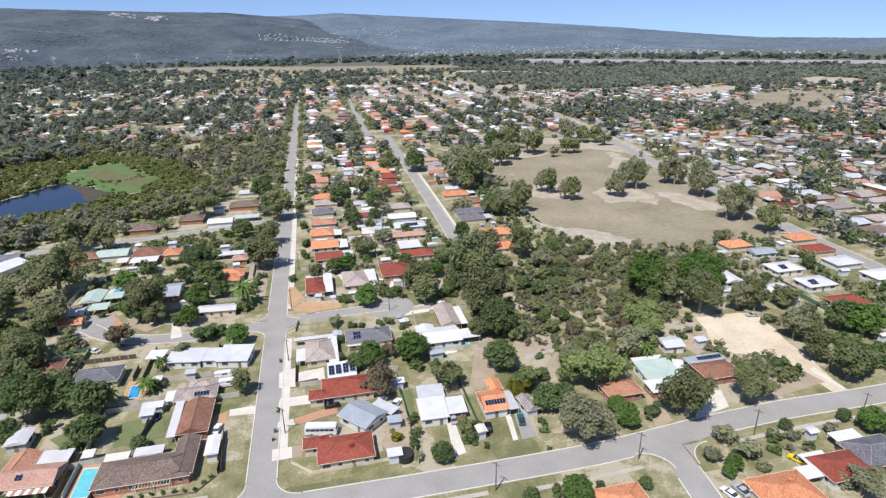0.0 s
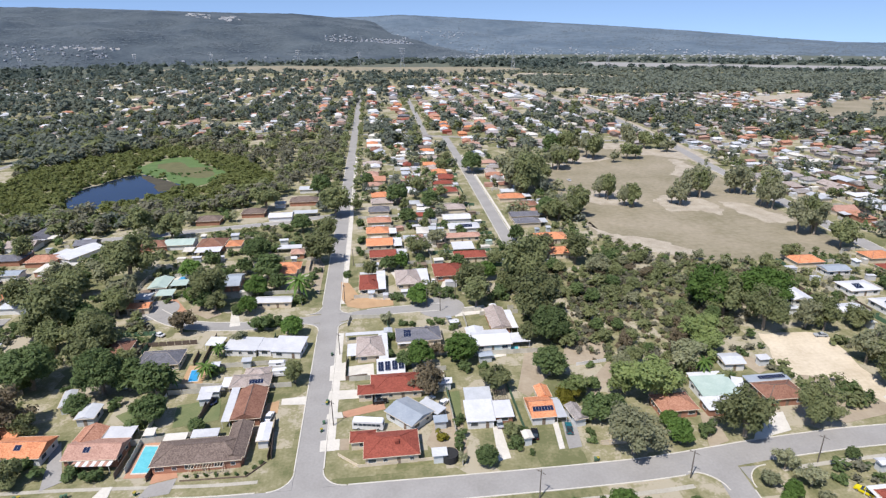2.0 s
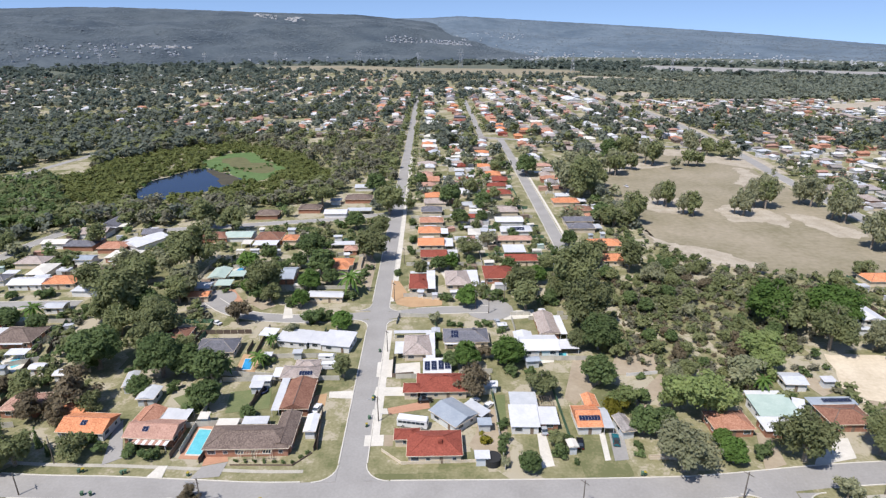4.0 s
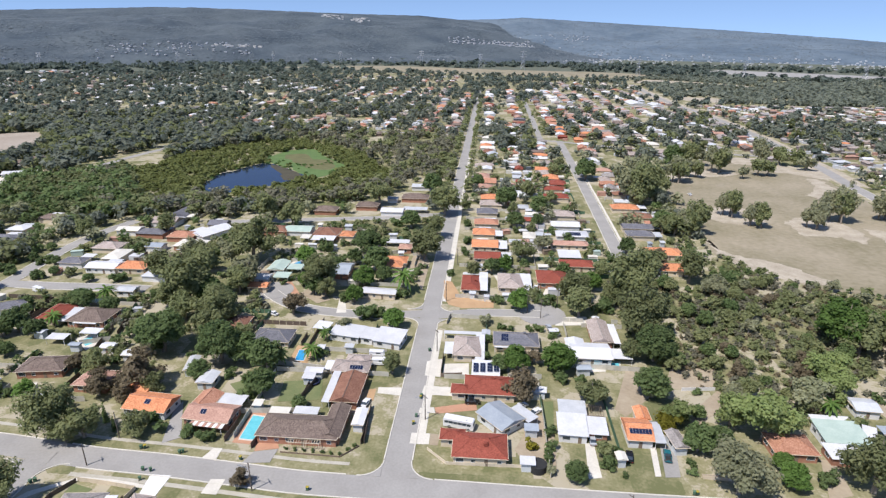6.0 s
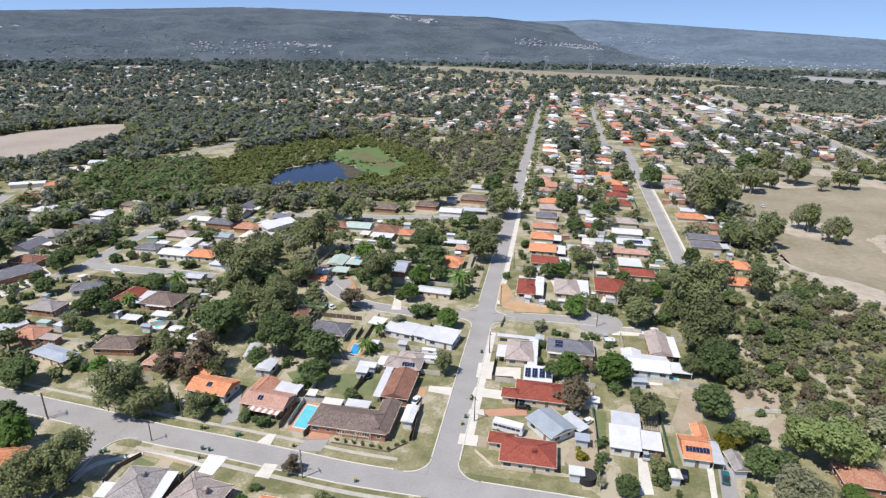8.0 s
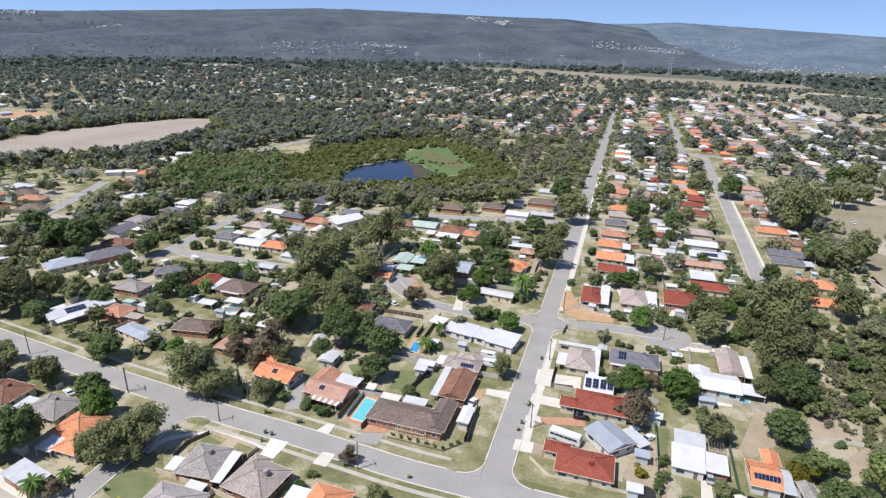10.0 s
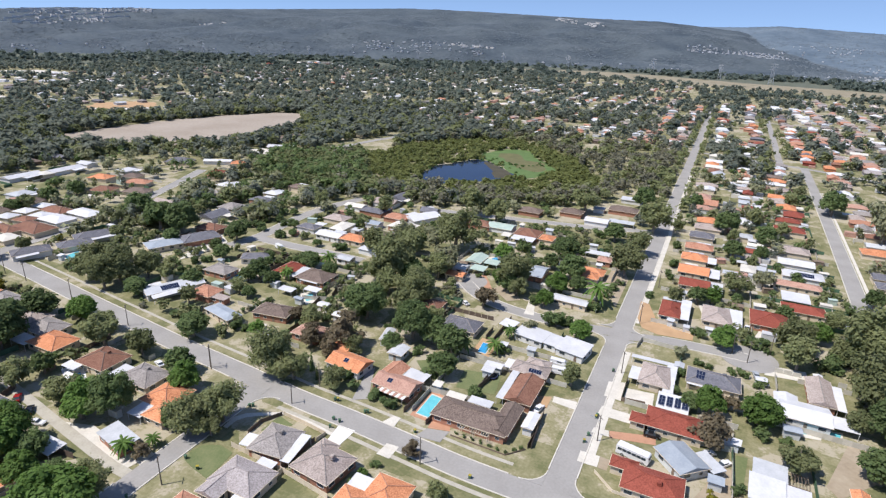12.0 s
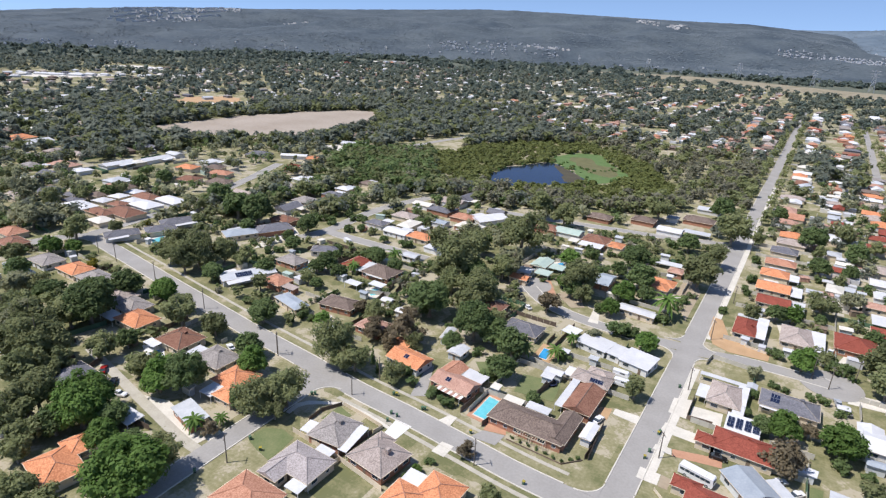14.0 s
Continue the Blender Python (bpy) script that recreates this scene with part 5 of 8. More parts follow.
tree("bright", 98.3, 5.4, 3.1)
tree("palm", 121.6, 35.1, 2.9)
tree("gum", 80.1, 108.8, 9.9)
tree("gum", 78.8, 76.7, 8.6)
tree("deep", 79.3, 63.6, 6.8)
tree("gum", 58.7, 110.3, 6.6)
tree("bright", 67.2, 121.2, 4.4)
tree("gum", 58.5, 95.0, 6.2)
tree("shrub", 68.3, 99.0, 4.5)
tree("shrub", 58.3, 78.1, 3.5)
tree("shrub", 46.5, 76.6, 2.1)
tree("shrub", 41.8, 81.0, 1.9)
tree("shrub", 38.1, 81.8, 1.7)
tree("shrub", 28.6, 81.5, 1.7)
tree("shrub", 31.3, 81.3, 1.5)
tree("grey_shrub", 21.8, 84.3, 3.0)
tree("bright", 35.0, 98.7, 4.3)
tree("shrub", 26.6, 104.5, 2.8)
tree("shrub", 8.8, 120.4, 2.5)
tree("gum", 16.4, 129.1, 3.7)
tree("deep", 24.3, 136.2, 3.8)
tree("bright", 30.1, 138.2, 3.7)
tree("shrub", 6.0, 132.5, 2.1)
tree("gum", 39.5, 152.7, 5.8)
tree("gum_grey", 50.3, 168.0, 4.6)
tree("deep", 37.5, 205.8, 5.1)
tree("shrub", 11.5, 176.3, 3.0)
tree("shrub", 9.6, 205.9, 2.9)
tree("deep", 53.1, 233.4, 5.5)
tree("gum", 63.0, 258.7, 4.2)
tree("deep", 33.4, 246.8, 6.9)
tree("gum", 96.3, 140.2, 6.7)
tree("gum", 119.7, 203.3, 5.1)
tree("deep", 92.4, 167.4, 4.2)
tree("rust", 105.6, 155.3, 3.8)
tree("gum", 116.9, 5.6, 7.1)
tree("gum", 139.0, 8.2, 5.8)
tree("shrub", 106.1, 7.3, 2.7)
tree("bright", 98.2, 6.4, 3.1)
tree("bright", 98.5, 12.7, 2.3)
tree("bright", 170.9, 77.7, 9.2)
tree("gum", 181.7, 61.5, 5.1, 1.24)
tree("gum_grey", 175.8, 60.0, 4.4, 1.35)
tree("gum", 180.8, 57.0, 4.5, 1.37)
tree("gum", 159.5, 60.6, 7.5)
tree("gum", 184.7, 37.0, 4.3, 1.31)
tree("gum_grey", 178.7, 34.9, 4.9, 1.42)
tree("gum", 181.3, 31.9, 4.5, 1.23)
tree("gum", 176.0, 10.0, 6.1)
tree("bright", 181.8, 13.5, 5.5)
tree("deep", 201.0, 37.7, 5.2)
tree("bright", 204.7, 32.3, 6.5)
tree("gum", 175.9, 21.8, 4.8)
tree("gum_grey", 119.1, -7.7, 2.9)
tree("gum_grey", 112.0, -12.3, 2.3)
tree("bright", 115.5, -16.0, 2.1)
tree("gum_grey", 121.8, -13.7, 3.2)
tree("bright", 112.4, -18.3, 1.7)
tree("deep", 139.3, -5.9, 1.7)
tree("deep", 157.6, -6.6, 1.9)
tree("bright", 161.0, -12.1, 3.6)
tree("shrub", 129.4, -13.7, 1.8)
tree("grey_shrub", 121.9, -18.2, 1.7)
tree("bright", 72.7, -17.0, 3.5)
tree("shrub", 69.0, -13.8, 1.6)
tree("deep", 62.5, -14.1, 1.9)
tree("shrub", 80.4, -14.4, 1.4)
tree("deep", 90.6, -16.7, 1.6)
tree("gum_grey", 138.7, -30.2, 4.1)
tree("gum", 163.7, 86.3, 5.7)
tree("gum", 151.7, 73.9, 7.0)
tree("shrub", 217.0, 69.8, 3.3)
tree("gum", 137.3, 202.4, 7.0, 1.38)
tree("gum_grey", 130.8, 201.6, 5.9, 1.42)
tree("gum", 133.3, 198.0, 5.7, 1.40)
tree("gum", 125.8, 200.7, 6.3)
tree("gum", 171.9, 244.3, 5.0, 1.54)
tree("gum_grey", 167.4, 244.2, 4.6, 1.60)
tree("gum", 170.8, 238.3, 4.6, 1.84)
tree("gum", 179.5, 224.0, 4.2, 1.64)
tree("gum_grey", 175.3, 222.7, 4.2, 1.66)
tree("gum", 179.5, 218.5, 4.3, 1.72)
tree("gum_grey", 211.3, 219.4, 5.1, 1.84)
tree("gum_grey", 207.6, 223.7, 4.2, 1.54)
tree("gum_grey", 210.1, 218.4, 4.2, 1.54)
tree("gum_grey", 232.9, 236.6, 7.1, 1.66)
tree("gum_grey", 227.3, 238.1, 6.5, 1.54)
tree("gum", 231.6, 232.5, 5.6, 1.72)
tree("gum_grey", 263.6, 244.9, 5.1, 1.71)
tree("gum_grey", 258.9, 243.0, 5.2, 1.60)
tree("gum_grey", 263.3, 237.0, 6.8, 1.55)
tree("gum", 263.5, 209.5, 6.8, 1.59)
tree("gum_grey", 259.2, 209.9, 5.1, 1.64)
tree("gum_grey", 262.2, 203.1, 6.1, 1.79)
tree("gum", 253.8, 158.2, 6.1, 1.82)
tree("gum_grey", 246.4, 159.5, 6.4, 1.65)
tree("gum_grey", 253.1, 155.4, 6.6, 1.51)
tree("gum", 251.6, 134.8, 7.1)
tree("gum_grey", 203.5, 368.2, 7.0, 1.66)
tree("gum_grey", 210.5, 368.6, 6.6, 1.60)
tree("gum", 206.8, 362.3, 6.4, 1.66)
tree("gum_grey", 179.4, 349.3, 6.0, 1.25)
tree("gum", 184.2, 347.0, 5.6, 1.20)
tree("gum_grey", 219.7, 347.5, 4.2, 1.25)
tree("gum", 236.4, 359.8, 6.6, 1.05)
tree("gum", 243.6, 359.0, 6.2, 1.0)
tree("gum_grey", 254.2, 404.7, 6.6, 2.0)
tree("gum_grey", 257.0, 401.0, 5.4, 1.9)
tree("gum", 271.6, 402.5, 6.8, 1.2)
tree("gum", 284.0, 398.0, 6.2, 1.2)
tree("gum_grey", 284.5, 383.0, 6.4, 1.0)
tree("deep", 180.0, 394.0, 8.0)
tree("gum", 190.6, 391.0, 8.4, 1.2)
tree("gum_grey", 199.6, 393.0, 8.0, 1.1)
tree("gum", 122.6, 261.8, 10.8, 1.32)
tree("gum_grey", 112.5, 264.0, 10.4, 1.31)
tree("gum", 119.2, 256.5, 8.5, 1.45)
tree("deep", 95.7, 327.6, 7.7)
tree("deep", 121.0, 207.6, 6.3)
tree("gum", 195.6, 111.8, 3.8)
tree("gum", 215.6, 120.3, 4.6)
tree("gum", 194.6, 57.6, 4.6)
tree("gum", -94.8, 8.1, 6.7)
tree("gum", -86.7, 8.8, 5.5)
tree("cypress", -84.7, 15.3, 1.7)
tree("cypress", -80.3, 12.2, 1.4)
tree("gum", -72.5, 10.9, 3.6)
tree("shrub", -72.1, 16.9, 2.5)
tree("rust", -84.8, 32.5, 6.0)
tree("shrub", -58.8, 12.6, 2.4)
tree("shrub", -52.8, 10.3, 2.3)
tree("deep", -49.1, 45.9, 5.2)
tree("deep", -46.1, 33.1, 4.3)
tree("shrub", -49.3, 31.0, 2.5)
tree("palm", -45.9, 49.9, 2.7)
tree("shrub", -59.8, 41.2, 2.1)
tree("shrub", -54.1, 39.0, 1.9)
tree("deep", -32.6, 27.0, 2.2)
tree("bright", -12.5, 79.1, 4.0)
tree("gum_grey", -30.2, 75.1, 2.7)
tree("gum", -7.9, 47.5, 3.5)
tree("palm", -36.4, 54.3, 2.9)
tree("shrub", -34.3, 57.3, 2.3)
tree("palm", -35.8, 67.3, 2.2)
tree("gum", -99.3, 92.5, 11.0)
tree("deep", -89.2, 54.9, 8.2)
tree("gum", -77.9, 75.3, 7.9)
tree("deep", -65.9, 49.2, 7.2)
tree("deep", -58.7, 50.9, 5.6)
tree("gum", -91.4, 141.1, 11.0)
tree("gum_grey", -81.9, 110.3, 7.3)
tree("rust", -53.6, 86.7, 4.8)
tree("gum", -49.2, 111.7, 7.9)
tree("deep", -50.4, 106.9, 4.3)
tree("deep", -38.4, 157.2, 6.8)
tree("gum", -8.5, 151.1, 8.2)
tree("gum", -5.4, 184.7, 5.6)
tree("deep", -29.0, 132.6, 6.0)
tree("shrub", -23.3, 85.7, 4.2)
tree("shrub", -18.9, 86.9, 2.9)
tree("palm", -13.5, 112.0, 5.0)
tree("bright", -31.6, 116.7, 4.8)
tree("deep", -21.5, 199.1, 5.3)
tree("gum", -4.4, 226.3, 8.8)
tree("deep", -16.5, 276.8, 7.1)
tree("deep", -135.0, 13.5, 5.4)
tree("gum", -157.2, 31.3, 3.5)
tree("bright", -115.7, 24.1, 2.9)
tree("gum", -146.8, 48.1, 3.6)
tree("shrub", -185.7, 66.2, 2.5)
tree("deep", -149.4, 62.9, 4.6)
tree("shrub", -121.5, 76.3, 3.0)
tree("deep", -139.0, 84.1, 4.8)
tree("palm", -131.3, 89.1, 3.7)
tree("shrub", -140.7, 111.2, 3.4)
tree("shrub", -179.2, 109.8, 2.7)
tree("shrub", -204.3, 114.3, 2.9)
tree("shrub", -200.0, 118.9, 2.6)
tree("shrub", -190.3, 127.2, 2.6)
tree("shrub", -188.8, 63.6, 2.5)
tree("deep", -194.1, 95.5, 5.4)
tree("gum", -105.3, 87.8, 5.1)
tree("gum", -196.1, 31.1, 9.2)
tree("gum", -195.9, 23.5, 6.0)
tree("deep", -180.8, 26.0, 4.3)
tree("deep", -193.8, -3.0, 6.0)
tree("bright", -178.8, 2.7, 4.8)
tree("gum", -155.1, -5.9, 5.7)
tree("gum", -139.2, -4.0, 4.4)
tree("deep", -119.7, -5.8, 4.4)
tree("gum", -271.6, 16.4, 6.7)
tree("bright", -259.7, -0.2, 4.6)
tree("bright", -255.1, 7.2, 3.7)
tree("gum", -93.9, -24.2, 6.1)
tree("gum", -90.1, -17.3, 5.6)
tree("bright", -110.9, -14.9, 4.2)
tree("gum", -88.5, -23.2, 3.2)
tree("bright", -93.3, -62.2, 8.7)
tree("gum", -95.9, -53.3, 5.5)
tree("bright", -126.5, -55.5, 6.3)
tree("deep", -118.8, -29.1, 6.0)
tree("bright", -124.7, -34.5, 4.6)
tree("gum", -137.0, -32.9, 4.2)
tree("deep", -120.0, -50.6, 3.9)
tree("deep", -181.9, -24.0, 8.4)
tree("gum", -184.3, -29.5, 6.0)
tree("gum", -181.7, -42.0, 7.2)
tree("gum", -140.0, -59.2, 6.5)
tree("gum", -158.8, -56.1, 6.0)
tree("gum", -125.5, -71.4, 3.9)
tree("gum", -110.1, -77.7, 4.5)
tree("gum", -119.4, -63.6, 2.8)
tree("palm", -101.4, -39.0, 2.7)
tree("rust", -97.3, -37.4, 2.3)
tree("palm", -98.3, -33.5, 1.9)
tree("gum", -168.5, -41.4, 3.3)
tree("gum", -172.2, -46.1, 4.0)
tree("gum", -24.1, -15.8, 2.7)
tree("shrub", -45.4, -20.8, 1.4)
tree("bright", -44.0, -17.5, 1.4)
tree("shrub", -43.4, -12.6, 1.3)
tree("gum", -206.5, -36.0, 5.4)
tree("gum", -217.4, -23.7, 4.9)
tree("deep", -242.9, -21.0, 4.7)
tree("yellow", -232.4, 2.7, 3.5)
tree("deep", -226.3, 89.5, 8.0)
tree("deep", -264.1, 94.8, 8.0)
tree("yellow", -268.7, 51.2, 2.4)
tree("gum", -152.8, 173.6, 5.5)
tree("gum", -47.8, 245.3, 8.5)
tree("gum", -106.7, 201.7, 7.6)
tree("gum", -89.8, 195.3, 7.3)
tree("gum", -175.7, -50.5, 6.1)
tree("gum", -156.0, -47.9, 4.5)
tree("gum", -138.4, -66.1, 6.0)
tree("deep", -129.0, -60.9, 4.4)
tree("gum", -130.9, -67.1, 4.3)
tree("gum", -155.6, -34.7, 4.4)
tree("deep", -156.2, -25.5, 3.4)
tree("gum", -200.4, -41.9, 6.0)
tree("deep", -205.6, -25.4, 5.5)
tree("gum", -263.2, -14.2, 5.0)
tree("bright", -114.3, -56.6, 4.0)
tree("gum", -102.8, -76.0, 4.2)
tree("gum", -78.6, 30.7, 3.5)
tree("deep", -91.8, 53.3, 3.5)
tree("deep", -69.4, 40.0, 3.5)
tree("rust", -110.7, 40.5, 3.1)
tree("gum", -75.6, 61.9, 5.7)
tree("gum", -64.6, 64.4, 3.9)
tree("gum", -93.5, 78.3, 5.8)
tree("gum", -123.3, 115.5, 6.3)
tree("gum", -114.2, 130.6, 5.9)
tree("shrub", -49.1, 136.9, 3.7)
tree("bright", -32.0, 99.3, 3.6)
tree("deep", -23.5, 122.2, 3.8)
tree("shrub", -14.9, 106.8, 3.1)
tree("bright", -64.4, 139.8, 4.9)
tree("shrub", -58.6, 156.5, 4.0)
tree("shrub", -30.3, 202.0, 3.7)
tree("shrub", -10.0, 130.7, 2.9)
tree("rust", -95.1, 28.1, 4.4)
tree("rust", -86.1, 26.2, 3.1)
tree("shrub", -169.8, 58.5, 3.1)
tree("deep", -140.9, 47.0, 2.8)
tree("gum", -184.1, 43.3, 3.6)
tree("gum", -192.2, 40.9, 5.7)
tree("gum", -210.2, 26.4, 5.7)
tree("deep", -140.7, 60.8, 3.5)
tree("palm", -139.7, 69.0, 3.0)
tree("shrub", -185.9, 75.5, 2.8)
tree("deep", -218.9, 73.5, 4.1)
tree("gum", -247.5, 65.6, 3.7)
tree("deep", 26.9, 66.4, 2.4)
tree("deep", 22.2, 59.6, 1.5)
tree("deep", 23.0, 71.4, 1.6)
tree("gum", 70.5, 77.2, 2.9)
tree("gum", 71.2, 63.1, 3.8)
tree("gum", 73.5, 105.4, 5.1)
tree("deep", 57.0, 136.1, 3.1)
tree("shrub", 65.4, 185.1, 3.4)
tree("gum", 46.4, 193.8, 3.5)
tree("gum", 74.3, 135.9, 4.2)
tree("shrub", 10.8, 159.3, 2.8)
tree("gum", 8.7, 238.7, 3.6)
tree("deep", 14.4, 295.5, 4.6)
tree("gum", 26.6, 316.1, 3.4)
tree("gum", 49.3, 274.1, 5.0)
tree("gum", 36.8, 233.0, 3.4)
tree("deep", 50.5, 208.5, 3.6)
tree("gum", 72.4, 336.1, 5.3)
tree("gum", 96.5, 339.5, 6.1)
tree("gum", 136.9, 316.7, 6.1, 1.49)
tree("gum_grey", 128.7, 315.1, 8.2, 1.50)
tree("gum", 134.0, 312.7, 6.1, 1.22)
tree("gum", 142.3, 292.8, 5.6, 1.38)
tree("gum_grey", 135.5, 292.3, 5.6, 1.24)
tree("gum", 139.9, 289.8, 5.1, 1.23)
tree("gum_grey", 168.1, 332.9, 6.0, 1.52)
tree("gum_grey", 161.5, 330.3, 6.1, 1.79)
tree("gum", 164.8, 326.2, 6.4, 1.56)
tree("gum", 122.3, 320.0, 7.0)
tree("gum", 112.5, 132.7, 6.5)
tree("gum_grey", 117.6, 118.8, 5.0)
tree("gum_grey", -98.0, 133.5, 6.8)
tree("gum", -82.7, 103.9, 5.6)
tree("gum", -107.1, 124.5, 6.5)
tree("gum", -106.1, 105.1, 6.9)
tree("deep", -90.9, 93.2, 6.5)
tree("deep", -82.1, 87.6, 5.2)
tree("gum_grey", -121.1, 141.0, 5.9)
tree("gum_grey", -52.6, 121.8, 5.7)
tree("gum", -45.5, 103.6, 4.0)
tree("bright", -56.8, 114.3, 3.7)
tree("deep", -41.1, 141.3, 3.6)
tree("gum_grey", -355.5, 30.9, 8.0)
tree("gum_grey", -303.2, 11.7, 8.2)
tree("gum", -267.0, 33.3, 3.8)
tree("gum", -214.5, 33.8, 6.4)
tree("deep", -189.1, -18.8, 7.1)
tree("gum", -195.3, -26.4, 5.8)
tree("gum_grey", -224.2, -28.7, 6.2)
tree("gum", -201.6, -36.2, 5.7)
tree("gum", -164.7, 1.0, 4.3)
tree("bright", -183.3, 4.2, 3.6)
tree("deep", -241.4, 88.5, 7.6)
tree("gum", -271.5, 88.1, 4.7)
tree("deep", -332.3, 58.6, 4.1)
tree("gum", -329.4, 73.0, 4.6)
tree("deep", -335.3, 89.2, 4.7)
tree("gum", -336.1, 48.3, 4.7)
tree("gum", -336.5, 36.3, 5.2)
tree("deep", -337.8, 106.6, 4.9)
tree("gum", -102.8, 31.2, 4.2)
tree("deep", -125.3, 81.2, 3.6)
tree("deep", -152.8, 59.2, 3.5)
tree("shrub", -161.7, 83.8, 3.3)
tree("deep", -180.9, 72.7, 3.9)
tree("deep", -169.0, 44.7, 4.0)
tree("shrub", -194.3, 115.1, 3.2)
tree("shrub", -186.2, 129.7, 2.9)
tree("gum", -191.6, 163.1, 5.7)
tree("gum", -246.1, 145.0, 5.2)
tree("deep", -252.1, 131.4, 4.6)
tree("gum_grey", -186.1, -44.1, 7.6)
tree("gum", -165.5, -46.7, 7.5)
tree("bright", -129.8, -52.2, 6.9)
tree("bright", -125.9, -31.8, 5.0)
tree("gum", -135.7, -31.1, 3.9)
tree("gum", -142.8, -2.2, 3.6)
tree("deep", -99.8, -24.5, 3.9)

tree("rust", -37.3, -5.1, 2.3, 1.0)
for x, y in ((-196.5, 131), (-198, 145.5), (-183, 128), (-179.5, 111), (-174.6, 115.7), (-201, 117), (-154, 109.5)):
    tree("deep", x, y, 2.4, 0.85)
for i in range(7):
    tree("shrub", -30.4 + i * 2.45, 8.7 - 0.11 * i, 0.55, 1.3)
tree("shrub", -13.9, 9.8, 0.6, 1.3)
tree("shrub", -12.3, 11.6, 0.6, 1.3)


# ---- street edges ----
CORNERS = [(3.6, 0.9, 1, 1, 6), (-3.6, 0.8, -1, 1, 6), (3.6, 94.6, 1, 1, 5), (3.6, 87.6, 1, -1, 5), (-3.6, 95.4, -1, 1, 6), (-3.6, 87.6, -1, -1, 6),
           (-89.6, -1.6, 1, -1, 6), (-96.2, -0.9, -1, -1, 6), (108.4, -5.6, 1, -1, 7), (101.6, -5.6, -1, -1, 7), (-3.6, 230.5, -1, 1, 5), (-3.6, 223, -1, -1, 5)]
for x, y, a, b, r in CORNERS:
    arc = [(x + a * r - a * r * math.sin(u * math.pi / 16), y + b * r - b * r * math.cos(u * math.pi / 16)) for u in range(9)]
    solid("road_corner", Shape().slab([(x, y), *arc], 0.142, 0.1), "asphalt", "rounded asphalt corner of a street", "road", "structure")
    s = Shape()
    for (p, q), (u, v) in zip(arc, arc[1:]):
        s.box((p + u) / 2, (q + v) / 2, 0.0, math.hypot(u - p, v - q) + 0.05, 0.28, 0.19, math.degrees(math.atan2(v - q, u - p)))
    solid("kerb", s, "concrete", "pale concrete kerb round a corner", "kerb", "structure")


def beside(name, offset, wide, high, mat, label, kind, lo=-1e9, hi=1e9, gap=1.0, along=0):
    """A raised strip at a fixed distance from a street's middle line, broken where another street joins."""
    line = ROADS[name][0]
    s, last = Shape(), False
    for k in range(len(line)):
        (a, b), (c, d) = line[max(0, k - 1)], line[min(len(line) - 1, k + 1)]
        t = Vector((c - a, d - b)).normalized()
        x, y = line[k][0] - t.y * offset, line[k][1] + t.x * offset
        ok = lo <= (y if along else x) <= hi and math.hypot(x - EYE[0], y - EYE[1]) < 520 and not on_road(x, y, gap, name)
        ok = ok and not any(math.hypot(x - p - m * r * 0.4, y - q - n * r * 0.4) < r * 0.75 for p, q, m, n, r in CORNERS)
        if ok:
            n = len(s.v)
            s.v += [(x - t.y * e * wide / 2, y + t.x * e * wide / 2, z) for e, z in ((-1, -0.02), (-1, high), (1, high), (1, -0.02))]
            if last:
                s.f += [(n - 4 + i, n + i, n + i + 1, n - 3 + i) for i in range(3)]
        last = ok
    if s.f:
        solid(kind, s, mat, label, kind, "structure")


for name, (line, width) in list(ROADS.items()):
    if name in ("cross", "far_cross", "lake_street", "shared_lane"):
        continue
    for side in (-1, 1):
        beside(name, side * (width / 2 + 0.1), 0.3, 0.19, "concrete", "pale concrete kerb along a street", "kerb")
beside("main", -(3.6 + 1.35), 2.1, 0.06, "concrete", "pale concrete footpath along the main street", "footpath", 12, 520, 0.5, 1)
beside("front", -7.7, 1.15, 0.06, "path", "concrete footpath along the front street", "footpath", -255, -12)
beside("front", 7.6, 1.3, 0.06, "path", "concrete footpath beyond the verge", "footpath", 60, 250)
beside("front", 6.2, 1.3, 0.06, "path", "concrete footpath in front of the gardens", "footpath", -88, 55)
beside("parallel", -5.0, 1.5, 0.06, "concrete", "concrete footpath along a side street", "footpath", 175, 500, 0.5, 1)


# ---- small makers ----
def pool(water, surround, rim, deck):
    p = thing("swimming_pool", f"{'turquoise' if water == 'pool' else 'bright blue'} garden swimming pool with paved surround", "pool", pose(0, 0, 0))
    part("deck", Shape().slab(list(deck), 0.075, 0.2), surround, p)
    cx, cy = sum(a for a, _ in rim) / len(rim), sum(b for _, b in rim) / len(rim)
    part("coping", Shape().slab([(cx + (a - cx) * 1.1, cy + (b - cy) * 1.1) for a, b in rim], 0.1, 0.2), "concrete", p)
    part("water", Shape().slab(list(rim), 0.107, 0.2), water, p, "clear pool water")


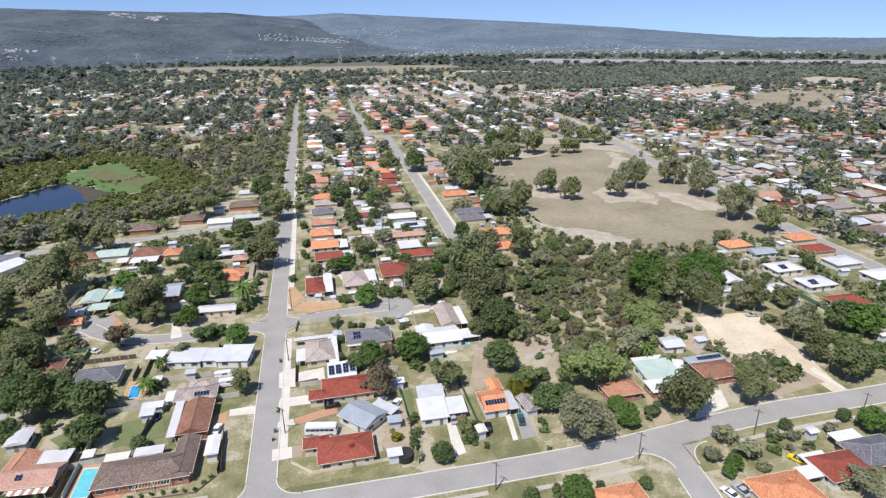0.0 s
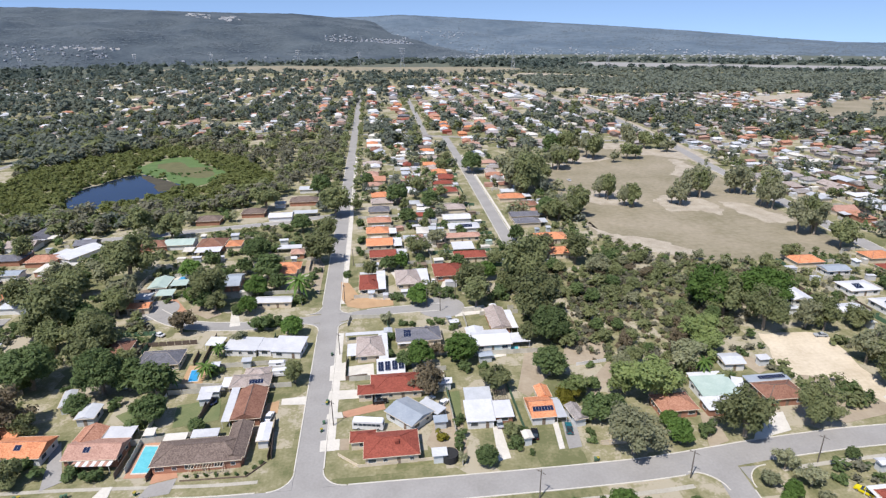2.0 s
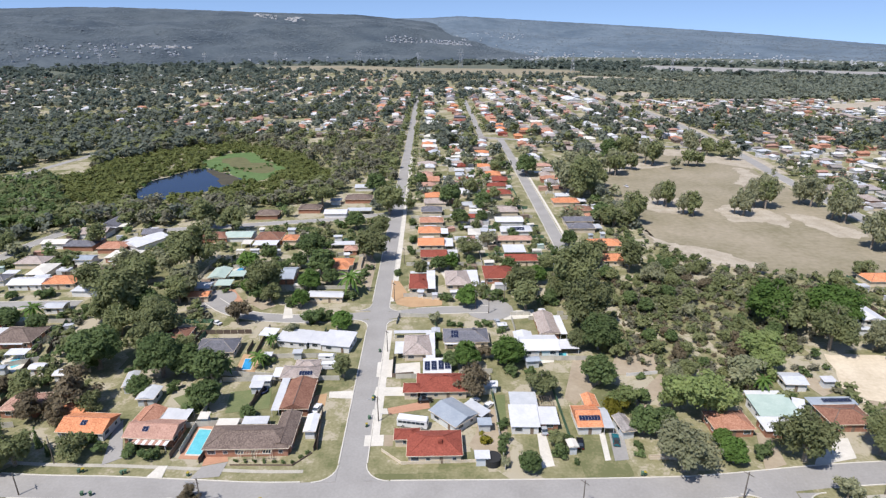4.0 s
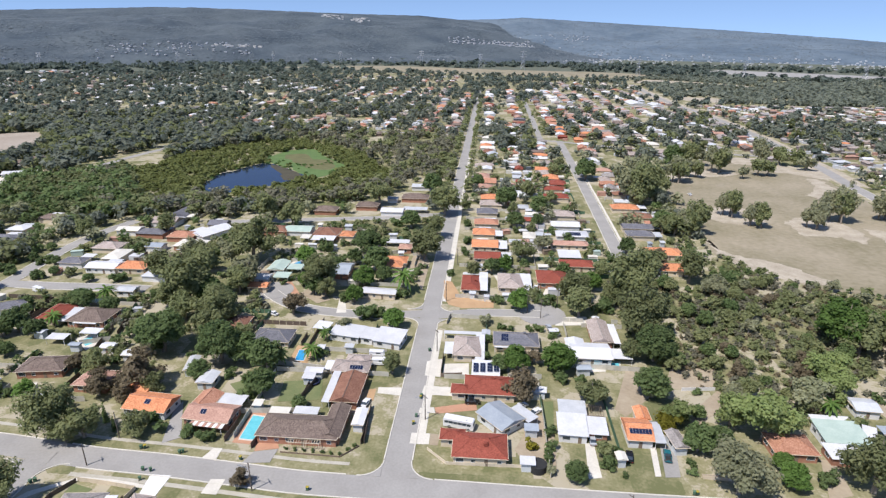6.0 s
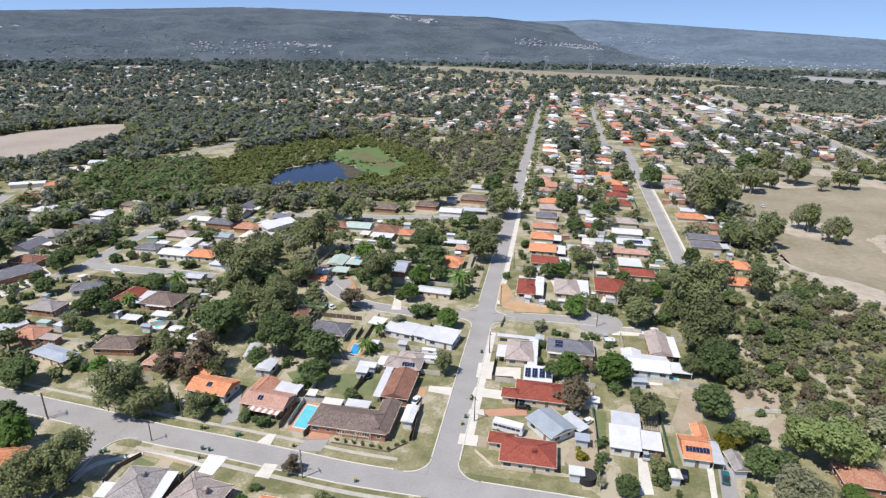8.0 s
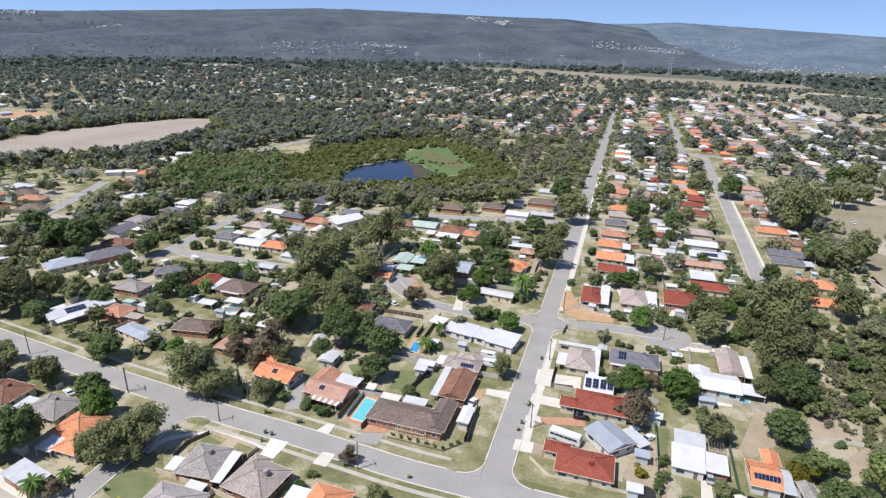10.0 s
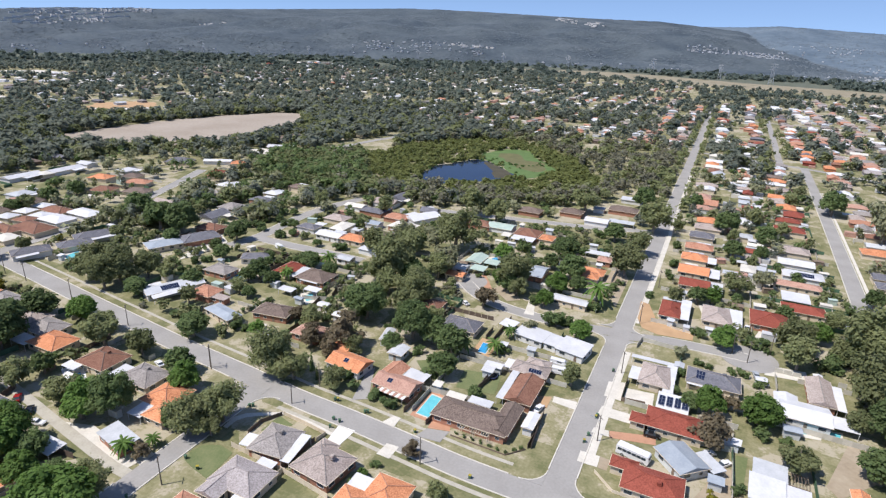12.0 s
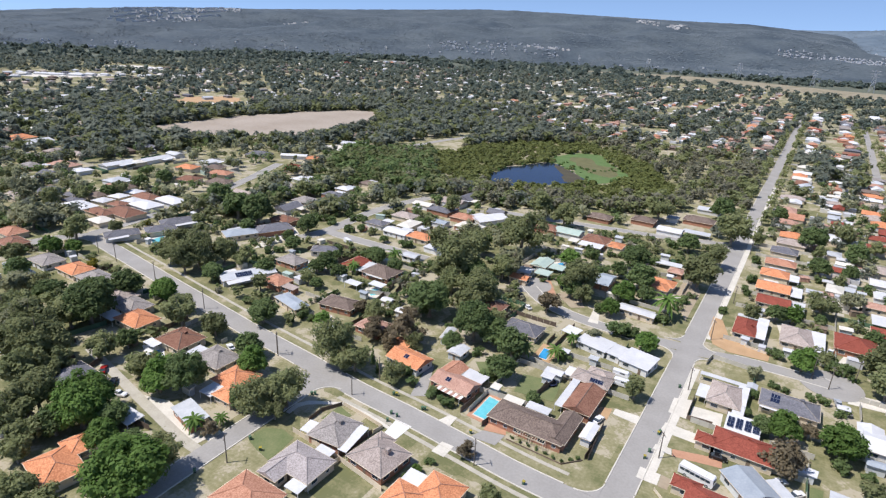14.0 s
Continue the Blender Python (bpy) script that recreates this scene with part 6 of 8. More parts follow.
def power_pole(x, y, lamp, high=8.4):
    p = thing("power_pole", "dark timber power pole with a crossarm" + (" and street lamp" if lamp else ""), "power pole", pose(x, y, 0), "power poles")
    part("pole", Shape().tube((0, 0, -0.2), (0, 0, high), 0.17, 0.11, 8), "pole", p)
    arm = part("crossarm", Shape().box(0, 0, high - 0.7, 0.12, 2.3, 0.14, 40), "pole", p)
    c, s = math.cos(radians(130)), math.sin(radians(130))
    for u in (-1.0, -0.35, 0.35, 1.0):
        part("insulator", Shape().tube((c * u, s * u, high - 0.56), (c * u, s * u, high - 0.34), 0.06, 0.04, 6), "steel", arm)
    if lamp:
        a = part("lamp_arm", Shape().tube((0, 0, high - 1.8), (-2.2, 0.2, high - 1.1), 0.05, 0.04, 6), "steel", p)
        part("lamp_head", Shape().box(-2.45, 0.2, high - 1.15, 0.7, 0.26, 0.14), "steel", a)


def prism(profile, half):
    """A side outline (x, z) given a width; the ends are drawn in a little."""
    s, n = Shape(), len(profile)
    s.v = [(x, y, z) for y, k in ((-half, 1), (half, 1)) for x, z in profile]
    s.f = [tuple(range(n)), tuple(range(2 * n - 1, n - 1, -1))] + [(i, i + n, (i + 1) % n + n, (i + 1) % n) for i in range(n)]
    return s


WHEEL = (Shape().tube((0, -0.11, 0), (0, 0.11, 0), 0.32, 0.32, 12).mesh("wheel", "rubber"), Shape().tube((0, -0.12, 0), (0, 0.12, 0), 0.18, 0.18, 8).mesh("rim", "steel"))
PROFILE = {
    "sedan": ([(-2.25, 0.35), (2.2, 0.35), (2.28, 0.62), (2.0, 0.84), (0.95, 0.95), (-1.5, 0.98), (-2.2, 0.92), (-2.3, 0.6)], [(0.95, 0.93), (0.2, 1.42), (-1.0, 1.44), (-1.75, 0.96)], 0.86),
    "ute": ([(-2.5, 0.4), (2.35, 0.4), (2.42, 0.7), (2.1, 0.98), (1.2, 1.05), (-2.5, 1.05)], [(1.25, 1.03), (0.6, 1.66), (-0.5, 1.68), (-0.75, 1.03)], 0.88),
    "van": ([(-3.0, 0.35), (2.6, 0.35), (2.7, 0.8), (2.5, 1.3), (-3.0, 1.3)], [(2.5, 1.28), (1.9, 2.25), (-2.95, 2.3), (-3.0, 1.28)], 1.02),
}


def vehicle(kind, paint, x, y, turn):
    words = {"sedan": "sedan car", "ute": "utility vehicle with an open tray", "van": "caravan with a boxy body"}[kind]
    v = thing({"sedan": "car", "ute": "utility_vehicle", "van": "caravan"}[kind], f"parked {paint[4:]} {words}", "car" if kind != "van" else "caravan", pose(x, y, 0.06, 0, 0, turn))
    low, top, half = PROFILE[kind]
    body = part("body", prism(low, half), paint, v)
    for b in (-1, 1):
        part("headlight", Shape().box(low[2][0] - 0.05, b * half * 0.72, low[2][1], 0.12, 0.34, 0.14), "steel", body)
        part("tail_light", Shape().box(low[-1][0] + 0.02, b * half * 0.74, low[-1][1] - 0.1, 0.1, 0.28, 0.16), "car_red", body)
    g_ = part("cabin", prism(top, half * 0.86), "glass" if kind != "van" else paint, v, "dark glazed cabin" if kind != "van" else "")
    (a, za), (b, zb) = top[1], top[2]
    part("roof_panel", Shape().box((a + b) / 2, 0, min(za, zb), abs(a - b) + 0.1, half * 1.74, 0.05), paint, g_)
    if kind == "ute":
        part("tray", Shape().box(-1.62, 0, 0.98, 1.6, half * 1.6, 0.1), "rubber", v, "dark open tray")
    if kind == "van":
        for b_ in (-1, 1):
            part("window", Shape().box(0.2, b_ * (half * 0.86 + 0.01), 1.5, 1.6, 0.03, 0.5), "glass", g_)
    for a, b in itertools.product((low[0][0] + 0.85, low[1][0] - 0.8), (-1, 1)):
        wheel = part("wheel", WHEEL[0], None, v, "", pose(a, b * (half - 0.1), 0.32))
        part("rim", WHEEL[1], None, wheel)


def bus(x, y, turn):
    b = thing("bus", "long white passenger bus with dark side windows", "bus", pose(x, y, 0.06, 0, 0, turn))
    part("body", prism([(-4.4, 0.4), (4.2, 0.4), (4.45, 1.2), (4.2, 2.75), (3.9, 2.95), (-4.2, 2.95), (-4.4, 2.7)], 1.2), "car_white", b)
    for s in (-1, 1):
        for k in range(6):
            part("window", Shape().box(-3.4 + 1.28 * k, s * 1.2, 1.6, 1.15, 0.06, 0.75), "glass", b)
    part("windscreen", Shape().box(4.28, 0, 1.5, 0.16, 2.0, 0.95), "glass", b)
    part("roof_hatch", Shape().box(-1.5, 0, 2.95, 0.9, 0.8, 0.1), "white", b)
    part("air_conditioner", Shape().box(1.4, 0, 2.95, 1.6, 1.4, 0.2), "white", b)
    for a, s in itertools.product((-2.6, 2.9), (-1, 1)):
        wheel = part("wheel", WHEEL[0], None, b, "", pose(a, s * 1.08, 0.42) @ Matrix.Diagonal((1.35, 1.2, 1.35, 1)))
        part("rim", WHEEL[1], None, wheel)


BIN_BODY = Shape().add([(a * k, b * k, z) for z, k in ((0.08, 0.22), (0.95, 0.29)) for a, b in ((-1, -1), (1, -1), (1, 1), (-1, 1))],
                       [(3, 2, 1, 0), (4, 5, 6, 7), (0, 1, 5, 4), (1, 2, 6, 5), (2, 3, 7, 6), (3, 0, 4, 7)]).mesh("body", "green_fence")
BIN_LID = {c: Shape().box(0, 0.02, 0.95, 0.62, 0.68, 0.08).mesh("lid", c) for c in ("green_fence", "lid_yellow")}
BIN_WHEEL = Shape().tube((-0.3, 0.26, 0.1), (0.3, 0.26, 0.1), 0.1, 0.1, 8).mesh("wheels", "rubber")
bins = itertools.count()


def bin_(x, y):
    n = next(bins)
    c = ("green_fence", "lid_yellow")[n % 3 == 0]
    b = thing("wheelie_bin", f"dark green wheelie bin with a {'yellow' if n % 3 == 0 else 'green'} lid", "bin", pose(x, y, 0.02, 0, 0, 37 * n) @ Matrix.Diagonal((1.1, 1.1, 1.1, 1)), "wheelie bins")
    part("body", BIN_BODY, None, b)
    part("lid", BIN_LID[c], None, b, "yellow lid" if n % 3 == 0 else "")
    part("wheels", BIN_WHEEL, None, b)


def pylon(x, y, h):
    """A lattice transmission tower: four legs, cross arms and braces."""
    p = thing("transmission_tower", "tall grey steel lattice transmission tower", "pylon", pose(x, y, 0), "transmission towers")
    for a, b in itertools.product((-1, 1), (-1, 1)):
        part("leg", Shape().tube((a * h * 0.11, b * h * 0.11, 0), (a * h * 0.02, b * h * 0.02, h), 0.5, 0.3, 4), "steel", p)
    for k, z in enumerate((0.68, 0.8, 0.92)):
        part("crossarm", Shape().tube((-h * 0.17, 0, h * z), (h * 0.17, 0, h * z), 0.45, 0.45, 4), "steel", p)
    for z0, z1 in ((0.05, 0.3), (0.3, 0.55), (0.55, 0.8)):
        r0, r1 = h * (0.11 - 0.09 * z0), h * (0.11 - 0.09 * z1)
        part("brace", Shape().tube((-r0, -r0, h * z0), (r1, -r1, h * z1), 0.3, 0.3, 4), "steel", p)
        part("brace", Shape().tube((r0, -r0, h * z0), (-r1, -r1, h * z1), 0.3, 0.3, 4), "steel", p)


# ---- driveways, yards and lawns ----
paving("driveway", "concrete", "pale concrete driveway", 0.068, (2, 18.5), (7.2, 18.6), (7.3, 14.1), (2.1, 14))
paving("driveway", "bare", "sandy driveway beside a house", 0.070, (7.3, 18.6), (9.9, 18.4), (9.8, 13.9), (7.5, 13.9))
paving("driveway", "paving", "red brick paved driveway", 0.073, (7.4, 30.7), (19.5, 34.4), (20, 30.5), (8, 27.7))
paving("driveway", "concrete", "pale concrete driveway apron", 0.075, (3.1, 30.2), (7.2, 30.7), (7.8, 28), (2.9, 27.7))
paving("driveway", "concrete", "pale concrete driveway", 0.077, (3.1, 41.8), (13.7, 41.5), (13.9, 36.9), (2.7, 37.1))
paving("driveway", "concrete", "broad pale concrete driveway", 0.079, (2.4, 56.3), (7.8, 58.4), (7.8, 47.2), (2.6, 47.6))
paving("courtyard", "concrete", "pale paved yard beside a house", 0.081, (8.3, 55.2), (16.6, 56.2), (16.9, 48.6), (8.2, 47.3))
paving("gravel_bed", "ochre", "ochre gravel corner garden", 0.084, (2.9, 125.9), (6.6, 124.4), (11.5, 108.8), (25.1, 104.9), (25.1, 99.6), (12.5, 98.1), (6.6, 101), (3.8, 109))
paving("driveway", "concrete", "pale concrete driveway", 0.086, (42.9, 102.3), (48.5, 123.3), (51.9, 122.5), (46.7, 101.7))
paving("driveway", "concrete", "grey concrete driveway", 0.088, (49.6, 18.2), (51.9, 18.5), (51.9, 5.3), (48.5, 4.5))
paving("path", "concrete", "narrow concrete path", 0.090, (66.8, 17.9), (68.4, 18.1), (66.9, 7), (65.4, 6.8))
paving("driveway", "asphalt", "grey asphalt driveway", 0.092, (69.6, 18.7), (73.7, 19.1), (71.7, 7.1), (67.9, 6.7))
paving("driveway", "paving", "red brick paved driveway", 0.095, (-39.2, 11.7), (-35, 14.2), (-32.4, 9), (-38.6, 7.4))
paving("driveway", "asphalt", "grey asphalt driveway apron", 0.097, (-38.6, 7.1), (-32.5, 8.7), (-32.9, 3.5), (-40.1, 2.6))
paving("driveway", "concrete", "white concrete driveway", 0.099, (-49.7, 7.6), (-47.4, 7.7), (-47.1, 2.9), (-51.1, 3.7))
paving("driveway", "asphalt", "grey asphalt driveway", 0.101, (-68.8, 22.6), (-68.2, 27.1), (-60.6, 11), (-64.6, 8.2))
paving("driveway", "white", "bright white concrete driveway", 0.103, (-61, -3.3), (-55.7, -3.3), (-56, -10.4), (-60.1, -10.1))
paving("driveway", "concrete", "grey concrete driveway", 0.106, (-45.3, -3.6), (-41.7, -3.4), (-41.7, -8.5), (-45.6, -8.4))
paving("path", "concrete", "concrete path to the street", 0.108, (-11.1, 39.5), (-4, 40), (-3.7, 35.8), (-10.9, 36.5))
paving("gravel_bed", "ochre", "ochre sandy bed beside a house", 0.066, (-15.1, 37.8), (-11.7, 38.8), (-11.4, 32.5), (-14.9, 32.7))
paving("dirt_yard", "bare", "bare brown dirt yard", 0.068, (-15.6, 139.2), (-13.7, 171.8), (-5.7, 147), (-5.7, 113.5))
paving("lawn", "lawn", "green lawn with a curved edge", 0.070, (-87.3, -33.3), (-88.3, -29.8), (-87.6, -27.1), (-83.6, -24.9), (-78.5, -25.6), (-77.6, -30.5), (-77.3, -35.5), (-82.5, -34.6))
paving("footpath", "concrete", "sandy concrete footpath curving round the corner", 0.086, (-88.6, -19.0), (-89.2, -14.6), (-87.2, -11.4), (-84.9, -9.9), (-77.8, -5.6), (-69.0, -5.8), (-60.6, -6.8), (-60.4, -8.0), (-69.2, -7.1), (-77.8, -6.9), (-84.2, -11.3), (-86.2, -13.0), (-87.4, -15.4), (-87.2, -19.0))
paving("lawn", "lawn", "green back lawn", 0.073, (-41.7, 40.2), (-29.5, 42.4), (-27.7, 31.5), (-40, 29.4))
paving("lawn", "lawn", "green front lawn", 0.075, (-74.3, -13.8), (-72.3, -9.3), (-78.2, -7.8), (-78.4, -15.4))
paving("lawn", "lawn", "green lawn strip", 0.077, (39.9, 36.4), (42.9, 36.8), (41.7, 23.3), (39.5, 23))
paving("lawn", "lawn", "green back lawn", 0.079, (-58.2, 37.3), (-51.5, 41.9), (-43.4, 28.8), (-51.4, 30.4))
paving("driveway", "concrete", "concrete driveway by the close", 0.081, (-37.3, 89.3), (-39.4, 103.3), (-36.9, 103.2), (-33.4, 89.9))
paving("driveway", "bare", "sandy yard by the close", 0.084, (-57.3, 106.5), (-47.3, 97.1), (-42.6, 100.8), (-51.5, 114.8))
paving("driveway", "paving", "brick paved yard", 0.086, (-70.9, 119.2), (-64.6, 117.6), (-56.2, 103.8), (-62.5, 106.2))
paving("driveway", "concrete", "pale concrete driveway", 0.088, (25.3, 134.3), (29, 140.1), (31.8, 125), (28.3, 119.1))
paving("driveway", "concrete", "wide concrete driveway", 0.090, (-212.1, 90), (-208.8, 99.1), (-196.3, 91.2), (-194.6, 70.4), (-197.8, 62.6))
paving("path", "concrete", "concrete drive beside a brick shed", 0.092, (-127.6, -37.7), (-119.3, -35.1), (-96.6, -38.6), (-97.2, -43.3))
paving("driveway", "concrete", "pale driveway", 0.095, (-101.9, -38.2), (-101.3, -33.3), (-94.2, -36), (-94.7, -40))
paving("driveway", "bare", "sandy driveway", 0.097, (110.4, 17.1), (113.7, 16.3), (111.6, 4.3), (105, 2.1))
paving("driveway", "concrete", "grey concrete driveway", 0.099, (126.7, 13.1), (134.3, 14.2), (131.2, 6.2), (118.2, 3.5))
paving("driveway", "concrete", "pale concrete path", 0.101, (169.7, 5.5), (171.3, 5.1), (171.4, 18), (168.7, 17))
paving("courtyard", "bare", "sandy yard with clutter", 0.103, (34.2, 30.2), (39.8, 29.5), (39.4, 14.8), (32.7, 16.3))
paving("courtyard", "bare", "sandy back yard", 0.106, (36.5, 27.8), (41.6, 22.1), (40.9, 7.4), (34.4, 5.7), (30.4, 13.8))
paving("driveway", "concrete", "concrete yard at the turning circle", 0.108, (48.6, 93.4), (61.5, 94.9), (61.5, 87.9), (48.6, 86.3))
paving("dirt_yard", "bare", "dry dirt block", 0.066, (68.7, 57), (75.2, 57.8), (75.6, 45), (63.3, 30.9), (60.8, 34.6))
paving("dirt_yard", "bare", "bare sandy block beside trees", 0.068, (81.2, 32.9), (94.8, 47.2), (97, 41.6), (80.8, 26.5))
paving("dirt_yard", "bare", "dry bare ground", 0.070, (83.6, 58.8), (98.6, 60.5), (94, 47.1), (78.6, 46.8))
paving("dirt_yard", "bare", "bare brown earth beside the sand lot", 0.064, (152, 31.5), (164, 27.5), (168, 10), (148, 7), (146, 19))
paving("dirt_yard", "bare", "dug brown earth yard behind a house", 0.066, (136.6, 46.5), (143, 47.5), (146, 36), (140, 33.5))
paving("courtyard", "concrete", "pale paved yard", 0.073, (-77, 102.3), (-72.6, 113.7), (-67.2, 104.7), (-71.6, 96.8))


# ---- pools ----
pool("pool", "paving", ((-44.5, 12), (-40.5, 11.7), (-41, 21.7), (-44.7, 22.2)), ((-45.9, 10.3), (-39.1, 9.8), (-39.3, 22.9), (-45.4, 24.2)))
pool("pool_blue", "ochre", ((-42.3, 53), (-39.3, 53), (-39.8, 59.6), (-42.9, 59.7)), ((-44.2, 51.6), (-37.5, 50.7), (-37.7, 61.2), (-44.5, 63)))
pool("pool", "concrete", ((57.5, 59.9), (61.6, 60.4), (60.8, 56.8), (57.2, 56)), ((56.5, 61.2), (63.2, 62), (61.8, 55.2), (55.5, 54.1)))
pool("pool", "concrete", ((63.5, 60.6), (67.3, 61.1), (66.8, 58.2), (63.3, 57.4)), ((63.3, 61.3), (68, 61.9), (67.1, 57.2), (62.4, 56.3)))
pool("pool", "concrete", ((-123, 59.3), (-120.7, 62.6), (-117.2, 58.2), (-118.7, 55.6)), ((-125.8, 60.1), (-121.4, 65), (-114.9, 57.9), (-116.8, 53)))
pool("pool_blue", "concrete", ((-165.9, 63.7), (-161.9, 67), (-157, 60.5), (-162.2, 58)), ((-168.6, 64.3), (-162.6, 69.2), (-154.3, 59.3), (-161.1, 55.5)))
pool("pool_blue", "white", ((-147.8, -23.5), (-147.3, -20), (-143.3, -22.3), (-144, -25)), ((-154.2, -21.9), (-150, -16.8), (-140, -22.9), (-143, -26.8)))
pool("pool", "concrete", ((-245.5, 38.9), (-246.2, 46), (-236, 39.4), (-238.2, 35.4)), ((-250.5, 40.2), (-247.6, 48.2), (-232.4, 38.2), (-236.2, 33)))
pool("pool_blue", "concrete", ((-70.6, 138.9), (-69.3, 143.7), (-65.6, 137.3), (-67, 133.6)), ((-72.6, 140.1), (-69.6, 147.3), (-63.7, 135.3), (-66.3, 130.5)))


# ---- power poles ----
power_pole(5.2, 24.7, True)
power_pole(5.2, 63.5, False)
power_pole(5.4, 104.1, False)
power_pole(-113.5, 0.8, False)
power_pole(-79, -1.6, False, 6.6)
power_pole(-77.2, 9.4, False)
power_pole(-33.7, -6.5, True)
power_pole(55.4, -9.2, False)
power_pole(94.2, -7.5, False)
power_pole(129.2, -6.4, False)
power_pole(163.4, -7.1, False)
power_pole(-85, -42, False)
power_pole(-114.3, 1.3, True)
power_pole(-161.3, 7.5, False)
power_pole(-199.8, 11.9, False)
power_pole(-246.8, 13.7, False)
power_pole(-231.6, 13.3, False)
power_pole(50.8, 102.2, False)
power_pole(7.9, 145.1, False)
power_pole(38.4, 96, False)
power_pole(43.3, 91.9, False)
for k in range(1, 8):
    power_pole(6.6, 175 + 43 * k, k % 2 == 0)


# ---- vehicles ----
vehicle("sedan", "car_black", 60.3, 13.2, 80)
vehicle("ute", "car_teal", 70.3, 14.3, 80)
vehicle("sedan", "car_silver", 51.6, 19.1, 90)
vehicle("sedan", "car_white", 33, 32.8, 40)
vehicle("sedan", "car_black", 18.5, 33.7, 5)
vehicle("sedan", "car_yellow", 132.7, -17.5, 120)
vehicle("sedan", "car_white", 108.5, -23.5, 105)
vehicle("sedan", "car_silver", 111.8, -23.3, 100)
vehicle("ute", "car_white", -73.7, -39.5, 135)
vehicle("sedan", "car_silver", 45.8, 83.6, 100)
vehicle("ute", "car_white", 47.9, 80.5, 110)
vehicle("sedan", "car_red", -149.2, -37.6, 140)
vehicle("sedan", "car_black", -140.4, -39.4, 140)
vehicle("sedan", "car_white", -133.1, -41.8, 20)
vehicle("sedan", "car_blue", -51.2, 109.2, 150)
vehicle("sedan", "car_white", -61.5, 85.5, 150)
vehicle("sedan", "car_black", -68.4, 93.6, 150)
vehicle("van", "car_white", -167.5, 97, -20)
vehicle("van", "car_white", -14.6, 57.9, 0)
vehicle("van", "car_white", -12.8, 53.0, 4)
vehicle("sedan", "car_white", 37.2, 30.5, 50)
vehicle("sedan", "car_white", -13.3, 30.5, 80)
vehicle("sedan", "car_white", -129.5, -5.6, 160)
vehicle("sedan", "car_white", 255.1, 116.4, 100)
vehicle("sedan", "car_silver", 176.9, 53.3, 170)
vehicle("sedan", "car_white", 43.6, 120.5, 80)
vehicle("sedan", "car_red", -288.6, -0.1, 20)
vehicle("sedan", "car_white", 162.2, 291, 95)
vehicle("sedan", "car_white", 248.5, 83.5, 150)
bus(15.1, 22.2, -11.9)


# ---- wheelie bins on the verges ----
bin_(2.7, 34.7)
bin_(2.9, 35.7)
bin_(2.5, 25.7)
bin_(2.1, 22.3)
bin_(2.6, 63.2)
bin_(-68.8, 5.8)
bin_(-67.9, 6)
bin_(-57.7, 4.9)
bin_(-56.9, 5.2)
bin_(-40.8, 3.9)
bin_(-63.7, -2.1)
bin_(-61.6, -2.2)
bin_(-20.3, -5.2)
bin_(-62.5, -5.4)
bin_(73.1, 1.4)
bin_(73.8, 1.4)
bin_(-88.5, -48.7)
bin_(-87.3, -32.8)
bin_(-81.7, -34.2)
bin_(-88.6, -8.7)
bin_(-87.8, -8.1)


# ---- fences ----
fence(((7.1, 11.8), (12.5, 6.7), (27.6, 7), (37.1, 7.2)), "cream", 0.9)
fence(((50.3, 56.6), (73.9, 55.9)), "fence", 1.8)
fence(((38.9, 37.2), (39.2, 23)), "green_fence", 1.8)
fence(((26.8, 35.8), (38.9, 37.2)), "fence", 1.8)
fence(((7.2, 83.7), (8.1, 90), (21.8, 88.7)), "fence", 1.6)
fence(((7.7, 59.9), (7.8, 47.2)), "dark_fence", 1.8)
fence(((7.8, 47.2), (14.7, 48)), "timber", 1.5)
fence(((10.7, 114.5), (17.3, 106.1), (25.5, 104.4)), "cream", 0.9)
fence(((-10.1, 12.7), (-11.4, 29.4)), "dark_fence", 1.8)
fence(((-39.7, 8.3), (-38.7, 15.3)), "dark_fence", 1.8)
fence(((-47.9, 10.3), (-47.4, 18.1)), "dark_fence", 1.8)
fence(((-80.4, -18.0), (-80.6, -12.7), (-77.7, -7.3)), "dark_fence", 1.2)
fence(((-77.5, -7.0), (-69.5, -7.6), (-61.8, -8.6), (-62.4, -12.0)), "cream", 1.2)
fence(((-62.6, -12.2), (-63.4, -24.6)), "dark_fence", 1.6)
fence(((-80.5, -24.0), (-62.8, -25.2), (-47.4, -27.3)), "cream", 1.6)
fence(((-62.6, -25.4), (-62.0, -38.0)), "cream", 1.6)
fence(((-52, 22.6), (-28.3, 25.1)), "fence", 1.8)
fence(((-33.3, 31.4), (-31.4, 40.5)), "dark_fence", 1.8)
fence(((-109.3, 23.1), (-97.3, 24.5)), "fence", 1.8)
fence(((-111.9, 63.7), (-119.5, 88.8)), "dark_fence", 1.8)
fence(((-121.2, 56.4), (-112.1, 60.1)), "fence", 1.8)
fence(((-125.1, -47.5), (-111.7, -45.9)), "dark_fence", 1.8)
fence(((-51.8, 50.2), (-29.1, 47.7)), "fence", 1.8)
fence(((-45.5, 148.1), (-22.7, 157.6)), "fence", 1.8)
fence(((83.4, 45.9), (94, 47.1)), "white", 1.2)
fence(((76.9, 7.5), (81.7, 7.5)), "cream", 1.1)
fence(((20.6, 55.5), (22.6, 72.8), (22, 86.4)), "green_fence", 1.8)
fence(((29.5, 48.1), (40.3, 48.9)), "fence", 1.8)
fence(((-111.1, 44.1), (-117, 69.4)), "dark_fence", 1.8)
fence(((-114.8, 69.8), (-118.6, 87.6)), "green_fence", 1.8)
fence(((-150.3, -50.9), (-155.1, -35)), "dark_fence", 1.8)
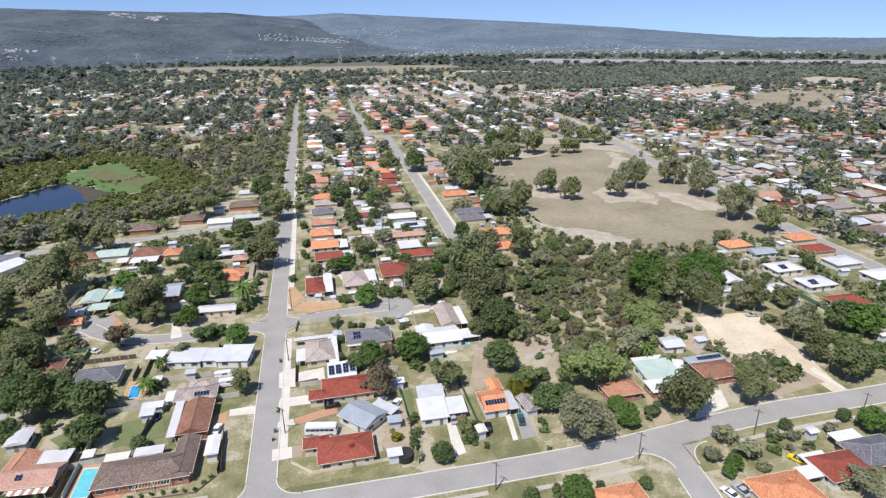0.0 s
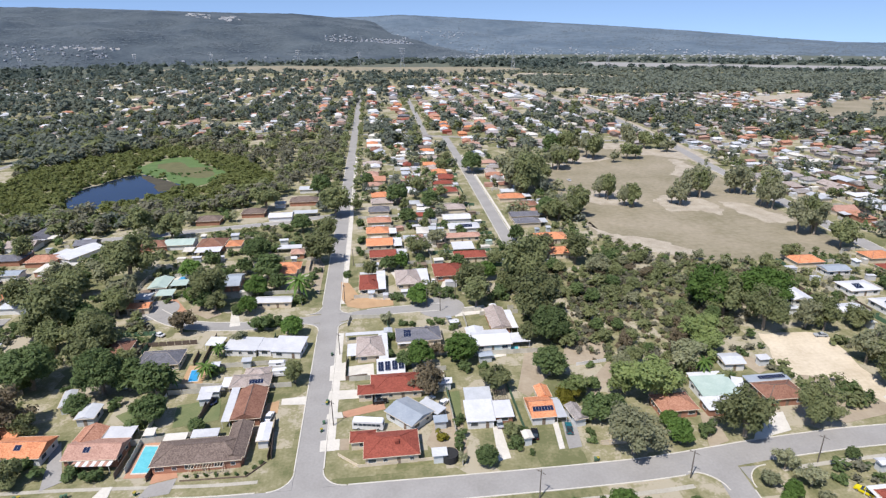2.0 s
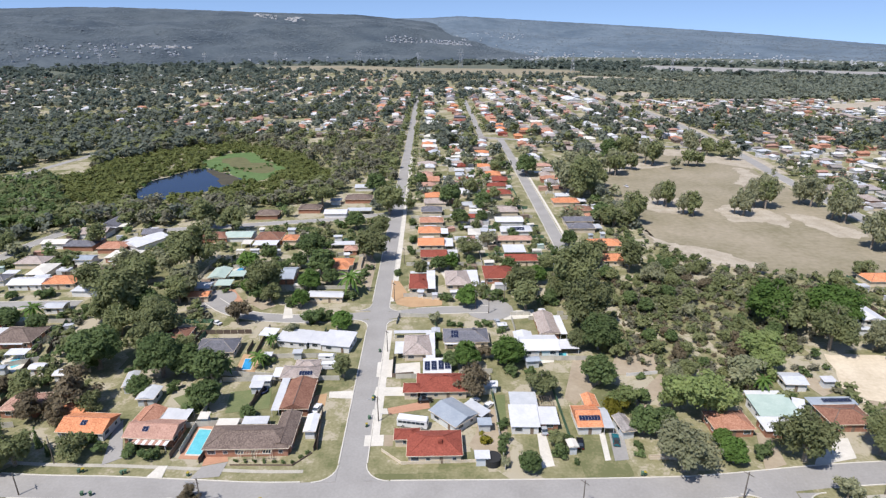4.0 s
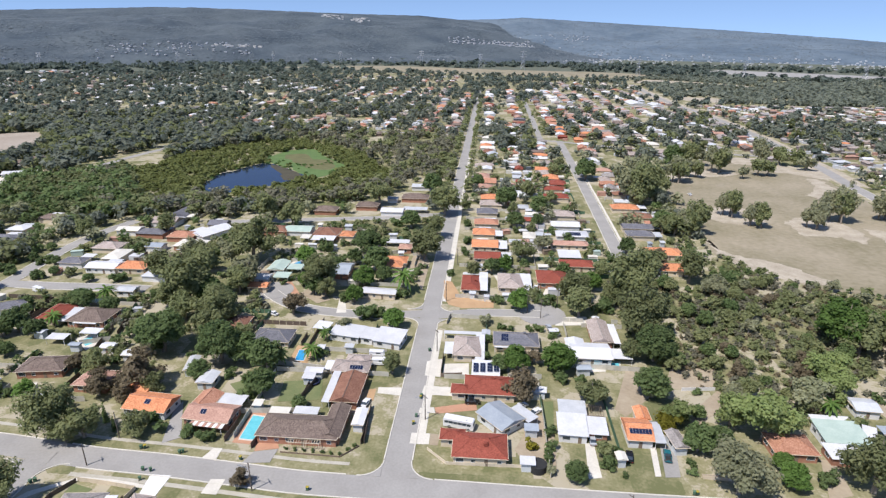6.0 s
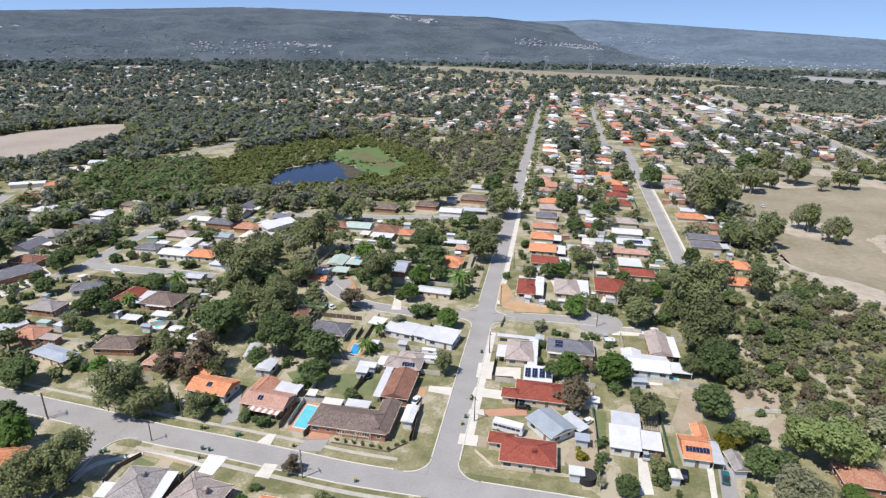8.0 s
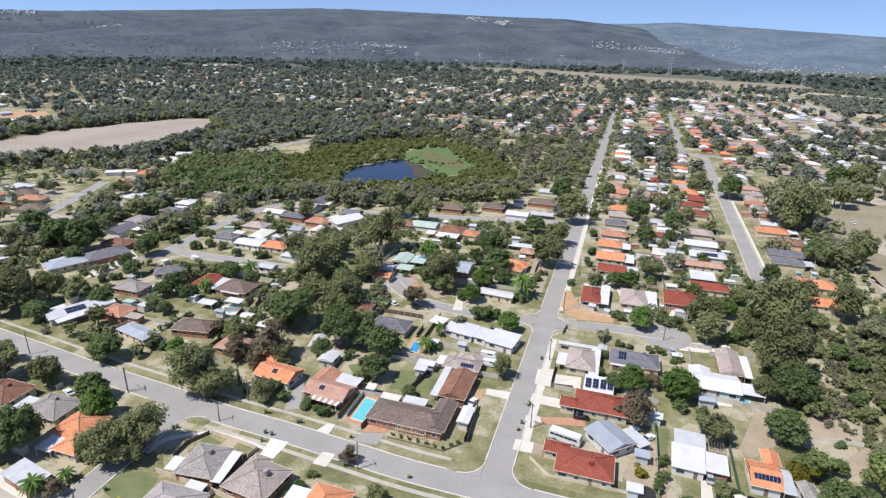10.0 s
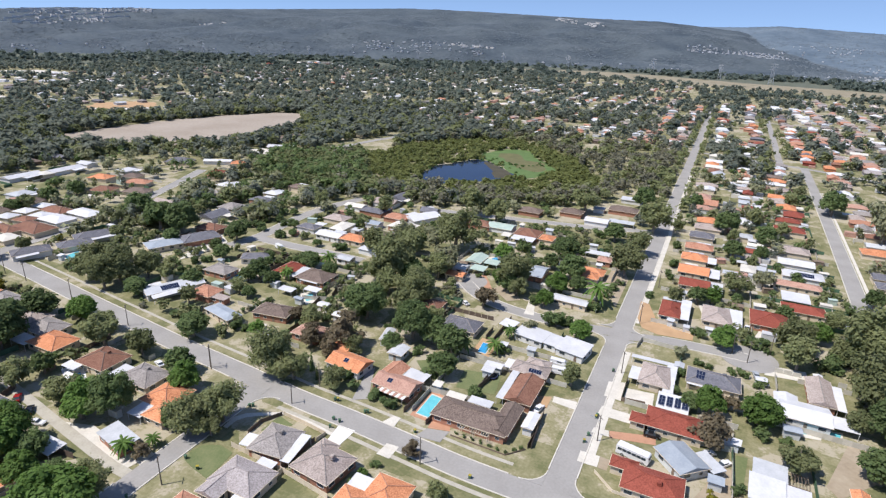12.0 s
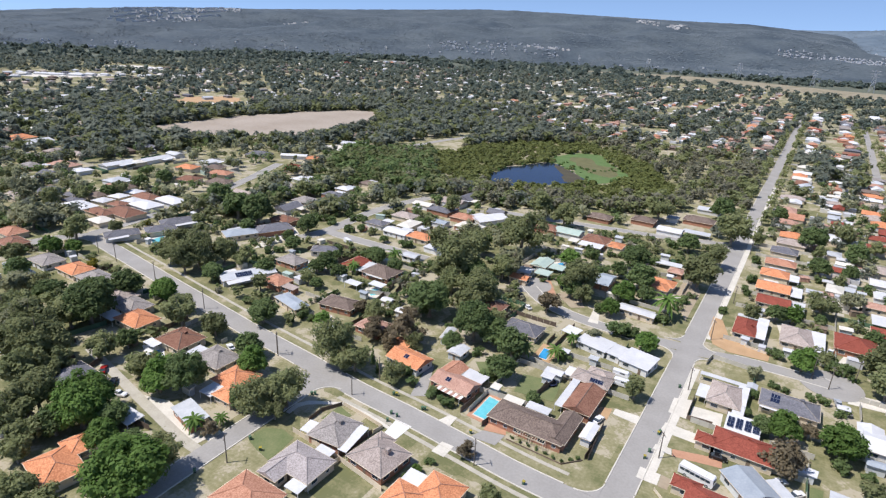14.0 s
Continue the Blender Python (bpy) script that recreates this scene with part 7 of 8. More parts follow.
fence(((-164, -28.3), (-163.1, -12.6)), "fence", 1.8)
fence(((-179.4, -35.2), (-177.4, -20.9)), "green_fence", 1.8)
fence(((77.1, 7), (84, 6.8)), "cream", 0.9)
fence(((-285.8, 21.9), (-287.2, 32.6)), "fence", 1.8)

# the barn-like blue roof behind the bus
house(26.7, 24.9, -48, ("gable", "blue_metal", "weather", 0, 0, 11, 9.4), ("flat", "zinc", "white", 3.0, 6.2, 8, 4), label="barn shaped house with a blue grey sheet roof")

# back and side fences of the lots along the main street
for y in (108, 143, 161, 179, 199, 219, 238):
    fence(((9, y), (44, y)), "fence", 1.7)
fence(((45, 108), (45, 250)), "fence", 1.7)
for y in (135, 155, 181, 199, 218, 237):
    fence(((47, y), (82, y)), ("fence", "green_fence")[y % 2], 1.7)
fence(((39, 4), (39, 46)), "fence", 1.7)
fence(((9, 46.5), (39, 46.5)), "fence", 1.7)
fence(((58, 10), (58, 48)), "green_fence", 1.7)
fence(((-33, 22), (-33, 42)), "dark_fence", 1.7)
fence(((-46, 12), (-46, 45)), "fence", 1.7)
fence(((-46, 46), (-9, 46)), "fence", 1.7)
fence(((-35, 60), (-12, 60)), "fence", 1.7)
fence(((-40, 62), (-40, 82)), "dark_fence", 1.7)

# transmission towers at the foot of the hills
for az, r, h in ((-6.5, 2150, 52), (-1.0, 2050, 46), (3.0, 1950, 60), (13.4, 1800, 46), (22.0, 1850, 44), (30.5, 1900, 42), (-14, 2250, 46), (-20, 2300, 44), (-28, 2350, 44), (-38, 2300, 44), (-47, 2300, 44)):
    pylon(EYE[0] + r * math.sin(radians(az)), EYE[1] + r * math.cos(radians(az)), h)

# timber frames over terraces
def pergola(x, y, turn, w, d, mat, label):
    p = thing("pergola", label, "pergola", pose(x, y, 0, 0, 0, turn))
    for a, b in itertools.product((-1, 0, 1), (-1, 1)):
        part("post", Shape().box(a * (w / 2 - 0.1), b * (d / 2 - 0.1), 0, 0.12, 0.12, 2.3), mat, p)
    for b in (-1, 1):
        part("beam", Shape().box(0, b * (d / 2 - 0.1), 2.3, w, 0.1, 0.16), mat, p)
    rung = Shape().box(0, 0, 2.46, 0.08, d + 0.4, 0.12).mesh("rafter", mat)
    n = int(w / 0.7)
    for i in range(n + 1):
        part("rafter", rung, None, p, "", pose(-w / 2 + w * i / n, 0, 0))


pergola(-25.5, 9.6, 0, 8.4, 1.8, "cream", "cream painted timber pergola along a house front")
pergola(53.4, 29.8, 0, 5.2, 5.0, "timber", "brown timber pergola frame behind a house")
fence(((-31.5, 7.4), (-15.4, 6.9), (-11.2, 11.6)), "timber", 0.45, "low dark timber rail round a front garden")
fence(((-11.0, 12.4), (-10.8, 20.5)), "dark_fence", 1.6)
# yard clutter
def round_thing(name, label, category, x, y, r, h, mat, rim):
    t = thing(name, label, category, pose(x, y, 0))
    part("body", Shape().tube((0, 0, 0), (0, 0, h), r, r, 20), mat, t)
    ring = Shape()
    for i in range(16):
        a, b = i * math.pi / 8, (i + 1) * math.pi / 8
        ring.tube((r * math.cos(a), r * math.sin(a), h), (r * math.cos(b), r * math.sin(b), h), 0.09, 0.09, 5)
    part("rim", ring, rim, t)


round_thing("trampoline", "round blue rimmed garden trampoline", "trampoline", -32.1, 40.0, 1.9, 0.8, "rubber", "car_blue")
round_thing("water_tank", "dark round rainwater tank", "tank", 36.0, 6.8, 2.2, 2, "rubber", "rubber")
round_thing("water_tank", "round grey steel water tank", "tank", -28.3, 48.4, 1.2, 1.8, "steel", "steel")
round_thing("trampoline", "round black garden trampoline", "trampoline", 138.1, 43.8, 1.8, 0.8, "rubber", "steel")
house(33.3, 6.7, 0, ("skillion", "white_metal", "weather", 0, 0, 4, 3), name="shed", category="shed", label="small pale metal garden shed", detail=False)
house(35.1, 20.2, 0, ("skillion", "blue_metal", "weather", 0, 0, 4, 3), name="shed", category="shed", label="small pale metal garden shed", detail=False)
house(-43.9, 24.8, 0, ("skillion", "cream_metal", "weather", 0, 0, 3, 3), name="shed", category="shed", label="small pale metal garden shed", detail=False)
house(-32.6, 43.4, 0, ("skillion", "white_metal", "weather", 0, 0, 6, 3), name="shed", category="shed", label="small pale metal garden shed", detail=False)
house(-33.3, 39.9, 0, ("skillion", "white_metal", "weather", 0, 0, 4, 3), name="shed", category="shed", label="small pale metal garden shed", detail=False)
awning = thing("awning", "red and white striped awning on posts", "awning", pose(-54.4, 14.6, 0, 0, 0, -5))
for i in range(10):
    part("stripe", Shape().box(-4.5 + i, 0, 2.4, 1.0, 3.2, 0.06), ("salmon", "white")[i % 2], awning)
for a, b in itertools.product((-4.6, 4.6), (-1.5, 1.5)):
    part("post", Shape().box(a, b, 0, 0.1, 0.1, 2.4), "white", awning)


# ---- the suburb beyond: rows of houses along its streets ----
far_rng = random.Random(11)
ROAD_CELLS = set()
for line, width in ROADS.values():
    reach = width / 2 + 3
    for (a, b), (c, d) in zip(line, line[1:]):
        n = max(1, int(math.hypot(c - a, d - b) / 2))
        for i in range(n + 1):
            x, y = a + (c - a) * i / n, b + (d - b) * i / n
            for p, q in itertools.product(range(-2, 3), range(-2, 3)):
                if math.hypot(p, q) * 4 < reach + 2:
                    ROAD_CELLS.add((int(x // 4) + p, int(y // 4) + q))
TAKEN = {}


def take(x, y, r):
    for i, j in itertools.product(range(int((x - r) // 5), int((x + r) // 5) + 1), range(int((y - r) // 5), int((y + r) // 5) + 1)):
        TAKEN[i, j] = True


for x, y, a, b in FOOT:
    take(x, y, (a + b) / 2)


def free(x, y):
    return (int(x // 5), int(y // 5)) not in TAKEN and (int(x // 4), int(y // 4)) not in ROAD_CELLS


PADDOCK = blob([(-700, 1830), (-330, 1990), (60, 1830), (430, 1720), (420, 1500), (100, 1560), (-300, 1690)], 30, 4, 8)
YARD = blob([(780, 1980), (1200, 1660), (1750, 1290), (1650, 1160), (1130, 1440), (720, 1740)], 30, 4, 9)
OPEN = [FIELD, SAND, LAKE, PLAIN, WETLAND, BUSH, [(-105, 225), (-5, 240), (-8, 500), (-60, 520), (-200, 500)], PADDOCK,
        [(350, 930), (480, 880), (620, 870), (780, 850), (960, 800), (1300, 640), (1700, 900), (1000, 1500), (380, 1500)], [(-560, 505), (-330, 330), (-270, 500), (-420, 560)], [(-560, 160), (-340, 185), (-300, 330), (-560, 200)]]
PASTURE = blob([(569, 569), (611, 636), (730, 716), (822, 729), (880, 690), (816, 640), (735, 555), (641, 514), (592, 525)], 14, 4, 51)
PALE = [blob(p, 10, 3, 52 + i) for i, p in enumerate(([(590, 776), (634, 734), (727, 762), (776, 836), (700, 815)], [(969, 917), (930, 850), (985, 796), (1080, 830), (1059, 935)],
        [(342, 996), (372, 926), (430, 915), (440, 960), (400, 1003)], [(352, 1335), (440, 1450), (615, 1255), (558, 1221), (470, 1300)], [(1000, 640), (1120, 600), (1200, 640), (1090, 700)]))]
EAST_VERGE = [(286, 330), (292, 400), (300, 480), (309, 560), (313, 640), (316, 700), (315, 790), (309, 861), (315, 1046), (330, 1290), (350, 1290), (337, 1046), (331, 861), (337, 790), (336, 700), (335, 640), (331, 560), (322, 480), (314, 400), (304, 330)]
LAKE_VERGE = [(-309, 315), (-303, 362), (-295, 418), (-281, 418), (-286, 362), (-292, 315)]
BELT = [(-318, 250), (-282, 205), (-250, 196), (-205, 198), (-182, 205), (-178, 224), (-205, 235), (-262, 320), (-282, 330), (-306, 318), (-320, 290)]
BANK = [(-98, 205), (-5, 205), (-6, 305), (-38, 302), (-48, 262), (-70, 248), (-98, 240)]  # houses north of the street beside the wetland
BEND = [(-308, 322), (-302, 380), (-294, 420), (-280, 420), (-266, 392), (-258, 350), (-274, 306)]  # no tall trees here, so that the camera sees the bend of the lake road
APRON = [(-358, 278), (-322, 262), (-318, 300), (-350, 312)]
OPEN += [PASTURE, *PALE, EAST_VERGE, LAKE_VERGE, BELT, BEND, APRON]
solid("dry_pasture", Shape().slab(PASTURE, 0.05, 0.3), "oval", "dry brown pasture with scattered bushes", "pasture", "structure")
for p in PALE:
    solid("cleared_ground", Shape().slab(p, 0.055, 0.3), "worn", "strip of pale cleared ground among bush", "cleared ground", "structure")
ROOFS = ["red_tile", "orange_tile", "terracotta", "terracotta", "salmon", "taupe", "taupe", "grey_tile", "white_metal", "white_metal", "white_metal", "zinc", "cream_metal", "brown_tile", "chestnut", "charcoal", "grey_tile"]
VARIANTS = {}


def far_house(x, y, roof, wall, kind, w, d, turn):
    """A house seen from afar: walls with a roof on them, and a patio on posts behind some."""
    key = (roof, wall, kind, w, d)
    if key not in VARIANTS:
        shape, _, _ = roof_shape(kind, w, d, 2.62, 22 if roof in CAPS else 14)
        body = Shape().box(0, 0, 0, w - 0.9, d - 0.9, 2.66)
        if kind == "gable":
            k = math.tan(radians(22 if roof in CAPS else 14)) * d / 2
            for a in (-1, 1):
                e = a * (w / 2 - 0.03)
                body.add([(e, -d / 2 + 0.1, 2.62), (e, d / 2 - 0.1, 2.62), (e, 0, 2.62 + k), (e - a * 0.4, 0, 2.62 + k)], [(0, 1, 2), (0, 2, 3), (1, 3, 2)])
        VARIANTS[key] = (body.mesh("house", wall), shape.mesh("roof", roof), roof_shape("flat", 6.5, 4.5, 2.4, 3)[0].mesh("patio_roof", far_rng.choice(["white_metal", "white_metal", "zinc", "cream_metal"])))
    h = new("house", VARIANTS[key][0])
    h.matrix_basis = pose(x, y, 0, 0, 0, turn)
    tagged(h, f"{WORDS[wall]} suburban house with a {WORDS[roof]} roof", "house", "suburban houses")
    part("roof", VARIANTS[key][1], None, h, f"{WORDS[roof]} roof")
    if far_rng.random() < 0.7:
        part("patio_roof", VARIANTS[key][2], None, h, "pale sheet metal patio roof", pose(far_rng.choice((-4, 0, 4)), far_rng.choice((-1, 1)) * (d / 2 + 2), 0.0, 0, 0, far_rng.choice((0, 180))))
    take(x, y, max(w, d) / 2)
    FOOT.append((x, y, max(w, d) / 2, min(w, d) / 2))


JOINED, SHEDS, PAVED = {}, {}, Shape()
pave_rng = random.Random(41)


def pave(x, y, n):
    """Paved drives, patios and bare strips round a house."""
    for _ in range(n):
        u, v = x + pave_rng.uniform(-10, 10), y + pave_rng.uniform(-9, 9)
        if free(u, v) and not any(inside(u, v, p) for p in OPEN):
            PAVED.box(u, v, -0.2, pave_rng.uniform(2.6, 7), pave_rng.uniform(2.6, 7), 0.24 + pave_rng.uniform(0, 0.03), pave_rng.choice((0, 0, 0, 3, -4)))


count_far = 0
rows_far = []
for x0, y0, y1 in ((20, 262, 1080), (70, 262, 505), (58, 520, 1080), (98, 520, 1080), (113, 262, 505), (128, 470, 1080)):
    rows_far += [(x0, y, 0) for y in range(y0, y1, 15)]
rows_far += [(-21, y, 0) for y in range(545, 1000, 15)] + [(-50, y, 0) for y in range(545, 900, 16)]
rows_far += [(44, y, 0) for y in range(142, 640, 14)]
for x0 in range(-330, -60, 33):
    rows_far += [(x0, y, 1) for y in range(500, 1500, 16)]
for x0 in range(150, 330, 31):
    rows_far += [(x0, y, 1) for y in range(425, 1300, 15)]
for x0 in range(296, 1100, 27):
    rows_far += [(x0 + (y % 31) * 0.3, y, 1) for y in range(-120, 860, 14)]
for x0 in range(-1200, -330, 38):
    rows_far += [(x0, y, 1) for y in range(-160, 1500, 19)]
for x0 in range(-270, -110, 36):
    rows_far += [(x0, y, 1) for y in range(100, 215, 18)]
for x0 in range(-330, -130, 38):
    rows_far += [(x0, y, 1) for y in range(-140, -30, 19)]
for x0 in range(150, 262, 34):
    rows_far += [(x0, y, 1) for y in range(-140, -30, 19)]
rows_far.sort(key=lambda p: (p[0] - EYE[0]) ** 2 + (p[1] - EYE[1]) ** 2)
for x, y, side in rows_far:
    x, y = x + far_rng.uniform(-4.5, 4.5), y + far_rng.uniform(-3, 3)
    dist = math.hypot(x - EYE[0], y - EYE[1])
    if x < -330 and near_line(x, y, [*PLAIN, PLAIN[0]]) < 24 or not free(x, y) or not free(x + 5, y) or not free(x - 5, y) or any(inside(x, y, p) for p in OPEN) or far_rng.random() < (0.04 if -330 < x < 340 and 450 < y < 1100 or -62 < x < 340 and y < 1000 or x > 290 and y < 900 and dist < 1150 else 0.12 if dist < 520 else 0.22 if dist < 900 and x > -330 else 0.42 if dist < 900 else 0.55):
        continue
    if y < -100 and abs(x) < 150 or math.atan2(abs(x - EYE[0]), y - EYE[1]) > radians(74):
        continue
    roof = far_rng.choice(ROOFS)
    if (x < -75 or dist > 950) and far_rng.random() < 0.85:
        roof = far_rng.choice(["white_metal", "white_metal", "taupe", "grey_tile", "zinc", "cream_metal", "charcoal", "brown_tile"])
    if abs(x - 73) < 8 and y < 420:
        roof = far_rng.choice(["red_tile", "red_tile", "white_metal", "taupe", "orange_tile"])
    if -330 < x < -60 and y > 490:
        roof = far_rng.choice(["taupe", "salmon", "terracotta", "white_metal", "cream_metal", "grey_tile", "brown_tile", "mauve_tile", "zinc"])
    wall = far_rng.choice(["cream", "white", "brick", "cream"])
    kind = far_rng.choice(["hip", "hip", "gable"])
    w, d = far_rng.choice([(14, 9), (15, 11), (11, 9), (13, 12), (9, 14), (16, 9)])
    if x > 140 and far_rng.random() < 0.94:
        roof = far_rng.choice(["white_metal", "taupe", "taupe", "brown_tile", "salmon", "cream_metal", "grey_tile", "grey_tile", "mauve_tile", "terracotta", "zinc"])
    if -62 < x < -8 and far_rng.random() < 0.7:
        roof = far_rng.choice(["salmon", "taupe", "salmon", "terracotta", "taupe"])
    if abs(x - 44) < 6:
        w, d = far_rng.choice([(9, 7), (8, 6), (11, 7), (7, 9)])
        roof = far_rng.choice(["white_metal", "white_metal", "zinc", "taupe", "terracotta", "red_tile", "cream_metal"])
    if count_far < 190:
        far_house(x, y, roof, wall, kind, w, d, far_rng.choice((0, 0, 90, 180)) + far_rng.uniform(-4, 4))
        count_far += 1
    elif dist < 2300:
        if x > 290 or -330 < x < -60 and y > 490:
            w, d = far_rng.uniform(8, 13.5), far_rng.uniform(6, 8.5)
        shape, _, _ = roof_shape(kind, w, d, 2.62, 20)
        shape.box(0, 0, 0, w - 1, d - 1, 2.65)
        a = radians(far_rng.choice((0, 0, 90)) + far_rng.uniform(-9, 9))
        JOINED.setdefault(roof, Shape()).add([(p * math.cos(a) - q * math.sin(a) + x, p * math.sin(a) + q * math.cos(a) + y, r) for p, q, r in shape.v], shape.f)
        take(x, y, max(w, d) / 2)
    if dist < 1150 and x > -60:
        pave(x, y, 4)
    if dist < (1150 if x > 5 else 900):
        for _ in range(far_rng.choice((2, 3, 4)) + 2 * (5 < x < 135) + (x > 135)):
            a, b = x + far_rng.uniform(-9, 9), y + far_rng.uniform(-11, 11)
            if free(a, b):
                SHEDS.setdefault(far_rng.choice(("white_metal", "white_metal", "zinc", "cream_metal", "salmon")), Shape()).box(a, b, 0, far_rng.uniform(2.5, 7), far_rng.uniform(2.5, 5), far_rng.uniform(2.0, 2.7), far_rng.choice((0, 0, 4, -5)))
clutter_rng = random.Random(29)
for x, y, a, b in list(FOOT):
    dist = math.hypot(x - EYE[0], y - EYE[1])
    if not 205 < dist < 460 or a < 4:
        continue
    if x > -60 and y > 120:
        pave(x, y, 3)
    for _ in range(4 if 5 < x < 90 and y > 95 else 3):
        u, v = x + clutter_rng.choice((-1, 1)) * clutter_rng.uniform(a * 0.3, a + 6), y + clutter_rng.choice((-1, 1)) * clutter_rng.uniform(b + 1.5, b + 8)
        if all(free(u + i, v + j) for i in (-2, 2) for j in (-2, 2)) and not on_road(u, v, 5) and not any(inside(u, v, p) for p in OPEN):
            w_, d_, h_ = clutter_rng.uniform(2, 5.5), clutter_rng.uniform(2, 4), clutter_rng.uniform(1.9, 2.6)
            turn_ = clutter_rng.choice((0, 0, 0, 8, -11, 20))
            shed = SHEDS.setdefault(clutter_rng.choice(("white_metal", "white_metal", "zinc", "cream_metal", "green_metal", "salmon", "timber", "concrete")), Shape())
            shed.box(u, v, 0, w_ - 0.3, d_ - 0.3, h_, turn_).box(u, v, h_, w_, d_, 0.1, turn_)
            take(u, v, 1.5)
for roof, shape in SHEDS.items():
    solid("garden_sheds", shape, roof, f"small garden sheds and patios with {WORDS.get(roof, roof)} roofs", "sheds", "stuff")
solid("yard_paving", PAVED, "path", "paved drives and patios round the suburban houses", "paving", "stuff")
for roof, shape in JOINED.items():
    solid("distant_houses", shape, roof, f"distant houses with {WORDS[roof]} roofs", "houses", "stuff")

# small sheds in the back yards of the lots placed by the camera's view
yard = 0
for x, y, a, b in list(FOOT):
    if math.hypot(x - EYE[0], y - EYE[1]) < 330 and a > 4.5 and yard < 80:
        for _ in range(5):
            u, v = x + far_rng.uniform(-13, 13), y + far_rng.choice((-1, 1)) * far_rng.uniform(9, 14)
            if all(free(u + i, v + j) for i in (-2, 0, 2) for j in (-2, 0, 2)) and not any(inside(u, v, p) for p in OPEN) and not on_road(u, v, 8) and not (-95 < u < -40 and v < 0):
                w_ = far_rng.choice(("white_metal", "zinc", "cream_metal", "blue_metal"))
                house(u, v, far_rng.choice((0, 0, 5, -6)), (far_rng.choice(("gable", "skillion")), w_, "weather", 0, 0, far_rng.uniform(2.6, 5), far_rng.uniform(2.4, 3.6)),
                      name="shed", category="shed", label=f"small {WORDS[w_]} garden shed in a back yard", detail=False)
                take(u, v, 2.5)
                yard += 1
                break

# yard fences between the lots, seen as thin lines
yards = {"fence": Shape(), "dark_fence": Shape(), "green_fence": Shape()}
for n, (x, y, a, b) in enumerate(list(FOOT)):
    dist = math.hypot(x - EYE[0], y - EYE[1])
    if dist > 620 or dist < 185 or a < 4.5 or abs(x - 22) < 26 and y < 260 and x > 4:
        continue
    mat = ("fence", "fence", "dark_fence", "green_fence")[n % 4]
    px, py = a + 3.5, b + 8
    for (u0, v0), (u1, v1) in (((-px, py), (px, py)), ((-px, -2), (-px, py)), ((px, -2), (px, py))):
        k = max(2, int(math.hypot(u1 - u0, v1 - v0) / 2.4))
        for i in range(k):
            u, v = x + u0 + (u1 - u0) * (i + 0.5) / k, y + v0 + (v1 - v0) * (i + 0.5) / k
            if free(u, v) and not on_road(u, v, 4) and not any(inside(u, v, p) for p in OPEN):
                yards[mat].box(u, v, 0, *((2.44, 0.07) if u0 != u1 else (0.07, 2.44)), 1.75)
for mat, shape in yards.items():
    if shape.f:
        solid("yard_fences", shape, mat, {"fence": "pale", "dark_fence": "dark brown", "green_fence": "green"}[mat] + " sheet fences between the lots", "fences", "stuff")

# ---- woods and street trees in the distance ----
wood_rng = np.random.default_rng(5)


def woods(name, label, spots, radius, tall, cards, mat, lift=0.58, lumps=5):
    """Many trees joined: each a few lumps of leaf cards grown together into an uneven crown."""
    n = len(spots)
    if not n:
        return
    spots = np.array(spots, float)
    if spots.shape[1] == 2:
        spots = np.c_[spots, np.zeros(n)]
    grow = wood_rng.uniform(0.6, 1.4, n)
    rad, hgt = radius * grow, tall * grow ** 0.6 * wood_rng.uniform(0.75, 1.25, n)
    turn, away = wood_rng.uniform(0, 6.283, (n, lumps)), np.sqrt(wood_rng.uniform(0.03, 1, (n, lumps))) * 0.62
    mid = np.stack([np.cos(turn) * away * rad[:, None], np.sin(turn) * away * rad[:, None], hgt[:, None] * (lift + wood_rng.uniform(-0.2, 0.22, (n, lumps)) - 0.22 * away)], 2) + spots[:, None, :]
    lump_r = rad[:, None] * wood_rng.uniform(0.38, 0.7, (n, lumps))
    pick = wood_rng.integers(0, lumps, (n, cards))
    rows = np.arange(n)[:, None]
    c, k = mid[rows, pick].reshape(-1, 3), lump_r[rows, pick].reshape(-1)
    q = n * cards
    d = wood_rng.normal(size=(q, 3)) + np.array([0, 0, 0.3])
    d /= np.linalg.norm(d, axis=1)[:, None]
    high = np.minimum(k * 0.85, np.repeat(hgt, cards) * 0.42)
    p = c + d * wood_rng.uniform(0.5, 1.08, (q, 1)) * np.c_[k, k, high]
    nrm = d * 0.7 + wood_rng.normal(0, 0.35, (q, 3)) + np.array([0, 0, 0.6])
    size = np.repeat(rad, cards) * wood_rng.uniform(0.65, 1.3, q) * min(0.7, 2.45 / math.sqrt(cards))
    tagged(new(name, card_mesh(name, mat, p, nrm, size, wood_rng)), label, "trees", "", "stuff")


def scatter(n, x0, x1, y0, y1, ok):
    xs, ys = wood_rng.uniform(x0, x1, n), wood_rng.uniform(y0, y1, n)
    return [(x, y) for x, y in zip(xs, ys) if ok(x, y)]


NEAR_TREES = set()
for x, y, r in TREES:
    for i, j in itertools.product(range(int((x - r) // 4), int((x + r) // 4) + 1), range(int((y - r) // 4), int((y + r) // 4) + 1)):
        NEAR_TREES.add((i, j))
GAP = lambda x, y: noise.noise(Vector((x / 45, y / 45, 0.7)))
in_view = lambda x, y: math.atan2(abs(x - EYE[0]), y - EYE[1]) < radians(72)
quiet = lambda x, y: free(x, y) and (int(x // 4), int(y // 4)) not in NEAR_TREES
WETBAND = [(-105, 225), (-5, 240), (-8, 500), (-60, 520), (-200, 505), (-290, 430), (-285, 300), (-215, 215), (-130, 205)]
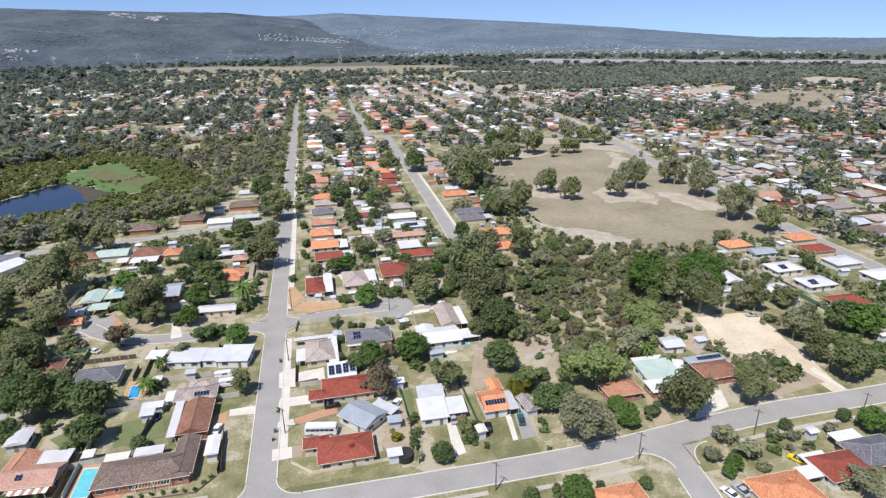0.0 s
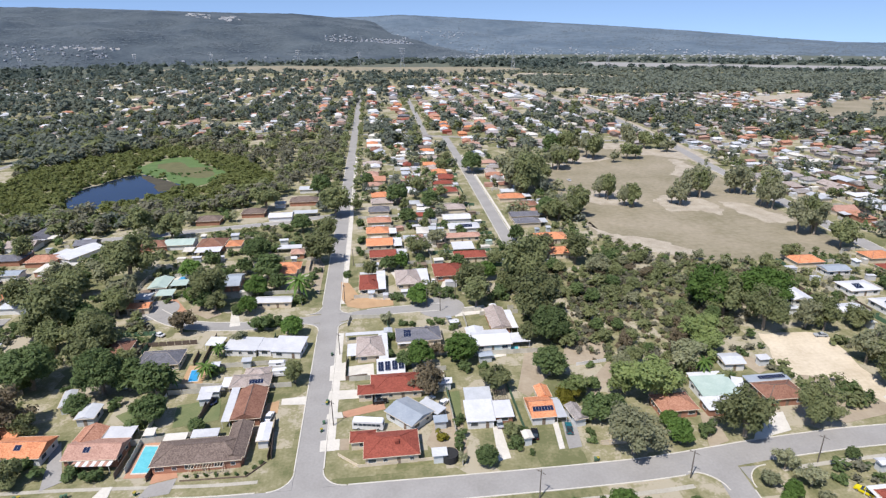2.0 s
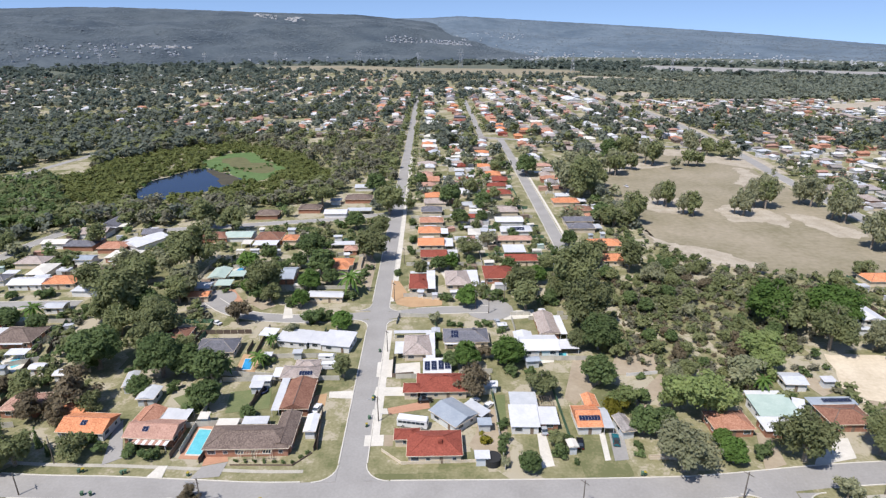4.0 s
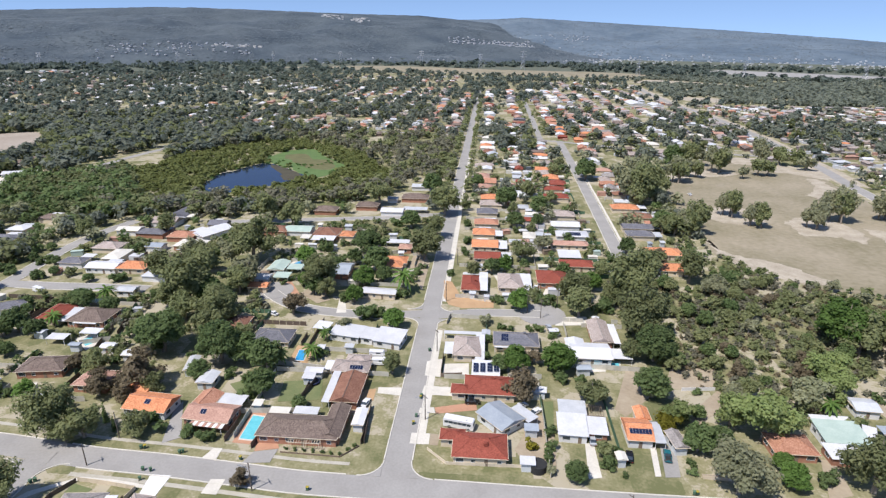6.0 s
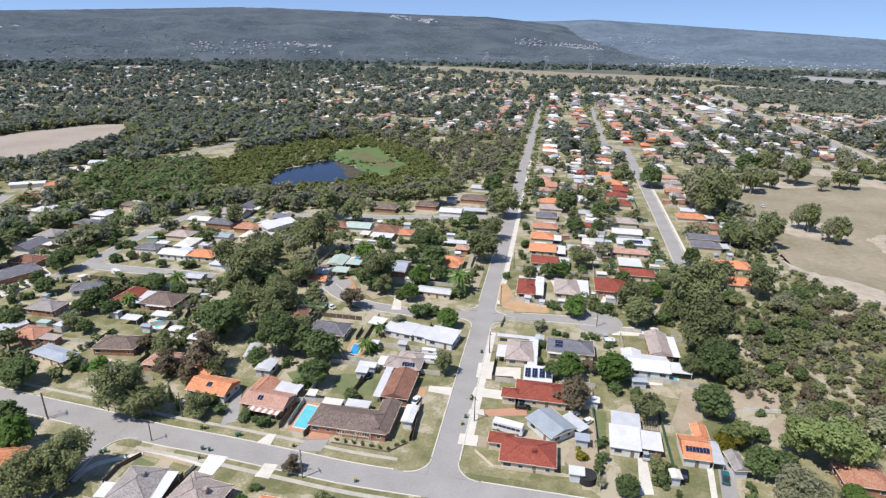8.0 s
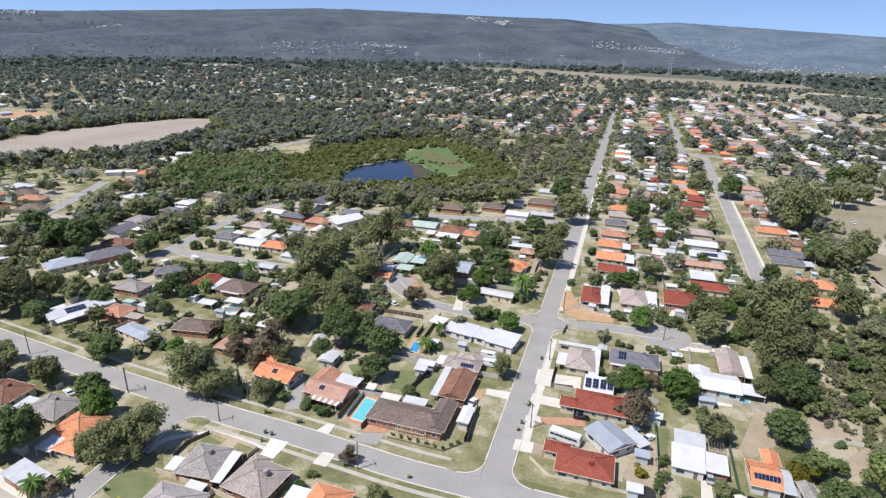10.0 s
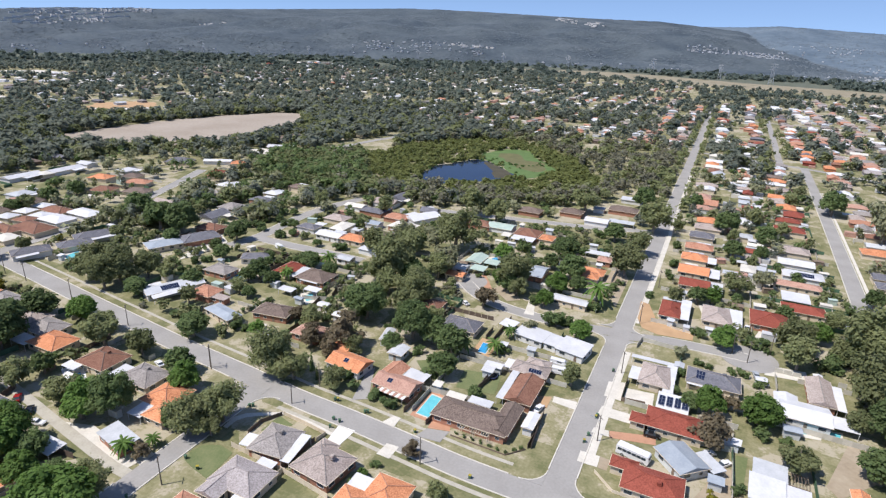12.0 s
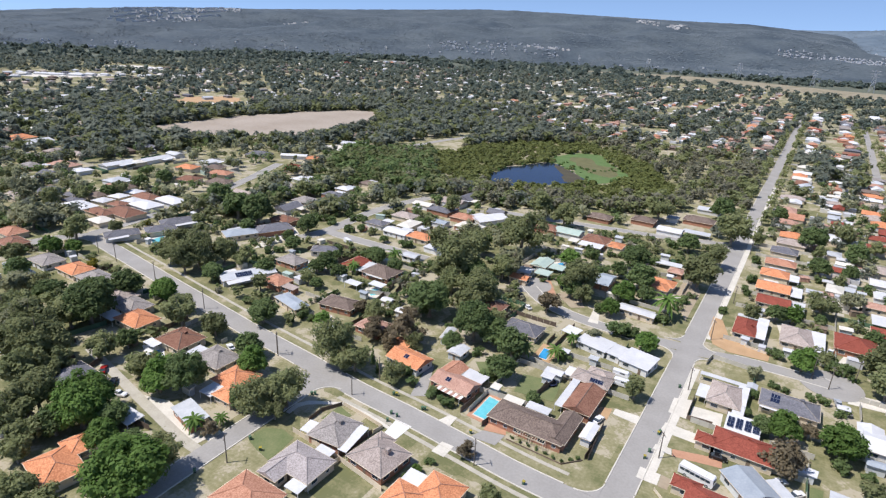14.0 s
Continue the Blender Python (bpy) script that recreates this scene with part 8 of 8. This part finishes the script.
# belt of trees round the wetland, and the low scrub inside it
south_belt = scatter(1500, -325, -175, 190, 335, lambda x, y: inside(x, y, BELT) and not inside(x, y, BEND) and free(x, y))
woods("belt_trees", "dark green trees of a dense belt beside the wetland", south_belt[::2], 4.2, 9.5, 90, "deep")
woods("belt_trees", "dull green trees of a dense belt beside the wetland", south_belt[1::2], 4.0, 8.5, 90, "gum")
belt = scatter(1500, -300, -5, 200, 520, lambda x, y: inside(x, y, WETBAND) and not inside(x, y, WETLAND) and not inside(x, y, BEND) and not inside(x, y, BANK) and (int(x // 4), int(y // 4)) not in ROAD_CELLS and GAP(x, y) > -0.45)
belt += scatter(420, -270, -40, 215, 300, lambda x, y: inside(x, y, WETBAND) and near_line(x, y, [(-215, 225), (-150, 232), (-90, 250), (-50, 290)]) < 16 and not inside(x, y, BANK))
woods("lake_woods", "belt of grey green paperbark trees round the wetland", belt[::2], 4.4, 9.0, 110, "paperbark")
woods("lake_woods", "belt of dark green trees round the wetland", belt[1::2], 4.4, 8.0, 110, "gum")
scrub = scatter(3400, -280, -40, 220, 480, lambda x, y: inside(x, y, WETLAND) and not inside(x, y, LAKE) and not inside(x, y, REEDS) and near_line(x, y, LAKE) > 2)
woods("wetland_scrub", "dense olive green wetland scrub", scrub, 3.2, 3.6, 44, "wattle", 0.5)
woods("reeds", "green reeds round the lake", scatter(500, -200, -90, 250, 440, lambda x, y: GAP(x * 2, y * 2) > 0.0 and inside(x, y, REEDS) or (near_line(x, y, LAKE) < 6 and not inside(x, y, LAKE))), 1.6, 1.0, 24, "reeds", 0.45)
# gardens of the western closes
west_gardens = scatter(230, -312, -150, 100, 205, lambda x, y: free(x, y) and (int(x // 4), int(y // 4)) not in ROAD_CELLS and not any(inside(x, y, q) for q in OPEN) and GAP(x, y) > -0.2)
woods("garden_trees", "dark garden trees of the western closes", west_gardens[::2], 3.4, 6.5, 90, "deep")
woods("garden_trees", "grey green garden trees of the western closes", west_gardens[1::2], 3.2, 6.0, 90, "gum")
# bushland block between the closes and the oval
bush = scatter(4600, 70, 190, 20, 150, lambda x, y: inside(x, y, BUSH) and (int(x // 4), int(y // 4)) not in ROAD_CELLS)
for i, (x, y) in enumerate(bush[:90]):
    tree(("gum", "gum_grey", "gum", "rust", "deep")[i % 5], x, y, wood_rng.uniform(1.5, 3.3), lone=False)
woods("bush_scrub", "low grey green bushland scrub", bush[95:480], 1.9, 2.8, 90, "gum")
woods("bush_scrub", "low olive bushland scrub", bush[480:760], 1.7, 2.2, 80, "paperbark")
woods("bush_scrub", "low dry brown bushland scrub", bush[760:1060], 1.3, 1.3, 50, "rust")
# garden and street trees through the suburb
ring = lambda lo, hi: lambda x, y: lo <= math.hypot(x - EYE[0], y - EYE[1]) < hi and in_view(x, y)
mid, far_ = ring(120, 330), ring(330, 900)
gardens = [p for p in scatter(15000, -330, 320, -60, 240, lambda x, y: mid(x, y) and quiet(x, y) and not (-64 < x < 95 and y < 98) and not (-92 < x < -60 and y < -4) and not any(inside(x, y, q) for q in OPEN))]
for i, (x, y) in enumerate(gardens[:150]):
    if free(x + 2, y) and free(x - 2, y) and free(x, y + 2) and free(x, y - 2):
        tree(("shrub", "shrub", "deep", "grey_shrub", "shrub")[i % 5], x, y, wood_rng.uniform(1.2, 3.2))
LEAFY = lambda x, y: noise.noise(Vector((x / 110, y / 110, 4.2))) + (0.32 if x < -330 and y > 330 else -0.12 if -330 < x < -8 and y > 490 else 0.24 if x < -60 else -0.15 if y > 900 and x < 330 else -0.34 if 5 < x < 135 else -0.36 if x < 700 and y < 900 else -0.25) > wood_rng.uniform(-0.75, 0.2)
CLEAR = [[(-750, 395), (-690, 338), (-640, 330), (-605, 385), (-620, 430), (-690, 468), (-750, 440)], [(-1260, 380), (-1200, 345), (-1050, 335), (-975, 395), (-1000, 490), (-1140, 530)],
         [(-1345, 590), (-1215, 575), (-1120, 610), (-1150, 690), (-1310, 690)], [(-1360, 1140), (-1280, 1090), (-1150, 1200), (-1240, 1320), (-1290, 1300)], [(-425, 90), (-372, 92), (-372, 162), (-420, 165)]]
clear = lambda x, y: any(inside(x, y, q) for q in CLEAR) or -430 < x < -285 and 60 < y < 300 and wood_rng.random() < 0.55
town = scatter(56000, -1000, 1000, -120, 900, lambda x, y: far_(x, y) and free(x, y) and not any(inside(x, y, q) for q in OPEN[:9] + OPEN[11:]) and not clear(x, y) and LEAFY(x, y))
near_town = [p for p in town if math.hypot(p[0] - EYE[0], p[1] - EYE[1]) < 540]
far_town = [p for p in town if math.hypot(p[0] - EYE[0], p[1] - EYE[1]) >= 540]
for i, (mat, kind, r, h) in enumerate((("gum", "garden and street trees", 3.9, 8.0), ("deep", "dark garden trees", 3.4, 6.5), ("gum_grey", "grey green street trees", 4.2, 8.0), ("far_leaf", "tall dull green trees", 4.4, 9.0))):
    woods("suburban_trees", kind + " of the suburb", near_town[i::4], r, h * 1.15, 100, mat)
    woods("suburban_trees", kind + " further off in the suburb", far_town[i::4], r * 1.25, h * 1.3, 40, ("gum", "hazy_edge_leaf", "far_leaf", "far_leaf")[i])
woods("garden_trees", "garden shrubs and small trees behind the houses", gardens[150:800], 1.7, 3.0, 50, "deep")
woods("garden_trees", "dull olive garden shrubs along fences", gardens[1350:1800], 1.5, 2.2, 44, "paperbark")
woods("garden_trees", "fresh green garden shrubs and hedges", gardens[1800:2150], 1.4, 2.2, 44, "bright")
woods("garden_trees", "small grey green garden trees behind the houses", gardens[800:1350], 2.2, 4.2, 56, "gum")
east = scatter(3000, 285, 900, -60, 860, lambda x, y: in_view(x, y) and (int(x // 4), int(y // 4)) not in ROAD_CELLS and not any(inside(x, y, q) for q in OPEN) and GAP(x * 1.3, y * 1.3) > -0.3)
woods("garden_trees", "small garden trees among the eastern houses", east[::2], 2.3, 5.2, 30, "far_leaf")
woods("garden_trees", "dull green garden shrubs among the eastern houses", east[1::2], 2.0, 4.4, 28, "gum")
street = [(x, y) for y in range(250, 520, 9) for x in (-8 + wood_rng.uniform(-2, 1),)] + [(6.8, y + wood_rng.uniform(-3, 3)) for y in range(240, 900, 22)] + [(-8 + wood_rng.uniform(-1, 1), y) for y in range(540, 1000, 13)] + [(76 + s_ * 5.5 + wood_rng.uniform(-1.5, 1.5), y + wood_rng.uniform(-4, 4)) for y in range(525, 1000, 19) for s_ in (wood_rng.choice((-1.6, -1, 1, 1.7)),)]
woods("street_trees", "street trees along the main street", street, 3.8, 7.5, 70, "gum")
woods("plain_trees", "trees along the edge of the sand plain", scatter(3800, -620, -270, 140, 560, lambda x, y: not inside(x, y, PLAIN) and free(x, y) and near_line(x, y, [*PLAIN, PLAIN[0]]) < 36 and not clear(x, y) and in_view(x, y)), 3.8, 7.0, 40, "gum")
distant = ring(900, 1750)
far_spots = scatter(26000, -1700, 1500, -200, 1700, lambda x, y: distant(x, y) and not inside(x, y, YARD) and not inside(x * 1.05, y * 1.05, YARD) and not inside(x, y, PLAIN) and not inside(x, y, PADDOCK) and not inside(x, y, OPEN[8]) and not (1380 < y < 1700 and -420 < x < 440 and wood_rng.random() < 0.4) and not any(inside(x, y, q) for q in OPEN[11:]) and (int(x // 5), int(y // 5)) not in TAKEN and not clear(x, y) and LEAFY(x, y))
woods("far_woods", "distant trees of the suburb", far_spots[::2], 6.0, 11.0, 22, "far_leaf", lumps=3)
woods("far_woods", "distant dark trees of the suburb", far_spots[1::2], 5.8, 10.5, 22, "hazy_edge_leaf", lumps=3)
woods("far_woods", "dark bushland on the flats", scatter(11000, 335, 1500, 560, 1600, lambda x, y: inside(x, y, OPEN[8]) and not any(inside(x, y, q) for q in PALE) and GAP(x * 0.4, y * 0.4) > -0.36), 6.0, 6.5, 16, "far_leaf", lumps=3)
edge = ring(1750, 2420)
woods("far_woods", "hazy distant bushland below the hills", scatter(11500, -2900, 2600, -200, 2900, lambda x, y: edge(x, y) and not inside(x, y, PADDOCK) and not inside(x, y, YARD) and not inside(x * 1.04, y * 1.04, YARD) and GAP(x * 0.1, y * 0.1) > -0.38), 12.0, 10.0, 18, "hazy_edge_leaf", lumps=4)
woods("pasture_trees", "scattered bushes on the dry pasture", scatter(60, 560, 830, 510, 735, lambda x, y: inside(x, y, PASTURE)), 4.5, 5.0, 40, "far_leaf")
solid("far_paddock", Shape().slab(PADDOCK, 0.06, 0.3), "oval", "distant dry pasture below the hills", "paddock", "structure")
solid("far_yard", Shape().slab(YARD, 0.06, 0.3), "asphalt", "distant pale freight yard", "yard", "structure")


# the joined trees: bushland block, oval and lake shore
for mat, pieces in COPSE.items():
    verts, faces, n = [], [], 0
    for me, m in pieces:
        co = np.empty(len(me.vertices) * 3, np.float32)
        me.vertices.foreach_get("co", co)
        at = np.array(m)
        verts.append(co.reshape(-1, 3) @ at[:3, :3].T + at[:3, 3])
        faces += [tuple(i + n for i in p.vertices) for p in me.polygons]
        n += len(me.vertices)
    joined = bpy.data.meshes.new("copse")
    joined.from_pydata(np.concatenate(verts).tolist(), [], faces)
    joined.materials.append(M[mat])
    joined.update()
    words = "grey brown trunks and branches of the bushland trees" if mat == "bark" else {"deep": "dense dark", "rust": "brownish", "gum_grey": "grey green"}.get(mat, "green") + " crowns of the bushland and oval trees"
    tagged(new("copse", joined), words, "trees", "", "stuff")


# ---- the hillsides: haze-toned tree cover, rock faces and hillside suburbs ----
def on_hill(az, u, r0=2300, r1=4300):
    r = r0 + (r1 - r0) * u
    x, y = EYE[0] + r * math.sin(radians(az)), EYE[1] + r * math.cos(radians(az))
    ob = HILL if az < 4 else HILL_FAR
    hit, place, _, _ = ob.ray_cast(Vector((x, y, 900)), Vector((0, 0, -1)))
    return place if hit else Vector((x, y, 0))


hill_rng = random.Random(3)
bpy.context.view_layer.update()
def hill_spots(ob, n, low=1.15, top=25.9):
    """Places on a range's slope, thicker towards its foot as low grows."""
    grid = np.array([v.co for v in ob.data.vertices[:261 * 27]]).reshape(261, 27, 3)
    i, j = wood_rng.uniform(0, 259.9, n), top * wood_rng.random(n) ** low
    i0, j0 = i.astype(int), j.astype(int)
    u, v = (i - i0)[:, None], (j - j0)[:, None]
    return (grid[i0, j0] * (1 - u) + grid[i0 + 1, j0] * u) * (1 - v) + (grid[i0, j0 + 1] * (1 - u) + grid[i0 + 1, j0 + 1] * u) * v


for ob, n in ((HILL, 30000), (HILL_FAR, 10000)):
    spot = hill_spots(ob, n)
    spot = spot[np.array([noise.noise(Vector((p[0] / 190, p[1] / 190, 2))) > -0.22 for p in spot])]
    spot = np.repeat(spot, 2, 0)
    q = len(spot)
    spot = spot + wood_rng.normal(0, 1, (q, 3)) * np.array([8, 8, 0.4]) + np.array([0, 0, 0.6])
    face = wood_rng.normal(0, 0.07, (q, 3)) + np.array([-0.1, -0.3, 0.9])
    tagged(new("hill_woods", card_mesh("hill_woods", "hazy_hill_tree", spot, face, wood_rng.uniform(3.0, 6.5, q), wood_rng)), "bushland covering the hillsides", "trees", "", "stuff")
towns = Shape()
for a0, a1, u0, u1, n in ((-4, 4, 0.3, 0.42, 130), (4, 12, 0.1, 0.3, 60), (-34, -22, 0.06, 0.2, 110), (8, 32, 0.04, 0.42, 170), (-70, -60, 0.0, 0.14, 30), (-60, -40, 0.0, 0.12, 25), (-20, -4, 0.0, 0.08, 14), (30, 47, 0.02, 0.3, 90), (2, 9, 0.45, 0.7, 40)):
    for _ in range(n):
        p = on_hill(hill_rng.uniform(a0, a1), hill_rng.uniform(u0, u1))
        towns.box(p.x, p.y, p.z + 2, hill_rng.uniform(5, 10), hill_rng.uniform(5, 8), hill_rng.uniform(2.5, 4.5), hill_rng.uniform(0, 90))
solid("hill_houses", towns, "white_metal", "pale houses scattered over the foothills", "houses", "stuff")
rocks = Shape()
for a0, a1, u0, u1, n in ((-59, -54, 0.58, 0.78, 90), (-55, -50.5, 0.72, 0.86, 80), (-15.5, -13.4, 0.7, 0.82, 30), (-13.0, -11.2, 0.62, 0.76, 30), (-25, -21, 0.14, 0.17, 16), (-47, -45, 0.5, 0.56, 8)):
    for _ in range(n):
        p = on_hill(hill_rng.uniform(a0, a1), hill_rng.uniform(u0, u1))
        rocks.box(p.x, p.y, p.z - 3, hill_rng.uniform(8, 22), hill_rng.uniform(6, 14), hill_rng.uniform(5, 9), hill_rng.uniform(-25, 25))
for k in range(6):  # terraces of the quarry
    for i in range(34):
        az = -61.2 + i * 0.27 + 0.3 * k
        if az < -51.9 and hill_rng.random() < (0.85 if k > 2 else 0.55):
            p = on_hill(az, 0.62 + 0.055 * k + 0.01 * (az + 57))
            rocks.box(p.x, p.y, p.z - 4, hill_rng.uniform(22, 40), hill_rng.uniform(10, 18), hill_rng.uniform(9, 14), -az + hill_rng.uniform(-8, 8))
solid("rock_faces", rocks, "quarry", "pale rock faces and quarry benches on the range", "rocks", "stuff")
